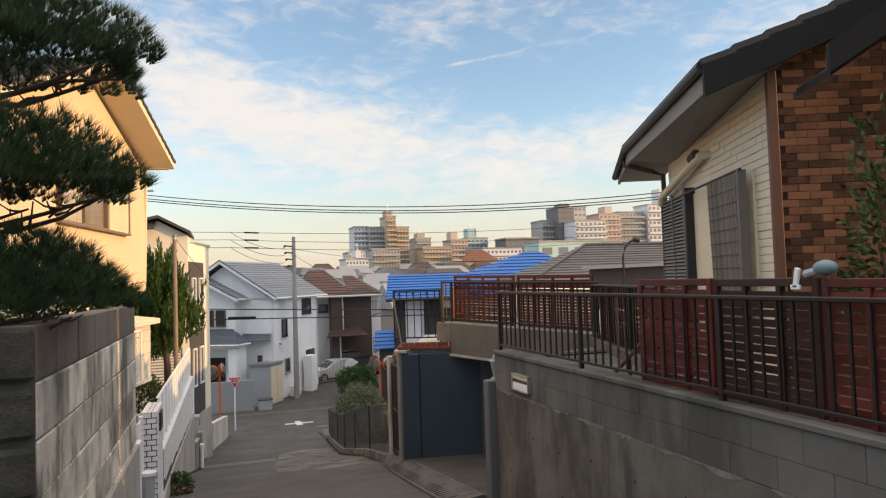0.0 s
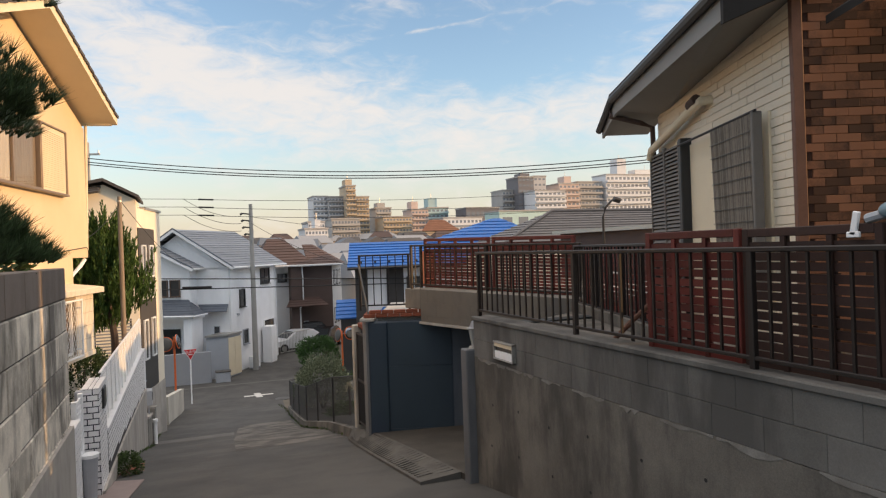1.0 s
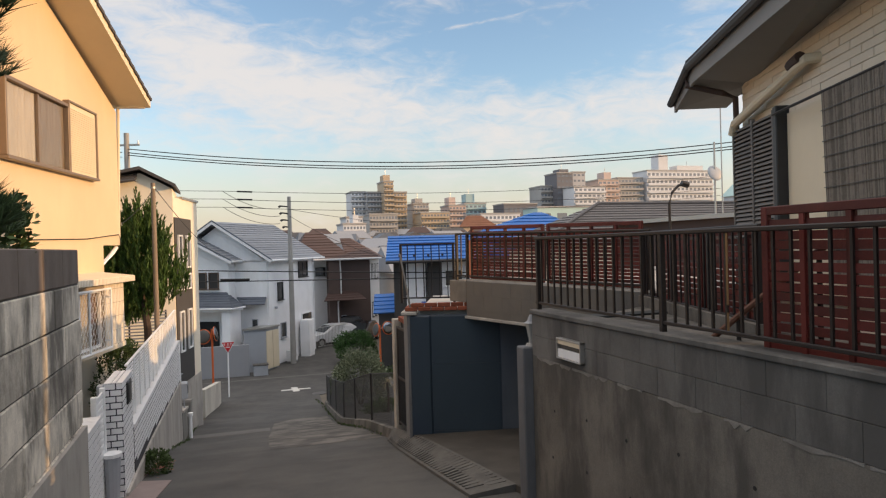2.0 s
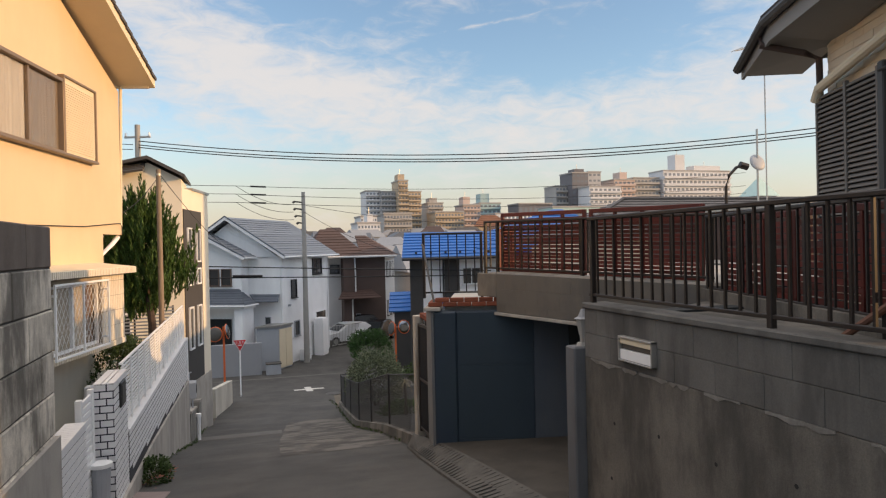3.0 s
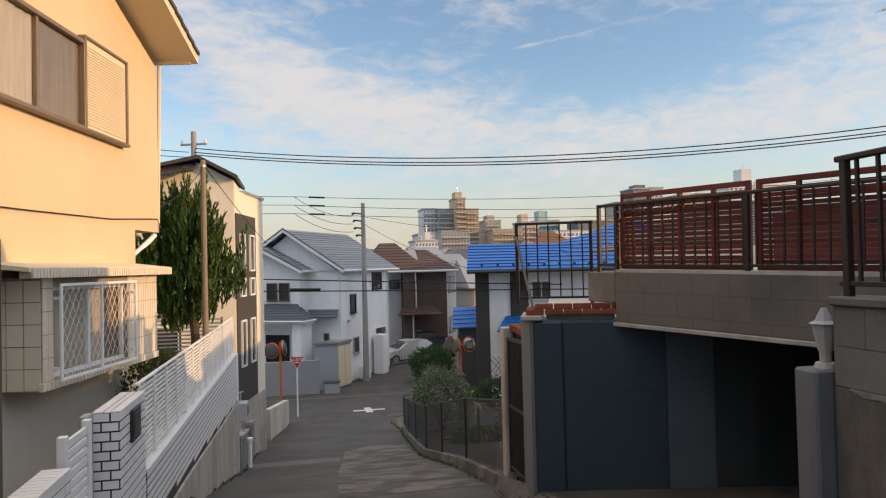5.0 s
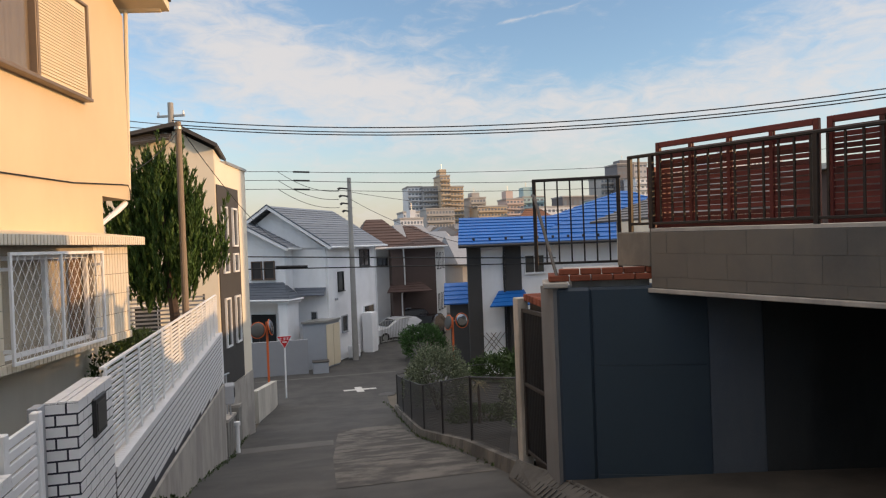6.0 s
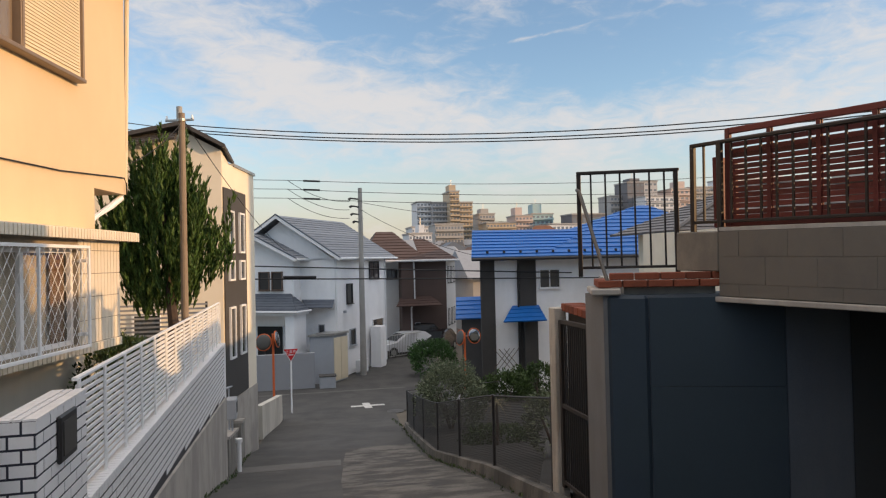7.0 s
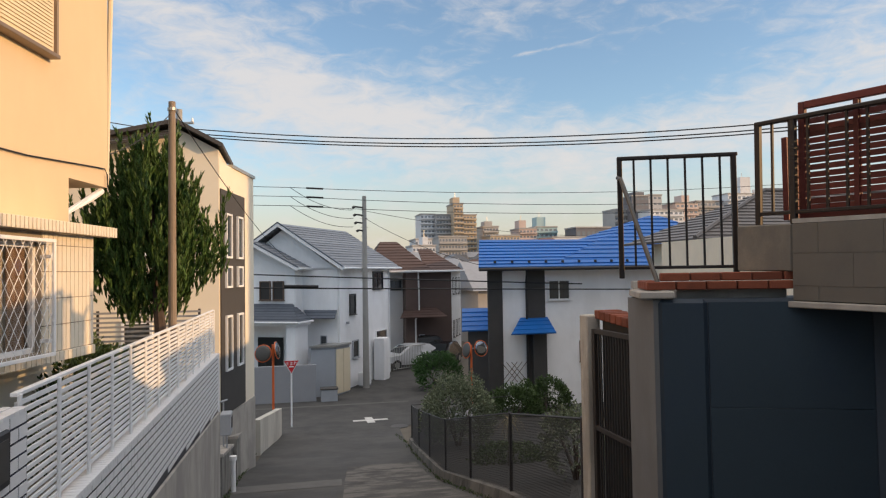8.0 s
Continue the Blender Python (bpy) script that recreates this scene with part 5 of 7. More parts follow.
def build_left_steps():
    """Retained steps, low walls and the white corner wall past the tiled wall."""
    s = thing("stepped_wall", "grey stepped concrete wall beside entrance steps", "wall", kind="structure")
    for i, (y0, y1, t) in enumerate(((20.1, 22.6, 0.75), (22.6, 25.2, 0.9), (25.2, 28.0, 0.85))):
        bm = B()
        prism(bm, [(-1.02, y0, zr(y0) - 0.3), (-1.02, y1, zr(y1) - 0.3), (-1.02, y1, zr(y1) + t), (-1.02, y0, zr(y0) + t)], (0.2 + 0.08 * i, 0, 0))
        part("wall_section", bm, STEP_GREY, s)
        bm = B()
        prism(bm, [(-1.05, y0, zr(y0) + t), (-1.05, y1 - 0.02, zr(y1) + t), (-1.05, y1 - 0.02, zr(y1) + t + 0.06), (-1.05, y0, zr(y0) + t + 0.06)], (0.26 + 0.08 * i, 0, 0))
        part("wall_cap", bm, CONCRETE_PALE, s, "pale worn cap")
    for i in range(8):
        bm = B()
        y = 20.3 + 0.28 * i
        box(bm, -1.9, -1.05, y, y + 0.3, zr(20.3) - 0.5, zr(20.3) + 1.0 - 0.16 * i, 0.008)
        part("step", bm, CONCRETE_PALE, s)
    w = thing("corner_wall", "low off-white corner wall with a sloping top", "wall", kind="structure")
    bm = B()
    prism(bm, [(-0.45, 27.6, zr(27.6) - 0.2), (0.1, 31.8, zr(31.8) - 0.2), (0.1, 31.8, zr(31.8) + 0.92), (-0.45, 27.6, zr(27.6) + 1.0)], (-0.2, 0.02, 0))
    part("wall_body", bm, WALL_OFFWHITE, w)
    m = thing("meter_box", "grey utility meter box on a pole beside the steps", "meter box", Matrix.Translation((-0.86, 21.6, zr(21.6) + 0.81)))
    bm = B()
    box(bm, -0.02, 0.02, -0.02, 0.02, 0, 0.5)
    part("stand", bm, GREY_METAL, m)
    bm = B()
    box(bm, -0.12, 0.1, -0.2, 0.2, 0.28, 0.72, 0.02)
    part("casing", bm, GREY_METAL, m)
    bm = B()
    box(bm, 0.1, 0.115, -0.11, 0.11, 0.42, 0.64, 0.004)
    part("dial_window", bm, STEEL_DARK, m)
    d = thing("drain_pipe", "white plastic pipe stub standing by the stepped wall", "pipe", Matrix.Translation((-0.68, 20.9, zr(20.9))))
    bm = B()
    tube(bm, [(0, 0, -0.05), (0, 0, 0.62)], 0.05, 10)
    part("pipe", bm, WHITE_METAL, d)
    bm = B()
    tube(bm, [(0, 0, 0.62), (0, 0, 0.70)], 0.07, 10)
    part("cap", bm, WHITE_METAL, d)
    f = thing("hand_rail_fence", "thin grey metal handrail above the stepped wall", "fence")
    for y in np.arange(21, 28.2, 0.9):
        bm = B()
        tube(bm, [(-0.95, y, zr(y) + 0.7), (-0.95, y, zr(y) + 1.75)], 0.018, 6)
        part("post", bm, GREY_METAL, f)
    bm = B()
    tube(bm, [(-0.95, 21, zr(21) + 1.75), (-0.95, 28.2, zr(28.2) + 1.75)], 0.02, 6)
    part("rail", bm, GREY_METAL, f)


WALL_OFFWHITE = material("offwhite_wall", (0.55, 0.52, 0.46), 0.9, 0.1, 2, 80, 0.2, stain=0.4, stain_colour=(0.25, 0.23, 0.2), streak=3)
build_left_steps()

# ---------------------------------------------------------------- street furniture at the junction


def disc(bm, m, r, depth, seg=24, dome=0.0):
    tube(bm, [m @ Vector((0, 0, 0)), m @ Vector((0, 0, depth))], r, seg)
    return bm


MIRROR = bpy.data.materials.new("convex_mirror")
MIRROR.use_nodes = True
MIRROR.node_tree.nodes["Principled BSDF"].inputs["Metallic"].default_value = 1
MIRROR.node_tree.nodes["Principled BSDF"].inputs["Roughness"].default_value = 0.08
MIRROR.node_tree.nodes["Principled BSDF"].inputs["Base Color"].default_value = (0.22, 0.23, 0.25, 1)


def traffic_mirror(base, height, heads, name_label):
    t = thing("traffic_mirror", name_label, "traffic mirror", Matrix.Translation(base))
    bm = B()
    tube(bm, [(0, 0, -0.1), (0, 0, height)], 0.045, 10)
    part("post", bm, ORANGE_PAINT, t, "orange painted post")
    for dx, dz, turn, face_mat in heads:
        m = Matrix.Translation((dx, 0, dz)) @ Matrix.Rotation(radians(turn), 4, "Z") @ Matrix.Rotation(radians(80), 4, "X")
        bm = B()
        bmesh.ops.create_uvsphere(bm, u_segments=24, v_segments=10, radius=0.30, matrix=m @ Matrix.Diagonal((1, 1, 0.22, 1)))
        hd = part("mirror_face", bm, face_mat, t, smooth=True)
        bm = B()
        r = []
        for i in range(25):
            a = 2 * math.pi * i / 24
            r.append(m @ Vector((0.315 * math.cos(a), 0.315 * math.sin(a), -0.02)))
        tube(bm, r, 0.022, 6)
        part("rim", bm, ORANGE_PAINT, hd)
        bm = B()
        boxm(bm, Matrix.Translation((dx / 2, 0.06, dz)), abs(dx) + 0.06, 0.04, 0.05)
        part("bracket", bm, GREY_METAL, t)
    return t


traffic_mirror((-0.22, 33.2, -5.05), 3.1, ((-0.36, 2.78, -20, STEEL_DARK), (0.16, 2.88, 78, MIRROR)), "orange traffic mirror post with two round convex mirrors")
traffic_mirror((7.5, 33.6, -5.05), 2.75, ((0.42, 2.6, 20, MIRROR), (-0.2, 2.55, -75, STEEL_DARK)), "orange traffic mirror post behind the garden shrubs")


def build_stop_sign():
    s = thing("stop_sign", "red inverted triangle stop sign on a white post", "road sign", Matrix.Translation((0.44, 33.2, zr(33.2))))
    bm = B()
    tube(bm, [(0, 0, -0.1), (0, 0, 2.42)], 0.032, 10)
    part("post", bm, WHITE_METAL, s)
    side = 0.60
    tri = [(-side / 2, 0, 2.48), (side / 2, 0, 2.48), (0, 0, 2.48 - side * 0.866)]
    bm = B()
    prism(bm, [(x, -0.04, z) for x, _, z in tri], (0, 0.012, 0))
    part("plate", bm, WHITE_METAL, s, "white edged plate")
    bm = B()
    c = Vector((0, 0, 2.48 - side * 0.866 / 3))
    prism(bm, [tuple(c + (Vector(p) - c) * 0.9 + Vector((0, -0.046, 0))) for p in tri], (0, 0.005, 0))
    part("red_face", bm, RED_PAINT, s)
    cu = bpy.data.curves.new("lettering", "FONT")
    cu.body, cu.size, cu.align_x, cu.extrude = "\u6b62\u307e\u308c", 0.15, "CENTER", 0.001
    o = new("lettering", cu)
    o.parent = s
    o.matrix_local = Matrix.Translation((0, -0.049, 2.31)) @ Matrix.Rotation(radians(90), 4, "X")
    cu.materials.append(WHITE_METAL)
    bm = B()
    box(bm, -0.09, 0.09, -0.05, -0.046, 2.22, 2.26)
    part("small_line", bm, WHITE_METAL, s)


build_stop_sign()


def road_mark(name, pts, label):
    bm = B()
    prism(bm, [(x, y, zr(y) + 0.004) for x, y in pts], (0, 0, 0.004))
    return tagged(part(name, bm, ROAD_WHITE), label, "road marking", kind="structure")


road_mark("cross_marking", [(2.75, 33.5), (3.25, 33.5), (3.25, 33.05), (3.55, 33.05), (3.55, 33.5), (4.1, 33.5), (4.1, 33.78), (3.55, 33.78), (3.55, 34.3), (3.25, 34.3), (3.25, 33.78), (2.75, 33.78)], "white painted cross at the junction")


# ---------------------------------------------------------------- houses round the junction


WH = Matrix.Translation((2.70, 41.0, 0)) @ Matrix.Rotation(radians(-30), 4, "Z")   # x along the front, y back along the lane wall


def build_white_house():
    h = thing("house_white", "white two-storey house with grey tiled gables and a hipped porch", "house", WH)
    g, e, ln = -5.2, 0.95, 6.7
    bm = B()
    prism(bm, [(0, 0, g), (0, ln, g), (-7.0, ln, g), (-7.0, -0.75, g), (-1.95, -0.75, g), (-1.95, 0, g)], (0, 0, e - g))
    part("wall", bm, WHITE, h)
    bm = B()
    prism(bm, [(-6.2, 0.0, e - 0.1), (0.0, 0.0, e - 0.1), (-3.0, 0.0, 2.95)], (0, 0.2, 0))
    part("gable_wall", bm, WHITE, h)
    bm = B()
    prism(bm, [(-6.9, -0.74, e - 0.1), (-1.97, -0.74, e - 0.1), (-4.3, -0.74, 2.15)], (0, 0.7, 0))
    part("gable_wall", bm, WHITE, h)

    def gable(ax, az, e0, e1, yf, yb, n):
        for ex in (e0, e1):
            bm = B()
            hip_slope(bm, (ex, yf, e), (ex, yb, e), (ax, yf, az), (ax, yb, az), n, 0.045)
            part("roof", bm, ROOF_GREY, h)
            bm = B()
            prism(bm, [(ax, yf - 0.03, az + 0.02), (ex, yf - 0.03, e + 0.02), (ex, yf - 0.03, e - 0.15), (ax, yf - 0.03, az - 0.15)], (0, 0.05, 0))
            part("bargeboard", bm, WHITE, h)
            bm = B()
            prism(bm, [(ax, yf - 0.05, az + 0.09), (ex, yf - 0.05, e + 0.09), (ex, yf - 0.05, e + 0.03), (ax, yf - 0.05, az + 0.03)], (0, 0.1, 0))
            part("verge_cap", bm, ROOF_SLATE, h)
    gable(-3.0, 3.20, -6.6, 0.55, -0.55, ln + 0.5, 16)
    gable(-4.3, 2.38, -7.3, -1.45, -1.35, 1.6, 10)
    for pts in (((0.62, -0.55, e - 0.03), (0.62, ln + 0.5, e - 0.03)), ((-1.38, -1.35, e - 0.03), (-1.38, 0.0, e - 0.03))):
        bm = B()
        tube(bm, pts, 0.055, 8)
        part("gutter", bm, WHITE_METAL, h)
    for x, y in ((-1.9, -0.82), (0.06, 0.05), (0.06, ln - 0.1)):
        bm = B()
        tube(bm, [(x, y, e - 0.05), (x, y, g + 0.1)], 0.04, 8)
        part("downpipe", bm, WHITE_METAL, h)
    # hipped porch
    pe, pf, top = -1.62, -2.15, -0.80
    bm = B()
    hip_slope(bm, (-7.2, pf, pe), (-1.0, pf, pe), (-6.8, -0.75, top), (-2.1, -0.75, top), 7, 0.035)
    part("porch_roof", bm, ROOF_SLATE, h)
    bm = B()
    hip_slope(bm, (-1.0, pf, pe), (-1.0, -0.75, pe), (-2.1, -0.75, top), (-2.1, -0.74, top), 7, 0.035)
    part("porch_roof", bm, ROOF_SLATE, h)
    bm = B()
    hip_slope(bm, (-1.2, -0.75, pe + 0.1), (0.1, -0.55, pe + 0.1), (-1.9, 0, -1.15), (-0.05, 0, -1.15), 3, 0.03)
    part("canopy", bm, ROOF_SLATE, h)
    bm = B()
    tube(bm, [(-7.2, pf - 0.05, pe), (-0.95, pf - 0.05, pe), (-0.95, -0.8, pe)], 0.05, 8)
    part("porch_gutter", bm, WHITE_METAL, h)
    bm = B()
    box(bm, -7.0, -1.1, pf + 0.1, -0.75, pe - 0.17, pe - 0.02)
    part("porch_ceiling", bm, WHITE, h)
    bm = B()
    box(bm, -1.75, -1.25, pf + 0.2, -0.75, g, pe - 0.17, 0.02)
    part("porch_pillar", bm, WHITE, h)
    bm = B()
    box(bm, -4.0, -2.6, -0.83, -0.75, g + 0.1, -2.45)
    d = part("front_door", bm, DARK, h, "dark front door")
    for x in (-3.6, -3.1):
        bm = B()
        box(bm, x, x + 0.06, -0.87, -0.83, g + 0.6, -2.8)
        part("door_bar", bm, BLACK_METAL, d)
    window(h, face(-3.9, -0.75, -0.62, 0), 0.62, 0.95, 0.08, BROWN_FRAME, 1)
    window(h, face(-3.15, -0.75, -0.62, 0), 0.62, 0.95, 0.08, BROWN_FRAME, 1)
    window(h, face(-0.95, 0.0, -3.7, 0), 0.35, 1.3, 0.05, GREY_METAL, 1)
    for y, z, w, hh, n, mat in ((1.3, -1.45, 0.7, 1.05, 1, None), (4.3, -0.25, 1.4, 1.0, 2, None), (1.6, -3.7, 0.7, 0.9, 1, GREY_METAL), (4.6, -3.9, 1.6, 1.35, 1, WHITE_METAL)):
        window(h, face(0.0, y, z, 90), w, hh, 0.07, mat or BLACK_METAL, n)
    for z in (-1.9, -3.0):
        bm = B()
        box(bm, 0.0, 0.12, 0.9, 1.05, z, z + 0.12)
        part("wall_light", bm, GREY_METAL, h)


BROWN_FRAME = material("brown_frame", (0.12, 0.08, 0.06), 0.6, 0.1, 6, 60, 0.05)
ROOF_SLATE = material("slate_roof", (0.10, 0.115, 0.14), 0.65, 0.12, 3, 60, 0.15, per_piece=0.3)
build_white_house()


def build_brown_house():
    h = thing("house_brown", "brown and white two-storey house with a hipped brown roof", "house")
    g, e = -5.3, 0.72
    y0 = 50.0
    bm = B()
    box(bm, 5.6, 7.55, y0 + 1.0, 58, g, e)
    part("wall", bm, WHITE_GREY, h, "pale side wall")
    bm = B()
    box(bm, 7.55, 10.55, y0, 58, g, e)
    part("wall", bm, BROWN_WALL, h, "brown front wall")
    bm = B()
    prism(bm, [(10.56, y0 + 0.02, g), (11.9, y0 + 3.0, g), (11.9, 58, g), (10.56, 58, g)], (0, 0, e - g))
    part("wall", bm, WHITE_GREY, h, "pale lane wall")
    bm = B()
    box(bm, 7.5, 8.25, y0 - 0.45, y0 + 0.1, g, e, 0.01)
    part("projecting_wall", bm, BROWN_WALL, h)
    for e0, e1, r0, r1, n in (
            ((5.1, y0 - 0.1, e), (9.2, y0 - 0.9, e), (6.4, y0 + 3.2, 2.75), (7.5, y0 + 3.2, 2.75), 10),
            ((9.2, y0 - 0.9, e), (9.4, y0 + 6.5, e), (7.5, y0 + 3.2, 2.75), (7.5, y0 + 3.3, 2.75), 10),
            ((8.8, y0 - 0.5, e), (11.3, y0 - 0.5, e), (9.0, y0 + 3.4, 2.25), (9.6, y0 + 3.4, 2.25), 9),
            ((11.3, y0 - 0.5, e), (12.9, y0 + 6.0, e), (9.6, y0 + 3.4, 2.25), (9.8, y0 + 3.5, 2.25), 9),
            ((5.1, y0 + 7, e), (5.1, y0 - 0.1, e), (6.4, y0 + 3.3, 2.75), (6.4, y0 + 3.2, 2.75), 10)):
        bm = B()
        hip_slope(bm, e0, e1, r0, r1, n, 0.05)
        part("roof", bm, ROOF_BROWN, h)
    for a, b in (((5.1, y0 - 0.15, e), (9.2, y0 - 0.95, e)), ((8.9, y0 - 0.55, e), (11.3, y0 - 0.55, e))):
        bm = B()
        tube(bm, [a, b], 0.07, 8)
        part("gutter", bm, WHITE_GREY, h)
    bm = B()
    tube(bm, [(8.3, y0 - 0.5, e), (8.35, y0 - 0.4, -0.5), (8.35, y0 - 0.4, -2.0), (8.1, y0 - 0.5, -2.3), (8.1, y0 - 0.5, g)], 0.05, 8)
    part("downpipe", bm, WHITE_GREY, h)
    bm = B()
    hip_slope(bm, (7.0, y0 - 1.3, -2.15), (10.0, y0 - 1.3, -2.15), (7.5, y0 - 0.1, -1.6), (9.5, y0 - 0.1, -1.6), 4, 0.04)
    part("porch_roof", bm, ROOF_BROWN, h)
    window(h, face(5.75, y0 + 1.0, -0.75, 0), 0.75, 1.0, 0.07, BLACK_METAL, 2)
    window(h, face(6.75, y0 + 1.0, -0.45, 0), 0.7, 0.6, 0.07, BLACK_METAL, 2)
    window(h, face(6.0, y0 + 1.0, -4.3, 0), 0.6, 0.7, 0.07, GREY_METAL, 1)
    window(h, face(8.4, y0, -4.9, 0), 0.35, 1.6, 0.05, GREY_METAL, 1)
    for k in range(3):
        for z in (-0.8, -3.6):
            window(h, Matrix.Translation((10.7 + 0.4 * k, y0 + 0.4 + 0.9 * k, z)) @ Matrix.Rotation(math.atan2(2.98, 1.34), 4, "Z"), 0.5, 1.1, 0.06, BLACK_METAL, 1)


WHITE_GREY = material("pale_grey_siding", (0.60, 0.60, 0.60), 0.75, 0.05, 2, 80, 0.12)
build_brown_house()


def build_blue_house():
    h = thing("house_blue_roof", "white house with dark corner strips and a bright blue tiled roof", "house")
    g, e, y0 = -5.2, 0.72, 34.6
    xa, xb = 8.55, 20.0
    bm = B()
    prism(bm, [(xa, y0, g), (xb, y0, g), (xb, 44, g), (12.2, 44, g)], (0, 0, e - g))
    part("wall", bm, WHITE, h)
    for x0, x1 in ((8.52, 9.15), (10.28, 11.05)):
        bm = B()
        box(bm, x0, x1, y0 - 0.06, y0 + 0.05, g, e)
        part("dark_strip", bm, DARK_PANEL, h, "dark brown wall strip")
    # front slope with hip, and a higher roof behind to the right
    bm = B()
    hip_slope(bm, (7.95, y0 - 0.7, e + 0.05), (21, y0 - 0.7, e + 0.05), (8.75, y0 + 2.0, 2.05), (21, y0 + 2.0, 2.05), 9, 0.06)
    part("roof", bm, ROOF_BLUE, h)
    bm = B()
    hip_slope(bm, (10.2, y0 + 4.9, e + 0.05), (21, y0 + 4.9, e + 0.05), (8.75, y0 + 2.0, 2.05), (21, y0 + 2.0, 2.05), 9, 0.06)
    part("roof", bm, ROOF_BLUE, h)
    bm = B()
    hip_slope(bm, (11.5, y0 - 0.3, 0.95), (22.6, y0 - 0.3, 0.95), (18.1, y0 + 3.6, 3.3), (18.6, y0 + 3.6, 3.3), 12, 0.06)
    part("roof", bm, ROOF_BLUE, h)
    bm = B()
    hip_slope(bm, (11.5, y0 + 7, 0.95), (11.5, y0 - 0.3, 0.95), (18.1, y0 + 3.7, 3.3), (18.1, y0 + 3.6, 3.3), 12, 0.06)
    part("roof", bm, ROOF_BLUE, h)
    for x in np.arange(8.7, 15, 0.75):
        bm = B()
        box(bm, x, x + 0.1, y0 - 0.42, y0 - 0.34, e + 0.22, e + 0.36, 0.01)
        part("snow_guard", bm, BLACK_METAL, h)
    bm = B()
    tube(bm, [(7.95, y0 - 0.76, e), (21, y0 - 0.76, e)], 0.07, 8)
    part("gutter", bm, BLACK_METAL, h)
    bm = B()
    tube(bm, [(10.0, y0 - 0.76, e), (10.2, y0 - 0.1, e - 0.5), (10.2, y0 - 0.1, -4.0)], 0.045, 8)
    part("downpipe", bm, BLACK_METAL, h)
    window(h, face(11.2, y0, -0.62, 0), 1.0, 0.85, 0.07, WHITE_METAL, 2)
    window(h, face(12.6, y0, -3.3, 0), 0.5, 0.9, 0.07, BROWN_FRAME, 1)
    bm = B()
    hip_slope(bm, (9.2, y0 - 1.0, -1.95), (11.15, y0 - 1.0, -1.95), (9.95, y0, -1.35), (11.15, y0, -1.35), 4, 0.04)
    part("canopy", bm, ROOF_BLUE, h)
    bm = B()
    box(bm, 10.4, 11.0, y0 - 0.3, y0, g, -2.0)
    part("porch_wall", bm, DARK_PANEL, h)
    # low wing on the lane side
    bm = B()
    prism(bm, [(8.05, 36.2, g), (9.3, 36.2, g), (10.6, 39.5, g), (9.3, 39.5, g)], (0, 0, -1.9 - g))
    part("wing_wall", bm, DARK_PANEL, h)
    bm = B()
    hip_slope(bm, (7.7, 35.9, -1.95), (9.2, 35.9, -1.95), (8.1, 37.4, -1.05), (9.4, 37.4, -1.05), 5, 0.05)
    part("wing_roof", bm, ROOF_BLUE, h)
    tr = thing("trellis", "dark wooden diamond trellis leaning on the white wall", "trellis", Matrix.Translation((9.6, y0 - 0.12, -3.6)))
    for i in range(-3, 4):
        for s in (1, -1):
            bm = B()
            x0 = i * 0.22
            xa_, xb_ = x0 - s * 0.35, x0 + s * 0.35
            if max(abs(xa_), abs(xb_)) < 0.72:
                bar(bm, (xa_, 0.012 * s, -0.42), (xb_, 0.012 * s, 0.42), 0.014, 5)
                part("lath", bm, BROWN_FRAME, tr)
            else:
                bm.free()


build_blue_house()

# ---------------------------------------------------------------- road details


def build_road_details():
    t = thing("grip_ramp", "raised ribbed concrete ramp over the gutter at the garage mouth", "ramp", kind="structure")
    ys = [7.35, 8.5, 10, 11.3, 12.7]
    left = [2.52, 2.58, 2.66, 2.75, 2.92]
    bm = B()
    n = len(ys)
    top = [bm.verts.new((left[i], ys[i], zr(ys[i]) + 0.035)) for i in range(n)] + [bm.verts.new((3.03, ys[i], zr(ys[i]) + apron_lift(ys[i]) + 0.003)) for i in range(n)]
    bot = [bm.verts.new((v.co.x, v.co.y, zr(v.co.y) - 0.15)) for v in top]
    for i in range(n - 1):
        bm.faces.new((top[i], top[n + i], top[n + i + 1], top[i + 1]))
        bm.faces.new((top[i], top[i + 1], bot[i + 1], bot[i]))
    bm.faces.new((top[0], bot[0], bot[n], top[n]))
    part("ramp_body", bm, RAMP, t)
    for i in range(1, 40):
        k = i / 40
        y = 7.4 + 5.0 * k
        x0 = float(np.interp(y, ys, left))
        for j in range(2):
            bm = B()
            u0, u1 = (0.08, 0.46) if j else (0.52, 0.92)
            xa, xb = x0 + (3.03 - x0) * u0, x0 + (3.03 - x0) * u1
            lift = apron_lift(y) - 0.032
            za, zb = zr(y) + 0.035 + lift * u0, zr(y) + 0.035 + lift * u1
            dy = 0.06 * j
            prism(bm, [(xa, y + dy, za - 0.004), (xb, y + dy, zb - 0.004), (xb, y + dy, zb + 0.008), (xa, y + dy, za + 0.008)], (0, 0.05, -0.008))
            part("rib", bm, RAMP, t)
    k = thing("kerb", "low concrete kerb along the garden fence", "kerb", kind="structure")
    pts = [(12.75, 3.02), (15.5, 3.10), (18, 3.2), (21, 3.36), (24, 3.58), (27.6, 3.9)]
    for (ya, xa), (yb, xb) in zip(pts, pts[1:]):
        m = 4
        for i in range(m):
            y0, y1 = ya + (yb - ya) * i / m, ya + (yb - ya) * (i + 1) / m - 0.012
            x0, x1 = xa + (xb - xa) * i / m, xa + (xb - xa) * (i + 1) / m
            bm = B()
            vs = [(x0, y0, zr(y0) - 0.1), (x0 + 0.16, y0, zr(y0) - 0.1), (x0 + 0.16, y0, zr(y0) + 0.2), (x0 + 0.03, y0, zr(y0) + 0.18)]
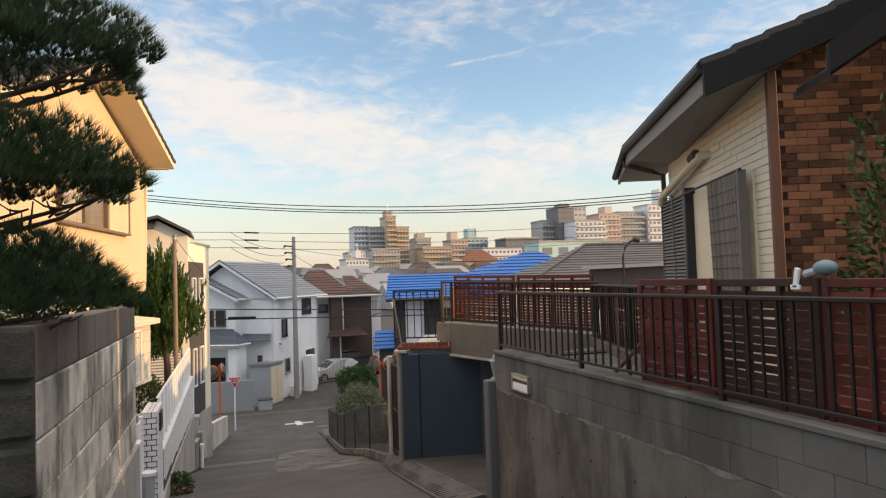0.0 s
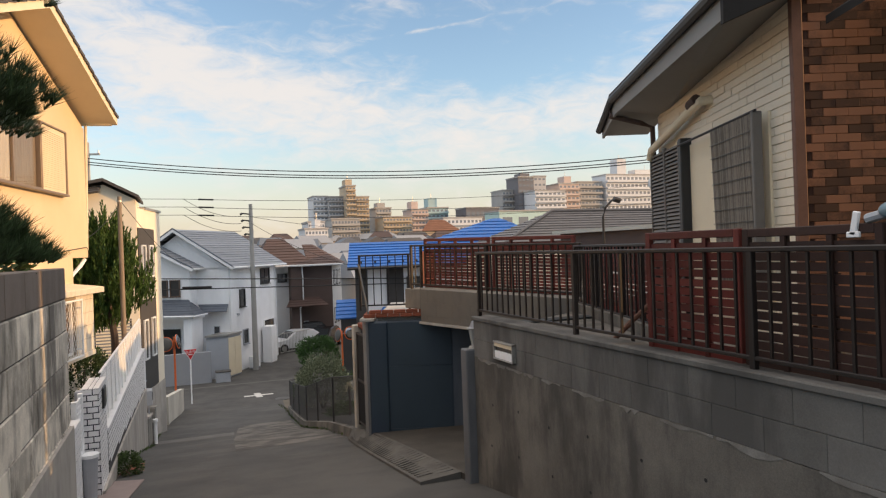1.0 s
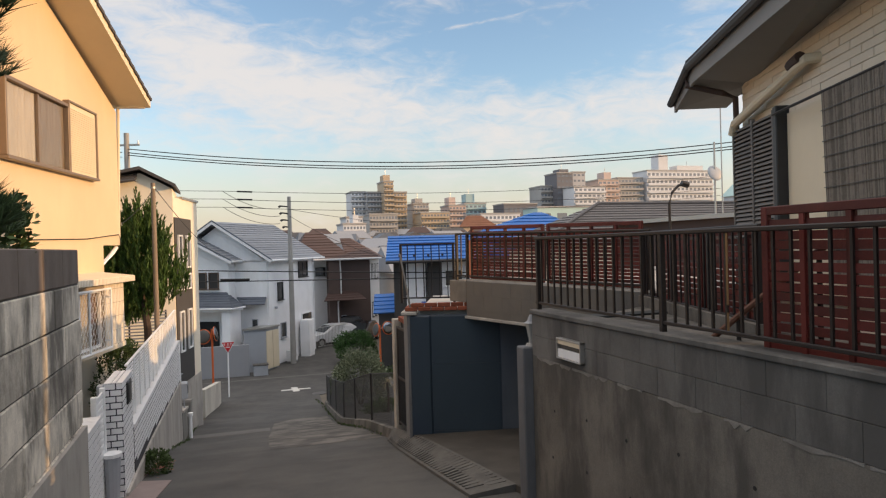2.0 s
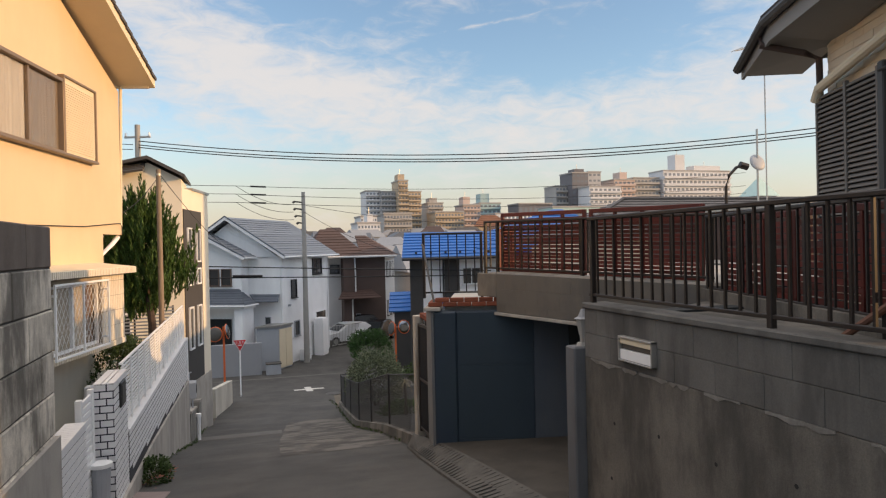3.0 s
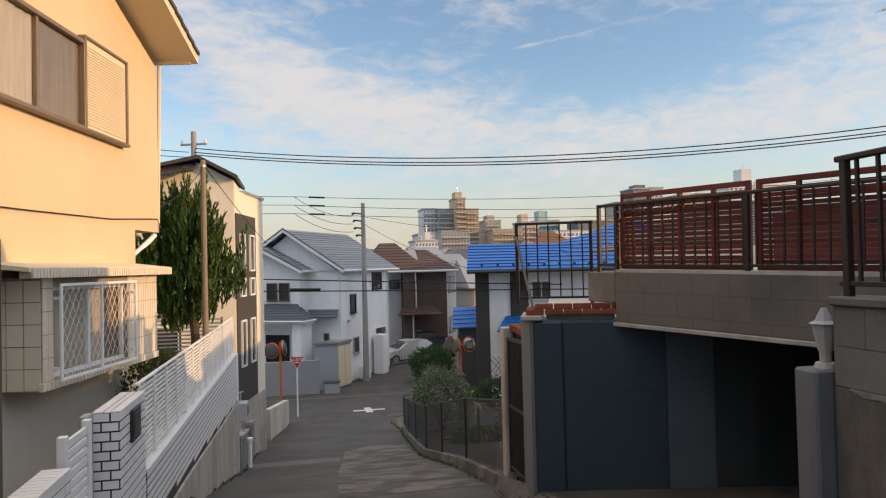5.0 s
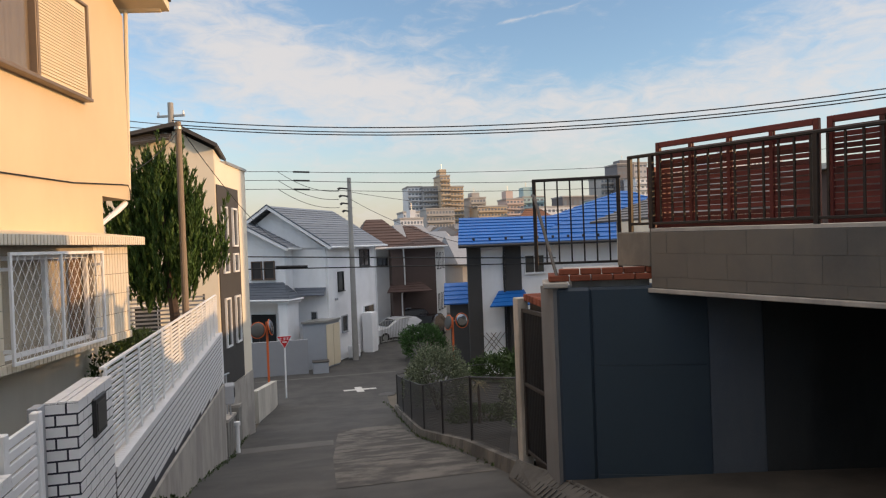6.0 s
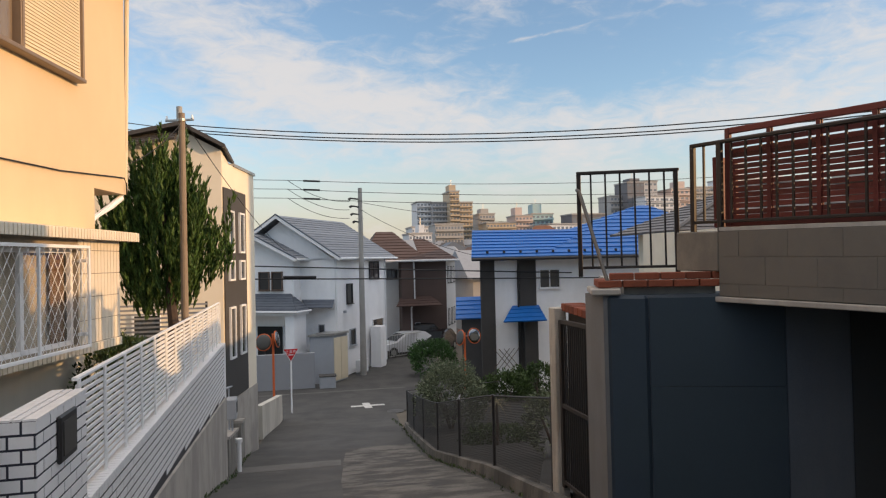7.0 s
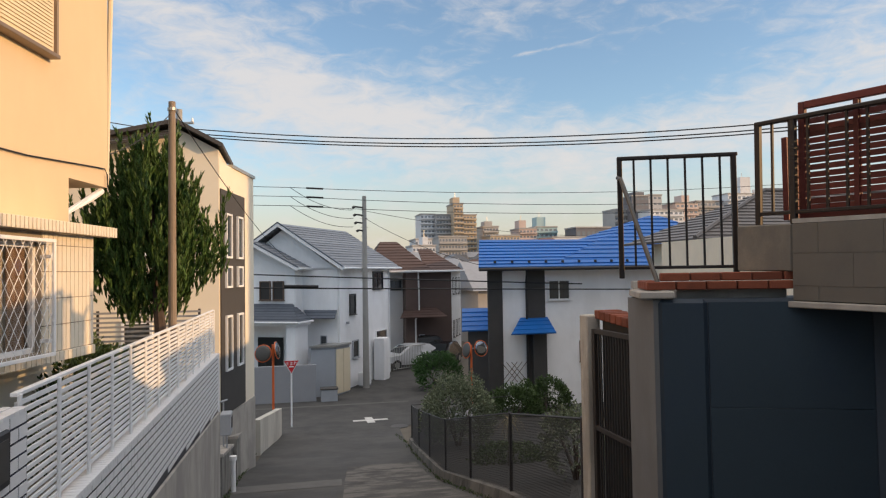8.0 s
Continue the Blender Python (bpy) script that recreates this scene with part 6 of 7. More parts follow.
            prism(bm, vs, (x1 - x0, y1 - y0, zr(y1) - zr(y0)))
            part("kerb_stone", bm, CONCRETE, k)
    # old patched surfacing, a pale cross band and shallow wear ridges
    strip("road_patch", [(13.4, 0.95, 3.0), (17, 1.15, 3.05), (21.2, 1.5, 3.25), (23.5, 1.75, 3.4)], ASPHALT_OLD, 0.006, "older rough asphalt patch with pale scuffs")
    strip("road_band", [(20.6, -0.75, 1.40), (21.5, -0.72, 1.46)], PATCH_PALE, 0.007, "pale cement band across the lane")
    strip("junction_line", [(37.5, -3.0, 5.6), (37.75, -3.0, 5.6)], PATCH_PALE, 0.006, "pale drain strip across the far side of the junction")
    m = thing("manhole_cover", "round iron manhole cover at the junction", "manhole", kind="structure")
    bm = B()
    tube(bm, [(4.3, 32.0, zr(32) - 0.01), (4.3, 32.0, zr(32) + 0.006)], 0.33, 24)
    part("lid", bm, STEEL_DARK, m)
    a = thing("entrance_apron", "pinkish concrete apron at the house entrance", "paving", kind="structure")
    bm = B()
    prism(bm, [(-1.2, 8.9, zr(8.9) + 0.012), (-0.62, 9.3, zr(9.3) + 0.012), (-0.5, 10.9, zr(10.9) + 0.012), (-0.98, 11.2, zr(11.2) + 0.012), (-1.2, 11.0, zr(11) + 0.02)], (0, 0, -0.1))
    part("apron_slab", bm, PINK_CONCRETE, a)
    b = thing("rubbish_bin", "small grey plastic bin standing by the gate post", "bin", Matrix.Translation((-1.06, 9.72, zr(9.72) + 0.03)))
    bm = B()
    tube(bm, [(0, 0, 0), (0, 0, 0.52)], 0.075, 12, 0.10)
    part("bin_body", bm, GREY_METAL, b)
    bm = B()
    tube(bm, [(0, 0, 0.52), (0, 0, 0.56)], 0.115, 12)
    part("bin_lid", bm, WHITE_METAL, b)
    rng = random.Random(6)
    bm = B()
    for i in range(260):
        x, y = -0.80 + rng.gauss(0, 0.10), 12.6 + rng.gauss(0, 0.5)
        if x < -0.93:
            continue
        a_ = rng.uniform(0, 6.28)
        r = rng.uniform(0.015, 0.035)
        z = zr(y) + 0.012 + rng.uniform(0, 0.02)
        vs = [bm.verts.new((x + r * math.cos(a_ + q), y + r * 0.6 * math.sin(a_ + q), z + rng.uniform(0, 0.012))) for q in (0, 1.57, 3.14, 4.71)]
        bm.faces.new(vs)
    tagged(part("fallen_leaves", bm, LEAF_BROWN), "scatter of dry reddish fallen leaves along the wall foot", "leaves", kind="stuff")
    # moss and weeds along wall foot
    bm = B()
    for i in range(500):
        y = rng.uniform(13.5, 30)
        side = rng.random() < 0.5
        x = (-0.86 + 0.02 * max(0, y - 14) if side else float(np.interp(y, [q[0] for q in pts], [q[1] for q in pts])) - 0.03) + rng.gauss(0, 0.03)
        sprays(bm, rng, (x, y, zr(y) + 0.005), (0, 0, 1), 0.03, 3, 0.05, 0.008, spread=0.8)
    tagged(part("weeds", bm, FOLIAGE), "thin weeds along the lane edges", "weeds", kind="stuff")


RAMP = material("ramp_concrete", (0.10, 0.096, 0.09), 0.95, 0.2, 5, 90, 0.5, stain=0.6, stain_colour=(0.06, 0.058, 0.055), stain_scale=3)
PATCH_PALE = material("pale_patch", (0.115, 0.112, 0.107), 0.92, 0.2, 3, 120, 0.3)
PINK_CONCRETE = material("pink_concrete", (0.24, 0.19, 0.18), 0.9, 0.15, 3, 90, 0.2)
LEAF_BROWN = material("dry_leaf", (0.20, 0.07, 0.04), 0.8, 0.4, 10, 40, 0, per_piece=0.8)
build_road_details()
cloud_shrub("low_shrub", "small bright green shrub at the foot of the tiled wall", (-0.80, 11.9, zr(11.9)), (0.16, 0.24, 0.13), FOLIAGE, 320, 0.05, 5, False)

# ---------------------------------------------------------------- gate, garden fence and garden


def build_side_gate():
    g = thing("side_gate", "dark barred metal gate between pillars", "gate")
    y0, y1, x = 11.72, 12.56, 3.12
    for a in ((y0, y0 + 0.05), (y1 - 0.05, y1)):
        bm = B()
        box(bm, x - 0.02, x + 0.02, *a, -1.62, 0.10, 0.004)
        part("stile", bm, GATE_BROWN, g)
    for z in (-0.80, 0.06):
        bm = B()
        box(bm, x - 0.018, x + 0.018, y0 + 0.05, y1 - 0.05, z, z + 0.045, 0.004)
        part("rail", bm, GATE_BROWN, g)
    bm = B()
    box(bm, x - 0.018, x + 0.018, y0 + 0.05, y1 - 0.05, -1.58, -1.54, 0.004)
    part("rail", bm, GATE_BROWN, g)
    for y in np.arange(y0 + 0.09, y1 - 0.06, 0.05):
        bm = B()
        tube(bm, [(x, y, -1.55), (x, y, 0.07)], 0.009, 6)
        part("gate_bar", bm, BLACK_METAL, g)
    p = thing("gate_side_post", "weathered pale concrete post beside the metal gate", "gate post")
    bm = B()
    box(bm, 3.065, 3.20, 12.58, 12.74, -2.1, 0.22, 0.01)
    part("shaft", bm, POST_PALE, p)
    c = thing("brick_coping", "orange brick coping over the gate wall", "coping")
    for i in range(9):
        bm = B()
        y = 11.66 + i * 0.105
        box(bm, 3.15, 3.38, y, y + 0.098, 0.13 + 0.007 * i, 0.21 + 0.007 * i, 0.006)
        part("brick", bm, ORANGE_BRICK, c)
    # added wall, coloured dark to stand in for the shaded space behind the bars
    s = thing("gate_inner_wall", "added dark wall behind the gate bars, carrying the brick coping", "wall", kind="structure")
    bm = B()
    prism(bm, [(3.22, 11.69, -2.2), (3.22, 12.575, -2.2), (3.22, 12.575, 0.18), (3.22, 11.69, 0.13)], (0.2, 0, 0))
    part("wall_body", bm, DARK_PANEL, s)


GATE_BROWN = material("brown_gate_metal", (0.032, 0.025, 0.022), 0.55, 0.15, 8, 90, 0.1)
POST_PALE = material("pale_weathered_post", (0.48, 0.44, 0.38), 0.9, 0.15, 4, 80, 0.3, stain=0.5, stain_colour=(0.2, 0.17, 0.14), streak=3, stain_scale=4)
build_side_gate()


def build_garden():
    f = thing("mesh_fence", "low black wire mesh fence on the garden kerb", "fence")
    pts = [(12.8, 3.12), (15.5, 3.2), (18, 3.3), (21, 3.46), (24, 3.68), (27.5, 4.0)]
    X = lambda y: float(np.interp(y, [p[0] for p in pts], [p[1] for p in pts]))
    foot = lambda y: zr(y) + 0.18
    top = lambda y: zr(y) + 1.18
    posts = list(np.arange(12.85, 27.0, 2.44))
    posts.append(27.5)
    for y in posts:
        bm = B()
        box(bm, X(y) - 0.02, X(y) + 0.02, y - 0.02, y + 0.02, foot(y) - 0.1, top(y) + 0.02, 0.003)
        part("post", bm, BLACK_METAL, f)
    for fn in (top, foot):
        bm = B()
        tube(bm, [(X(y), y, fn(y)) for y in np.arange(12.85, 27.6, 0.9)] + [(4.0, 27.5, fn(27.5))], 0.013, 6)
        part("rail", bm, BLACK_METAL, f)
    bm = B()
    # end return along the junction
    tube(bm, [(4.0, 27.5, top(27.5)), (7.5, 28.6, top(27.5) - 0.1)], 0.013, 6)
    tube(bm, [(4.0, 27.5, foot(27.5)), (7.5, 28.6, foot(27.5) - 0.1)], 0.013, 6)
    part("end_rail", bm, BLACK_METAL, f)
    # mesh wires: two families of slanted wires
    bm = B()
    y = 12.85
    while y < 27.4:
        for s in (1, -1):
            ya, yb = (y, y + 0.5) if s > 0 else (y + 0.5, y)
            if max(ya, yb) < 27.5:
                a, b = Vector((X(ya), ya, foot(ya))), Vector((X(yb), yb, top(yb)))
                w = Vector((0, 0.0050, 0))
                vs = [bm.verts.new(v) for v in (a - w, a + w, b + w, b - w)]
                bm.faces.new(vs)
        y += 0.032
    part("mesh", bm, BLACK_METAL, f)
    g = thing("garden_plot", "dark earth and gravel of the small garden", "soil", kind="structure")
    bm = B()
    rows = [(12.8, 3.2, 7.5), (18, 3.3, 8.0), (22, 3.5, 8.5), (27.6, 3.95, 8.5), (33, 5.2, 14)]
    prev = None
    for y, a, b in rows:
        cur = [bm.verts.new((a, y, zr(y) + 0.16)), bm.verts.new((b, y, zr(y) + 0.2))]
        if prev:
            bm.faces.new((prev[0], prev[1], cur[1], cur[0]))
        prev = cur
    part("earth", bm, GROUND_DARK, g)
    cloud_shrub("sage_shrub", "tall loose grey-green shrub behind the mesh fence", (4.75, 24.6, zr(24.6) + 0.1), (0.85, 0.85, 0.92), SAGE, 2300, 0.075, 7)
    cloud_shrub("garden_shrub", "dark green rounded shrub beside the white wall", (8.6, 31.5, zr(31.5)), (0.95, 0.8, 0.55), FOLIAGE, 900, 0.12, 8)
    cloud_shrub("garden_shrub", "small dark green shrub beside the white wall", (10.2, 32.5, zr(32.5)), (0.9, 0.8, 0.65), FOLIAGE, 700, 0.12, 18)
    cloud_shrub("round_shrub", "bright green clipped shrub at the road bend", (7.6, 40.5, -5.2), (1.1, 1.1, 0.85), FOLIAGE_BRIGHT, 1300, 0.11, 9)
    cloud_shrub("ground_cover", "low leafy ground cover inside the fence", (4.9, 20.6, zr(20.6) + 0.15), (0.75, 0.9, 0.12), FOLIAGE, 800, 0.07, 10, False)
    cloud_shrub("garden_shrub", "thin grey-green shrub near the gate post", (4.6, 16.5, zr(16.5) + 0.15), (0.4, 0.5, 0.5), SAGE, 500, 0.07, 12)
    # small palm
    p = thing("cabbage_palm", "small palm with drooping narrow leaves", "palm", Matrix.Translation((4.55, 19.6, zr(19.6) + 0.15)))
    bm = B()
    tube(bm, [(0, 0, 0), (0.02, 0, 0.45), (0, 0.02, 0.95)], 0.04, 8, 0.03)
    part("trunk", bm, BARK, p)
    rng = random.Random(14)
    for i in range(34):
        a = rng.uniform(0, 6.283)
        up = rng.uniform(-0.1, 0.8)
        bm = B()
        ln = rng.uniform(0.35, 0.5)
        prev = None
        for j in range(5):
            k = j / 4
            c = Vector((ln * k * math.cos(a), ln * k * math.sin(a), 0.95 + up * ln * k - 0.38 * k * k))
            s = Vector((-math.sin(a), math.cos(a), 0)) * 0.014 * (1 - k * 0.9)
            cur = [bm.verts.new(c - s), bm.verts.new(c + s)]
            if prev:
                bm.faces.new((prev[0], prev[1], cur[1], cur[0]))
            prev = cur
        part("leaf", bm, PALM, p)
    r = thing("garden_tarp", "crumpled grey tarpaulin heaped in the garden", "tarpaulin", Matrix.Translation((6.9, 31.0, zr(31.0))))
    bm = B()
    bmesh.ops.create_grid(bm, x_segments=24, y_segments=18, size=1.0)
    for v in bm.verts:
        d = max(abs(v.co.x), abs(v.co.y))
        v.co.z = max(0.02, 1.0 * (1 - d ** 1.6)) * (0.75 + 0.5 * noise.noise(v.co * 2.1)) + 0.14 * noise.noise(v.co * 5.5)
        v.co.x *= 1.0
        v.co.y *= 0.8
    part("sheet", bm, TARP, r)
    q = thing("drain_stand", "dark standpipe with a short side arm in the garden", "standpipe", Matrix.Translation((9.6, 27.5, zr(27.5))))
    bm = B()
    tube(bm, [(0, 0, 0), (0, 0, 2.75)], 0.05, 8)
    part("pipe", bm, BLACK_METAL, q)
    bm = B()
    tube(bm, [(0, 0, 2.35), (0.3, 0, 2.35)], 0.035, 8)
    part("side_arm", bm, BLACK_METAL, q)


GROUND_DARK = material("garden_earth", (0.036, 0.034, 0.032), 0.95, 0.3, 2, 60, 0.4)
FOLIAGE_BRIGHT = material("bright_foliage", (0.045, 0.11, 0.025), 0.6, 0.3, 4, 30, 0, per_piece=0.6)
PALM = material("palm_leaf", (0.20, 0.17, 0.09), 0.7, 0.3, 6, 30, 0, per_piece=0.5)
TARP = material("grey_tarp", (0.22, 0.22, 0.23), 0.6, 0.2, 4, 60, 0.1)
build_garden()

# ---------------------------------------------------------------- poles and wires


def sag(a, b, drop, n=24):
    a, b = Vector(a), Vector(b)
    return [a.lerp(b, i / n) - Vector((0, 0, drop * 4 * (i / n) * (1 - i / n))) for i in range(n + 1)]


def wire(a, b, drop, r=0.012, label="black overhead cable across the lane"):
    bm = B()
    tube(bm, sag(a, b, drop), r, 5)
    w = thing("overhead_wire", label, "cable", group="overhead wires")
    part("cable", bm, WIRE, w)
    return w


def utility_pole(base, height, label, arms=()):
    p = thing("utility_pole", label, "utility pole", Matrix.Translation(base))
    bm = B()
    tube(bm, [(0, 0, -0.2), (0, 0, height)], 0.17, 16, 0.105)
    part("pole", bm, POLE_CONCRETE, p)
    for z, ln, turn in arms:
        bm = B()
        boxm(bm, Matrix.Translation((0, 0, z)) @ Matrix.Rotation(radians(turn), 4, "Z"), ln, 0.08, 0.08, 0.01)
        arm = part("crossarm", bm, STEEL, p)
        for s in (-0.45, 0.0, 0.45):
            bm = B()
            m = Matrix.Rotation(radians(turn), 4, "Z")
            c = m @ Vector((s * ln, 0, 0))
            tube(bm, [(c.x, c.y, z + 0.04), (c.x, c.y, z + 0.18)], 0.05, 8, 0.03)
            part("insulator", bm, WHITE_METAL, arm)
    return p


up = utility_pole((4.15, 41.9, -5.2), 9.8, "tall grey concrete utility pole at the road bend")
for z, dx in ((9.2, -0.5), (8.8, -0.45), (8.4, -0.4), (8.0, -0.3)):
    bm = B()
    tube(bm, [(0, 0, z), (dx, -0.1, z + 0.05)], 0.045, 6)
    tube(bm, [(dx, -0.1, z + 0.05), (dx - 0.12, -0.1, z - 0.02)], 0.07, 6)
    part("insulator", bm, BLACK_METAL, up)
bm = B()
for z in np.arange(5.5, 8.8, 0.45):
    tube(bm, [(-0.2, 0, z), (0.2, 0, z)], 0.012, 5)
part("step_bolts", bm, STEEL, up)
utility_pole((-3.4, 32.6, -5.0), 11.6, "grey concrete utility pole behind the cream house", ((11.1, 1.1, -20),))
# near span over the lane, with its branch to the service pole
for dz, dx in ((0.0, 0.0), (-0.16, 0.02), (-0.26, 0.05)):
    wire((-3.5, 32.6, 5.95 + dz), (27.0, 17.4, 6.12 + dz), 1.30, 0.02, "black overhead cable spanning the lane")
wire((-3.6, 32.7, 5.8), (-12.0, 14.0, 4.6), 0.3, 0.015)
wire((-3.6, 32.7, 5.6), (-12.0, 14.2, 4.3), 0.3, 0.015)
wire((-1.08, 16.4, 2.90), (0.4, 34.5, 1.2), 0.25, 0.008, "thin black service cable from the wooden pole")
wire((-1.08, 16.4, 2.82), (-1.66, 15.15, 2.0), 0.1, 0.006, "thin black service cable to the house")
# spans over the cross street
for z0, z1 in ((4.95, 5.9), (4.52, 5.0), (4.08, 4.5)):
    wire((-14, 39.6, z0 + 0.35), (0.45, 40, z0 - 0.18), 0.12, 0.014)
    wire((0.45, 40, z0 - 0.18), (34, 41, z1), 0.55, 0.014)
    wire((0.45, 40, z0 - 0.18), (3.6, 42.0, z0 - 1.05), 0.3, 0.014)
    bm = B()
    tube(bm, [(1.2, 40.02, z0 - 0.20), (2.0, 40.04, z0 - 0.225)], 0.045, 8)
    sl = thing("cable_joint", "black cable joint sleeve on an overhead wire", "cable joint")
    part("sleeve", bm, WIRE, sl)
wire((-12, 34, 1.25), (12.6, 34.2, 0.05), 0.05, 0.026)
wire((-12, 34.1, 0.45), (24, 34.0, -0.4), 0.05, 0.026)
bm = B()
tube(bm, [(0.2, 34.06, 0.19), (1.5, 34.06, 0.155)], 0.055, 8)
sl = thing("cable_joint", "thick black splice sleeve on a low cable", "cable joint")
part("sleeve", bm, WIRE, sl)
wire((4.0, 42.1, 3.6), (8.2, 34.4, 0.9), 0.25, 0.012)
wire((4.0, 42.1, 3.9), (20, 44, 2.6), 0.4, 0.012)

# ---------------------------------------------------------------- yard things by the junction


def build_yard():
    w = thing("yard_wall", "plain grey rendered yard wall beside the porch", "wall", kind="structure")
    bm = B()
    box(bm, -6.0, 1.55, 38.9, 39.1, -5.3, -3.5, 0.01)
    part("wall_body", bm, GREY_PAINT, w)
    s = thing("storage_shed", "grey steel storage shed with cream doors", "shed", Matrix.Translation((1.35, 39.9, -5.2)))
    bm = B()
    prism(bm, [(0, 0, 0), (1.15, 0.15, 0), (1.9, 1.2, 0), (0.8, 1.2, 0)], (0, 0, 2.35))
    part("shed_body", bm, SHED_GREY, s)
    bm = B()
    prism(bm, [(-0.08, -0.1, 2.35), (1.2, 0.06, 2.35), (2.0, 1.2, 2.35), (0.72, 1.25, 2.35)], (0, 0, 0.1))
    part("shed_roof", bm, STEEL, s)
    for i in range(2):
        bm = B()
        k0, k1 = i * 0.5, i * 0.5 + 0.47
        a, b = Vector((1.17, 0.14, 0.12)), Vector((1.92, 1.19, 0.12))
        p0, p1 = a.lerp(b, k0), a.lerp(b, k1)
        prism(bm, [p0, p1, p1 + Vector((0, 0, 2.1)), p0 + Vector((0, 0, 2.1))], (0.03, -0.02, 0))
        part("shed_door", bm, CREAM, s)
    b = thing("storage_box", "small grey plastic storage box on the ground", "box", Matrix.Translation((1.75, 38.6, -5.18)))
    bm = B()
    box(bm, 0, 0.75, 0, 0.5, 0, 0.55, 0.03)
    part("box_body", bm, GREY_METAL, b)
    bm = B()
    box(bm, -0.03, 0.78, -0.03, 0.53, 0.55, 0.62, 0.02)
    part("lid", bm, STEEL_DARK, b)
    a = thing("air_conditioner", "white outdoor air conditioner unit with a round grille", "air conditioner", Matrix.Translation((4.15, 42.6, -5.2)) @ Matrix.Rotation(radians(50), 4, "Z"))
    bm = B()
    box(bm, -0.4, 0.4, -0.15, 0.15, 0.1, 0.75, 0.02)
    part("casing", bm, WHITE_METAL, a)
    bm = B()
    tube(bm, [(-0.08, -0.16, 0.43), (-0.08, -0.17, 0.43)], 0.26, 20)
    part("fan_grille", bm, STEEL_DARK, a)
    for x in (-0.3, 0.3):
        bm = B()
        box(bm, x - 0.04, x + 0.04, -0.16, 0.16, 0, 0.1)
        part("foot", bm, GREY_METAL, a)
    c = thing("utility_cabinet", "tall white utility cabinet against the house", "cabinet", Matrix.Translation((5.3, 44.6, -5.2)) @ Matrix.Rotation(radians(60), 4, "Z"))
    bm = B()
    box(bm, -0.4, 0.4, -0.3, 0.3, 0, 2.3, 0.02)
    part("cabinet_body", bm, WHITE, c)
    for x in (-0.2, 0.2):
        bm = B()
        box(bm, x - 0.19, x + 0.19, -0.315, -0.3, 0.1, 2.2, 0.005)
        part("door", bm, WHITE, c)
    f = thing("metal_gate", "grey barred folding gate across the parking space", "gate", Matrix.Translation((6.3, 47.2, -5.2)) @ Matrix.Rotation(radians(32), 4, "Z"))
    for x in np.arange(0, 2.7, 0.13):
        bm = B()
        tube(bm, [(x, 0, 0.1), (x, 0, 1.45)], 0.016, 5)
        part("bar", bm, STEEL, f)
    for z in (0.15, 1.42):
        bm = B()
        tube(bm, [(0, 0, z), (2.65, 0, z)], 0.025, 6)
        part("rail", bm, STEEL, f)
    l = thing("low_block_wall", "low grey block wall in front of the parking space", "wall", kind="structure")
    bm = B()
    prism(bm, [(5.0, 46.6, -5.3), (6.3, 47.2, -5.3), (6.3, 47.2, -4.7), (5.0, 46.6, -4.7)], (-0.06, 0.15, 0))
    part("wall_body", bm, CONCRETE, l)


SHED_GREY = material("shed_grey", (0.36, 0.385, 0.42), 0.5, 0.05, 3, 80, 0.05)
build_yard()


def car(name, label, m, paint, ln=4.3, wd=1.7, ht=1.45):
    c = thing(name, label, "car", m)
    prof = [(0, 0.35), (0.02, 0.65), (0.25, 0.82), (1.05, 0.92), (1.75, ht - 0.08), (2.3, ht), (3.2, ht - 0.03), (3.9, 0.98), (4.22, 0.85), (4.3, 0.5), (4.25, 0.3), (0.1, 0.28)]
    k = ln / 4.3
    bm = B()
    sections = [(-wd / 2, 0.90), (-wd / 2 + 0.12, 1.0), (wd / 2 - 0.12, 1.0), (wd / 2, 0.90)]
    rings = []
    for y, s in sections:
        rings.append([bm.verts.new((ln / 2 + (x * k - ln / 2) * (1 - (1 - s) * 0.25), y * (1 - 0.16 * max(0, z - 0.9)), 0.3 + (z - 0.3) * (1 - (1 - s) * 0.35))) for x, z in prof])
    n = len(prof)
    for a, b in zip(rings, rings[1:]):
        for i in range(n):
            bm.faces.new((a[i], a[(i + 1) % n], b[(i + 1) % n], b[i]))
    bm.faces.new(rings[0][::-1])
    bm.faces.new(rings[-1])
    bmesh.ops.recalc_face_normals(bm, faces=bm.faces[:])
    part("body", bm, paint, c, smooth=False)
    for s in (-1, 1):
        bm = B()
        prism(bm, [(1.25 * k, s * wd * 0.462, 0.95), (1.85 * k, s * wd * 0.425, ht - 0.13), (3.15 * k, s * wd * 0.425, ht - 0.13), (3.7 * k, s * wd * 0.462, 0.98)], (0, s * 0.02, 0))
        part("side_window", bm, GLASS, c)
    bm = B()
    prism(bm, [(1.10 * k, -0.62, 0.96), (1.10 * k, 0.62, 0.96), (1.72 * k, 0.55, ht - 0.10), (1.72 * k, -0.55, ht - 0.10)], (-0.025, 0, 0.02))
    part("windscreen", bm, GLASS, c)
    for x in (0.8 * k, 3.45 * k):
        for s in (-1, 1):
            bm = B()
            tube(bm, [(x, s * (wd / 2 - 0.18), 0.31), (x, s * (wd / 2 + 0.01), 0.31)], 0.31, 18)
            wh = part("wheel", bm, TYRE, c)
            bm = B()
            tube(bm, [(x, s * (wd / 2 + 0.008), 0.31), (x, s * (wd / 2 + 0.02), 0.31)], 0.18, 14)
            part("rim", bm, STEEL, wh)
    for s in (-1, 1):
        bm = B()
        box(bm, -0.01, 0.12, s * 0.62 - 0.14, s * 0.62 + 0.14, 0.66, 0.78, 0.02)
        part("headlight", bm, WHITE_METAL, c)
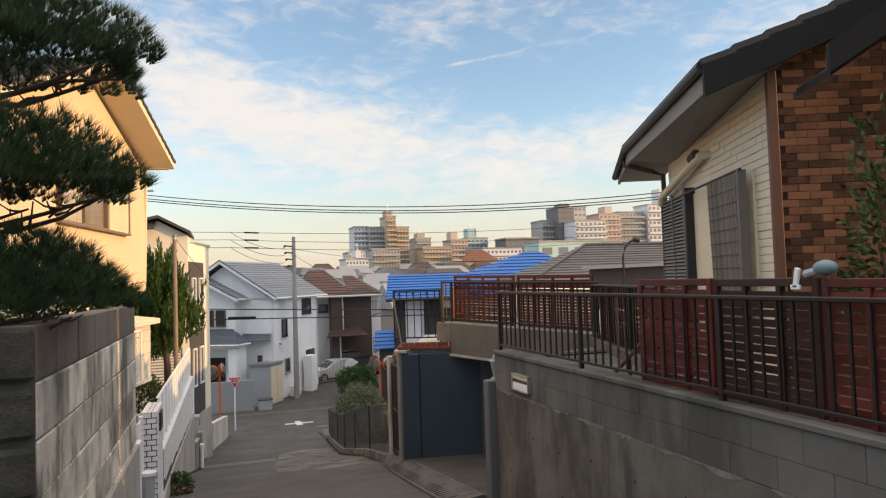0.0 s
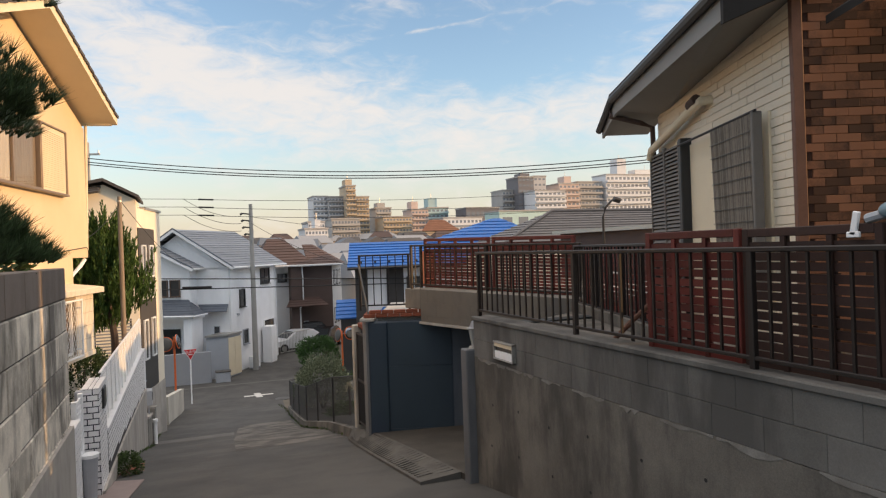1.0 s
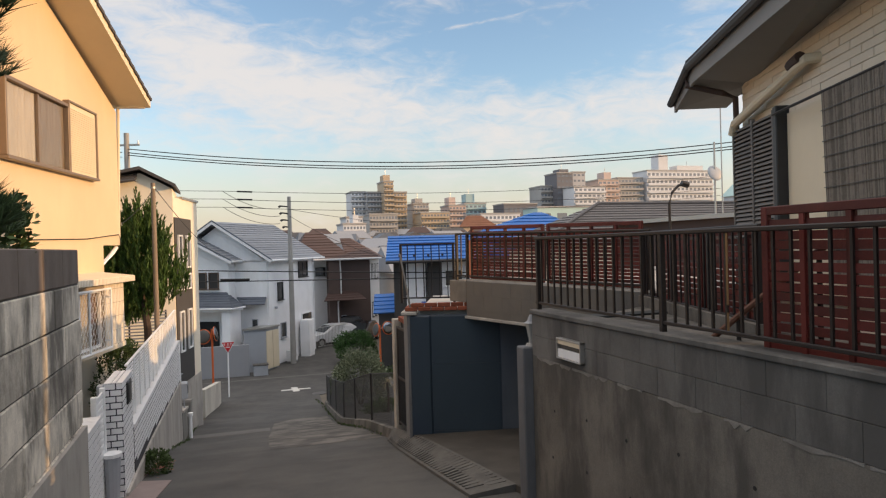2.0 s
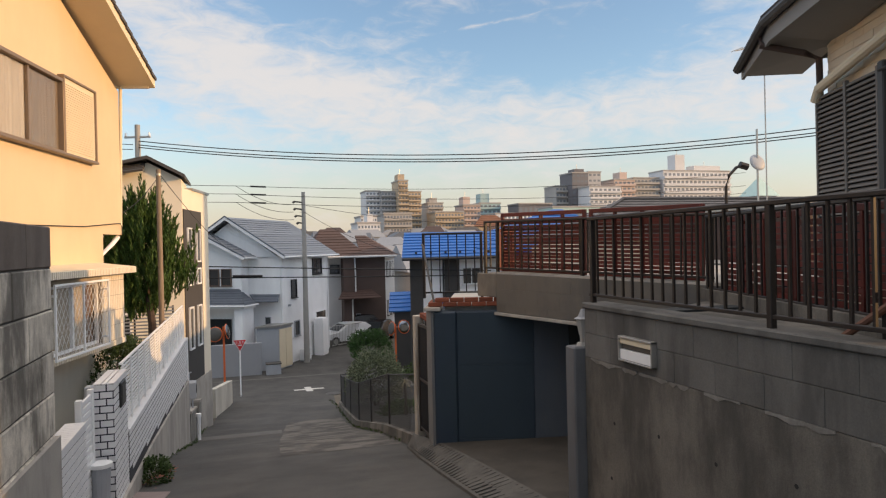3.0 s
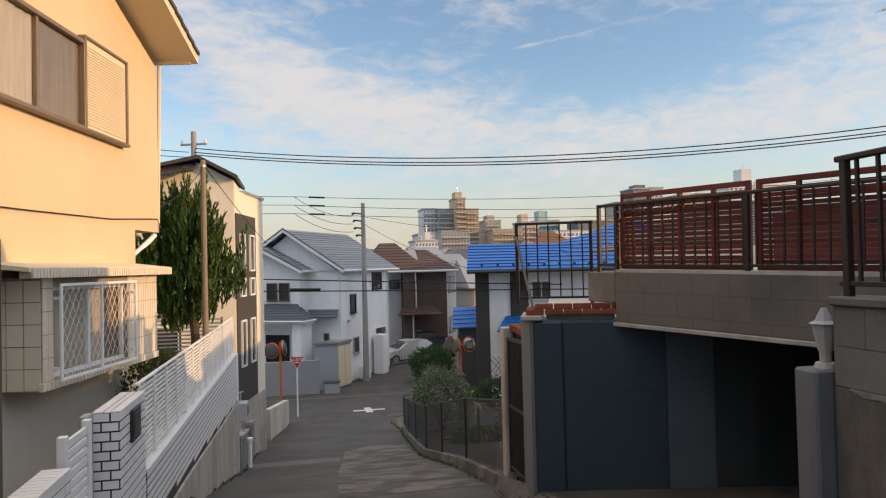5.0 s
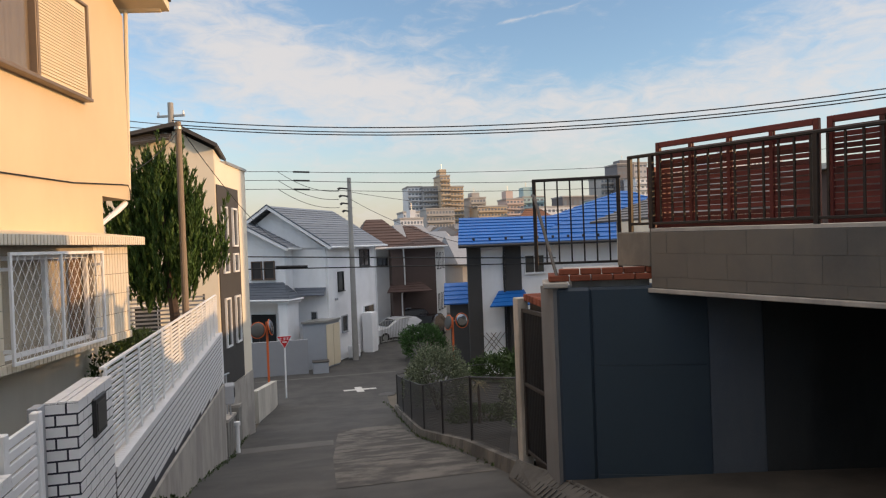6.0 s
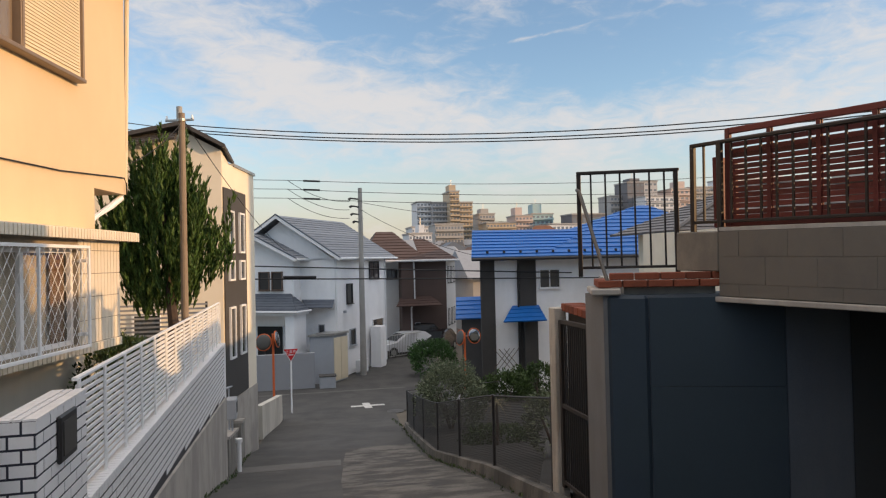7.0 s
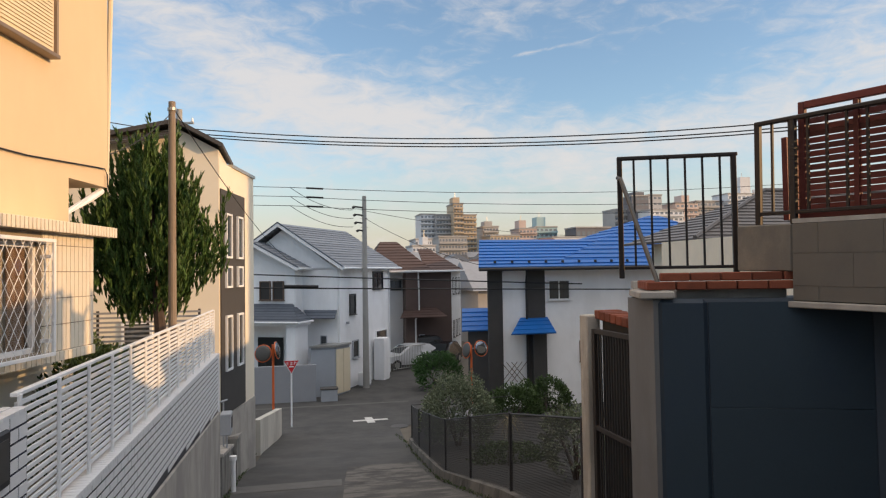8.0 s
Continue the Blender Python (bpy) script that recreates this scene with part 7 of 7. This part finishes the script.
    bm = B()
    box(bm, -0.02, 0.02, -0.17, 0.17, 0.42, 0.55)
    part("number_plate", bm, WHITE_METAL, c)
    return c


TYRE = material("tyre", (0.02, 0.02, 0.02), 0.85, 0.1, 5, 60, 0.1)
CAR_WHITE = material("white_car_paint", (0.72, 0.73, 0.75), 0.25, 0.02, 4, 40, 0, spec=0.6)
CAR_BLACK = material("black_car_paint", (0.015, 0.015, 0.018), 0.2, 0.05, 4, 40, 0, spec=0.6)
car("parked_car", "white parked car behind the barred gate", pose(5.6, 48.3, -5.2, 0, 0, 20), CAR_WHITE)
car("parked_car", "black parked van beside the brown house", pose(6.2, 50.0, -5.2, 0, 0, 12), CAR_BLACK, 4.6, 1.75, 1.85)
car("parked_car", "black parked car at the end of the parking space", pose(8.6, 47.6, -5.2, 0, 0, 60), CAR_BLACK)

# ---------------------------------------------------------------- right background: neighbour's roof, antennas


def build_neighbour():
    h = thing("house_ribbed_roof", "house with a long ribbed grey-brown metal roof past the terrace", "house")
    bm = B()
    box(bm, 11.7, 31, 23.9, 26.6, -5, 1.42)
    part("wall", bm, BEIGE_SIDING, h)
    bm = B()
    hip_slope(bm, (11.0, 23.2, 1.4), (32, 23.2, 1.4), (14.7, 25.2, 2.95), (32, 25.2, 2.95), 15, 0.05)
    part("roof", bm, ROOF_RIB, h)
    bm = B()
    hip_slope(bm, (11.0, 27.2, 1.4), (11.0, 23.2, 1.4), (14.7, 25.3, 2.95), (14.7, 25.2, 2.95), 15, 0.05)
    part("roof", bm, ROOF_RIB, h)
    bm = B()
    tube(bm, [(11.0, 23.2, 1.46), (14.7, 25.2, 3.01), (32, 25.2, 3.01)], 0.07, 6)
    part("ridge_cap", bm, ROOF_RIB, h)
    # added block, kept low behind the railing, to shade the far fence
    k = thing("house_behind_terrace", "added flat-roofed block behind the terrace that shades the fence", "house")
    bm = B()
    box(bm, 9.0, 16.0, 10.6, 15.0, -3, 1.85)
    part("wall", bm, BROWN_WALL, k)
    bm = B()
    box(bm, 8.85, 16.15, 10.45, 15.15, 1.85, 1.93)
    part("roof", bm, STEEL, k)
    # added to shade shrub and cream house; also reads as a cream wall
    bm = B()
    box(bm, 9.6, 16.0, 16.0, 22.5, -5, 1.3)
    part("lower_wing", bm, BEIGE_SIDING, k)
    # added block, hidden by the blue roof, keeps sun off the brown house
    k = thing("house_behind", "added pale block hidden behind the blue-roofed house, shading the brown one", "house")
    bm = B()
    box(bm, 14.0, 24.0, 44.8, 50.0, -5.3, 2.0)
    part("wall", bm, WHITE_GREY, k)
    bm = B()
    box(bm, 13.7, 24.3, 44.6, 50.2, 2.0, 2.2)
    part("roof", bm, ROOF_BROWN, k)
    # never in view: blocks the low sun from the white house
    k = thing("hillside_block", "unseen grey block added up the hillside to shade the white house", "building")
    bm = B()
    box(bm, 36, 48, 7.5, 29, -6, 13.5)
    part("wall", bm, CONCRETE_PALE, k)
    bm = B()
    box(bm, 35.8, 48.2, 7.3, 29.2, 13.5, 13.9)
    part("roof", bm, STEEL, k)
    a = thing("roof_antenna", "tall thin television aerial mast", "antenna", Matrix.Translation((11.3, 14.0, 0.9)))
    bm = B()
    tube(bm, [(0, 0, 0), (0, 0, 4.75)], 0.016, 6)
    part("mast", bm, STEEL, a)
    bm = B()
    tube(bm, [(-0.75, 0, 4.42), (0.1, 0, 4.62)], 0.012, 5)
    part("boom", bm, STEEL, a)
    for i in range(7):
        bm = B()
        x = -0.7 + 0.11 * i
        tube(bm, [(x, -0.18, 4.44 + 0.235 * (x + 0.75)), (x, 0.18, 4.44 + 0.235 * (x + 0.75))], 0.006, 4)
        part("element", bm, STEEL, a)
    d = thing("satellite_dish", "grey satellite dish on a mast", "satellite dish", Matrix.Translation((11.6, 14.6, 0.9)))
    bm = B()
    tube(bm, [(0, 0, 0), (0, 0, 2.9)], 0.025, 6)
    part("mast", bm, STEEL, d)
    bm = B()
    bmesh.ops.create_uvsphere(bm, u_segments=20, v_segments=8, radius=0.20, matrix=Matrix.Translation((0, 0.0, 2.15)) @ Matrix.Rotation(radians(70), 4, "X") @ Matrix.Diagonal((1, 1, 0.25, 1)))
    part("dish", bm, GREY_METAL, d, smooth=True)
    p = thing("terrace_lamp", "black gooseneck lamp post past the terrace", "lamp", Matrix.Translation((6.32, 9.2, 0.95)))
    bm = B()
    tube(bm, [(0, 0, 0), (0, 0, 1.05), (0.03, -0.03, 1.2), (0.12, -0.06, 1.30), (0.22, -0.08, 1.32)], 0.02, 6)
    part("post", bm, BLACK_METAL, p)
    bm = B()
    tube(bm, [(0.16, -0.07, 1.33), (0.26, -0.09, 1.30)], 0.045, 8)
    part("lamp_head", bm, BLACK_METAL, p)
    f = thing("clip_lamp", "small garden spotlight with a blue-grey dome clipped on the lattice", "lamp", Matrix.Translation((3.2, 2.36, 1.64)))
    bm = B()
    bmesh.ops.create_uvsphere(bm, u_segments=16, v_segments=10, radius=0.06, matrix=Matrix.Translation((0.0, -0.10, 0.065)) @ Matrix.Diagonal((0.9, 1.25, 0.75, 1)))
    part("dome", bm, DOME, f, smooth=True)
    bm = B()
    tube(bm, [(0, -0.05, 0.05), (0, 0.04, 0.03)], 0.025, 8)
    part("neck", bm, GREY_METAL, f)
    bm = B()
    boxm(bm, Matrix.Translation((-0.02, 0.09, 0.01)) @ Matrix.Rotation(radians(12), 4, "X"), 0.02, 0.035, 0.12, 0.004)
    boxm(bm, Matrix.Translation((-0.02, 0.10, -0.045)), 0.02, 0.07, 0.03, 0.004)
    part("clip", bm, WHITE_METAL, f)


ROOF_RIB = material("ribbed_metal_roof", (0.15, 0.135, 0.13), 0.6, 0.12, 3, 60, 0.15, per_piece=0.3)
DOME = material("dome_plastic", (0.16, 0.24, 0.28), 0.35, 0.05, 6, 60, 0)
build_neighbour()

# ---------------------------------------------------------------- black pine in the near garden


def build_pine():
    rng = random.Random(17)
    t = thing("pine_tree", "garden black pine with layered needle pads overhanging the wall", "tree", Matrix.Translation((-1.85, 4.1, 1.2)))
    bm = B()
    tube(bm, [(0, 0, 0), (0.08, -0.05, 0.35), (-0.05, 0.0, 0.8), (0.1, -0.1, 1.3), (0.0, -0.05, 1.9), (0.1, -0.1, 2.6)], 0.10, 10, 0.04)
    part("trunk", bm, BARK, t)
    pads = [((0.46, -0.30, 0.42), (0.84, 0.66, 0.50)), ((0.50, -0.42, 1.10), (0.84, 0.66, 0.50)), ((0.55, -0.35, 1.85), (0.86, 0.66, 0.52)), ((-0.7, -0.3, 1.0), (0.7, 0.5, 0.25)), ((-0.5, 0.1, 2.5), (0.8, 0.6, 0.25))]
    for (cx, cy, cz), (rx, ry, rz) in pads:
        bm = B()
        for i in range(9):
            a = rng.uniform(0, 6.283)
            e = Vector((cx + 0.8 * rx * math.cos(a), cy + 0.8 * ry * math.sin(a), cz - rng.uniform(0.02, 0.08)))
            s = Vector((0.03, -0.05, cz - 0.22))
            m = s.lerp(e, 0.5) + Vector((rng.uniform(-0.08, 0.08), rng.uniform(-0.08, 0.08), rng.uniform(-0.12, -0.02)))
            tube(bm, [s, s.lerp(m, 0.5) + Vector((0, 0, rng.uniform(-0.04, 0.04))), m, m.lerp(e, 0.5) + Vector((0, 0, rng.uniform(-0.05, 0.05))), e], 0.028, 6, 0.007)
            for j in range(5):
                b0 = m.lerp(e, rng.random())
                b1 = b0 + Vector((rng.uniform(-0.2, 0.2), rng.uniform(-0.2, 0.2), rng.uniform(0.02, 0.14)))
                tube(bm, [b0, b0.lerp(b1, 0.5) + Vector((0, 0, -0.02)), b1], 0.009, 5, 0.004)
        part("branch", bm, BARK, t)
        bm = B()
        for i in range(3000):
            a, r = rng.uniform(0, 6.283), rng.random() ** 0.5
            edge = 1 + 0.18 * math.sin(5 * a + cx * 7) + 0.1 * math.sin(9 * a)
            p = Vector((cx + rx * r * edge * math.cos(a), cy + ry * r * edge * math.sin(a), cz + rz * (1 - r ** 3.2) * rng.uniform(0.1, 1.0) - 0.03))
            axis = Vector((0.7 * r * math.cos(a), 0.7 * r * math.sin(a), 0.75)).normalized()
            for j in range(22):
                d = (axis + Vector((rng.uniform(-1, 1), rng.uniform(-1, 1), rng.uniform(-0.6, 0.8))) * 0.6).normalized()
                ln = rng.uniform(0.06, 0.11)
                s = d.cross(Vector((rng.uniform(-1, 1), rng.uniform(-1, 1), 0.3))).normalized() * 0.0021
                vs = [bm.verts.new(p - s), bm.verts.new(p + s), bm.verts.new(p + d * ln)]
                bm.faces.new(vs)
        part("needle_pad", bm, PINE, t)


build_pine()
cloud_shrub("camellia_shrub", "broad-leaved evergreen shrub rising behind the block wall", (-1.55, 6.3, 1.2), (0.42, 0.6, 0.36), FOLIAGE, 520, 0.075, 31)
cloud_shrub("potted_shrub", "small broad-leaved shrub in front of the brick wall", (4.05, 2.45, 0.74), (0.22, 0.3, 0.95), FOLIAGE, 260, 0.07, 35)
cloud_shrub("garden_hedge", "dark hedge between the fence and the house", (-1.75, 14.9, -1.3), (0.45, 1.6, 0.55), FOLIAGE, 1200, 0.07, 33)


def build_side_fence():
    f = thing("louvre_fence", "dark level-slat fence behind the juniper", "fence", Matrix.Translation((-3.6, 19.5, -1.2)))
    for i in range(16):
        bm = B()
        box(bm, 0, 2.5, 0, 0.02, 0.08 * i, 0.08 * i + 0.035)
        part("slat", bm, GREY_PAINT, f)
    for x in (0, 0.8, 1.6, 2.45):
        bm = B()
        box(bm, x, x + 0.04, 0.02, 0.05, 0, 1.26)
        part("upright", bm, BLACK_METAL, f)


build_side_fence()

# ---------------------------------------------------------------- the town across the valley


def tower(label, x0, x1, y, top, mat, floors, bays, depth=14.0, base=None, crown=(), balcony=True, win_mat=None, group="far apartment blocks"):
    k = y / 330.0
    x0, x1, top = 0.4 + (x0 - 0.4) * k, 0.4 + (x1 - 0.4) * k, 1.0 + (top - 1.0) * k
    base = land(y) - 1 if base is None else base
    t = thing("apartment_block", label, "building", Matrix.Translation((x0, y, base)), group=group)
    w, h = x1 - x0, top - base
    bm = B()
    box(bm, 0, w, 0, depth, 0, h)
    part("wall", bm, mat, t)
    bm = B()
    box(bm, -0.3, w + 0.3, -0.3, depth + 0.3, h, h + 0.6)
    part("roof", bm, CONC_FAR, t)
    fh = h / floors
    bw = w / bays
    me = None
    for f in range(floors):
        for b in range(bays):
            if me is None:
                bm = B()
                box(bm, bw * 0.2, bw * 0.8, -0.06, 0.2, fh * 0.36, fh * 0.72)
                o = part("window", bm, win_mat or GLASS_FAR, t)
                me = o.data
            else:
                o = new("window", me)
                o.parent = t
            o.location = (b * bw, 0, f * fh)
        if balcony:
            bm = B()
            box(bm, 0.1, w - 0.1, -1.2, 0, f * fh, f * fh + fh * 0.32)
            part("balcony", bm, mat, t)
        bm = B()
        for q in range(3):
            box(bm, w - 0.1, w + 0.06, depth * (0.12 + 0.3 * q), depth * (0.28 + 0.3 * q), f * fh + fh * 0.3, f * fh + fh * 0.75)
        part("side_window", bm, win_mat or GLASS_FAR, t)
    for (a, b, hh) in crown:
        bm = B()
        box(bm, a * w, b * w, depth * 0.2, depth * 0.7, h + 0.5, h + 0.5 + hh)
        part("roof_house", bm, mat, t)
        bm = B()
        tube(bm, [((a + b) / 2 * w, depth * 0.4, h + hh), ((a + b) / 2 * w, depth * 0.4, h + hh + 3.2)], 0.12, 5)
        part("aerial", bm, STEEL, t)
    return t


CONC_FAR = material("far_concrete", (0.36, 0.35, 0.34), 0.85, 0.1, 0.2, 4, 0)
TAN_FAR = material("far_tan_render", (0.46, 0.37, 0.27), 0.85, 0.1, 0.2, 4, 0)
GREY_FAR = material("far_grey_render", (0.40, 0.40, 0.41), 0.85, 0.1, 0.2, 4, 0)
DARK_FAR = material("far_dark_tile", (0.15, 0.15, 0.165), 0.8, 0.1, 0.2, 4, 0)
WHITE_FAR = material("far_white_render", (0.62, 0.63, 0.65), 0.85, 0.06, 0.2, 4, 0)
PINK_FAR = material("far_pink_render", (0.52, 0.42, 0.38), 0.85, 0.08, 0.2, 4, 0)
TEAL_FAR = material("far_teal_render", (0.34, 0.47, 0.49), 0.85, 0.06, 0.2, 4, 0)
MINT_FAR = material("far_mint_metal", (0.42, 0.58, 0.56), 0.6, 0.06, 0.2, 4, 0)
# far panes lightened and blued: distance haze put into the tint
GLASS_FAR = glass_material("hazed_far_glass", (0.17, 0.19, 0.22), 0.25)
D = 330.0
tower("pale ribbed apartment tower across the valley", 61.4, 68.3, D, 28.4, WHITE_FAR, 11, 4)
tower("grey apartment tower across the valley", 69.0, 78.5, D - 4, 28.2, GREY_FAR, 11, 6)
tower("tan apartment tower with a tall stair head", 77.6, 82.4, D - 10, 33.6, TAN_FAR, 13, 3, crown=((0.1, 0.8, 3.0),))
tower("tan apartment wing in evening sun", 82.4, 89.0, D - 10, 28.2, TAN_FAR, 11, 4)
tower("low white apartment block across the valley", 58.6, 66.5, D - 60, 16.2, WHITE_FAR, 5, 6)
tower("low cream apartment block with a roof tower", 57, 68, D - 85, 13.0, WHITE_FAR, 4, 7, crown=((0.5, 0.75, 3.0),))
tower("low grey apartment block across the valley", 70, 84, D - 40, 17.5, CONC_FAR, 5, 9)
tower("grey-brown apartment block across the valley", 92.5, 100.3, D, 22.5, CONC_FAR, 7, 5, crown=((0.2, 0.7, 2.5),))
tower("cream apartment block across the valley", 96, 111, D - 20, 18.0, TAN_FAR, 6, 9)
tower("brownish apartment block with stair head", 111, 120, D, 21.5, PINK_FAR, 7, 5, crown=((0.1, 0.5, 4.0),))
tower("teal office block with a stepped top", 119.5, 131, D + 10, 22.3, TEAL_FAR, 7, 5, crown=((0.15, 0.55, 5.0),))
tower("low white block across the valley", 128, 150, D - 30, 17.0, WHITE_FAR, 4, 10)
tower("dark roofed hall across the valley", 141, 160, D - 10, 22.0, DARK_FAR, 3, 7, balcony=False)
tower("grey slab block across the valley", 162.4, 172, D, 31.2, CONC_FAR, 9, 5)
tower("dark tiled apartment tower", 172, 181.5, D - 6, 38.3, DARK_FAR, 12, 4, balcony=False, crown=((0.3, 0.9, 2.0),))
tower("pale tower beside the dark one", 181.5, 189, D - 6, 38.8, GREY_FAR, 12, 3, balcony=False)
tower("white banded apartment block", 182, 201, D - 18, 31.0, WHITE_FAR, 9, 7)
tower("pink apartment block with a tall core", 197, 210, D - 4, 34.8, PINK_FAR, 10, 5, crown=((0.4, 0.75, 4.0),))
tower("grey balcony block across the valley", 209, 225, D, 35.8, CONC_FAR, 10, 7)
tower("white hospital-like block with plant on its roof", 228, 272, D - 2, 40.0, WHITE_FAR, 9, 16, crown=((0.22, 0.36, 9.0), (0.5, 0.9, 3.0)))
tower("mint green hall with a flat roof", 160, 208, D - 80, 20.2, MINT_FAR, 2, 5, balcony=False)


def small_house(kind):
    rng = random.Random(kind)
    wall = (WHITE_FAR, TAN_FAR, CONC_FAR, PINK_FAR, WHITE_FAR, GREY_FAR)[kind]
    roof = (ROOF_DARK, ROOF_GREY, ROOF_GREY, ROOF_SLATE, ROOF_SLATE, ROOF_BROWN)[kind]
    t = thing("far_house", "small two-storey house in the packed town across the valley", "house", pose(0, 60, -40), group="houses across the valley")
    w, d, h = rng.uniform(7, 9), rng.uniform(7, 9), 5.6
    bm = B()
    box(bm, -w / 2, w / 2, -d / 2, d / 2, -4, h)
    part("wall", bm, wall, t)
    bm = B()
    e = 0.5
    hip = rng.uniform(0, 2.5)
    a = [bm.verts.new(v) for v in ((-w / 2 - e, -d / 2 - e, h), (w / 2 + e, -d / 2 - e, h), (w / 2 + e, d / 2 + e, h), (-w / 2 - e, d / 2 + e, h))]
    r = [bm.verts.new((-w / 2 - e + hip, 0, h + 2.4)), bm.verts.new((w / 2 + e - hip, 0, h + 2.4))]
    for f in ((a[0], a[1], r[1], r[0]), (a[2], a[3], r[0], r[1]), (a[1], a[2], r[1]), (a[3], a[0], r[0]), (a[3], a[2], a[1], a[0])):
        bm.faces.new(f)
    part("roof", bm, roof, t)
    for z in (0.8, 3.5):
        for x in (-0.3, 0.15):
            bm = B()
            box(bm, x * w, x * w + 1.3, -d / 2 - 0.05, -d / 2 + 0.1, z, z + 1.2)
            part("window", bm, GLASS_FAR, t)
    return t


def build_town():
    rng = random.Random(40)
    kinds = [small_house(k) for k in range(6)]
    n = 0
    for row in range(15):
        y = 66 + row * 16 + rng.uniform(-2, 2)
        x = 10 + (y - 60) * -0.25
        lim = (y + 5) * 0.95
        while x < lim and n < 190:
            if not (y < 60 and x < 22):
                k = rng.randrange(6)
                m = Matrix.Translation((x, y + rng.uniform(-4, 4), land(y) - rng.uniform(0, 1.5))) @ Matrix.Rotation(radians(rng.choice((0, 90, 15, -20, 75))), 4, "Z")
                copy_thing(kinds[k], m)
                n += 1
            x += rng.uniform(10, 17) * (1 + row * 0.05)
    for k in kinds:
        for o in (*k.children_recursive, k):
            bpy.data.objects.remove(o)


build_town()


def build_far_hall():
    t = thing("far_hall", "low hall with a russet hipped roof among the far houses", "building", Matrix.Translation((88, 250, 0)))
    bm = B()
    box(bm, 0.8, 15.2, 0.8, 9, -6, 8.5)
    part("wall", bm, TAN_FAR, t)
    bm = B()
    hip_slope(bm, (0, 0, 8.5), (16, 0, 8.5), (5, 5, 13), (11, 5, 13), 6, 0.12)
    part("roof", bm, ROOF_RUSSET, t)
    bm = B()
    hip_slope(bm, (16, 0, 8.5), (16, 10, 8.5), (11, 5, 13), (11, 5.05, 13), 6, 0.12)
    part("roof", bm, ROOF_RUSSET, t)
    m = thing("spire_tower", "mint green pointed roof tower with an arched opening", "building", Matrix.Translation((236, 268, 4)))
    bm = B()
    box(bm, 0, 11, 0, 11, -8, 17.5)
    part("wall", bm, WHITE_FAR, m)
    bm = B()
    a = [bm.verts.new(v) for v in ((-1, -1, 17.5), (12, -1, 17.5), (12, 12, 17.5), (-1, 12, 17.5))]
    top = bm.verts.new((5.5, 5.5, 27))
    for i in range(4):
        bm.faces.new((a[i], a[(i + 1) % 4], top))
    part("spire", bm, MINT_FAR, m)
    bm = B()
    tube(bm, [(5.5, 5.5, 26.5), (5.5, 5.5, 37)], 0.25, 6, 0.1)
    part("finial", bm, STEEL, m)
    # the arched opening is a dark slab standing in for the shade inside
    bm = B()
    tube(bm, [(5.5, -0.1, 11.5), (5.5, 0.4, 11.5)], 2.4, 20)
    box(bm, 3.1, 7.9, -0.1, 0.4, 7, 11.5)
    part("arch", bm, DARK, m)


ROOF_RUSSET = material("russet_roof", (0.17, 0.08, 0.05), 0.8, 0.2, 0.5, 6, 0)
build_far_hall()


def build_stair_rail():
    r = thing("stair_handrail", "rusty brown stair handrail sloping down inside the wall railing", "handrail")
    bm = B()
    tube(bm, [(3.26, 4.72, 0.76), (3.26, 4.37, 1.0), (3.26, 3.7, 1.44)], 0.02, 8)
    part("rail", bm, TRIM_BROWN, r)
    for y, z in ((4.40, 0.985), (3.78, 1.39)):
        bm = B()
        tube(bm, [(3.28, y, 0.745), (3.28, y, z)], 0.016, 6)
        part("post", bm, RAIL_METAL, r)


build_stair_rail()
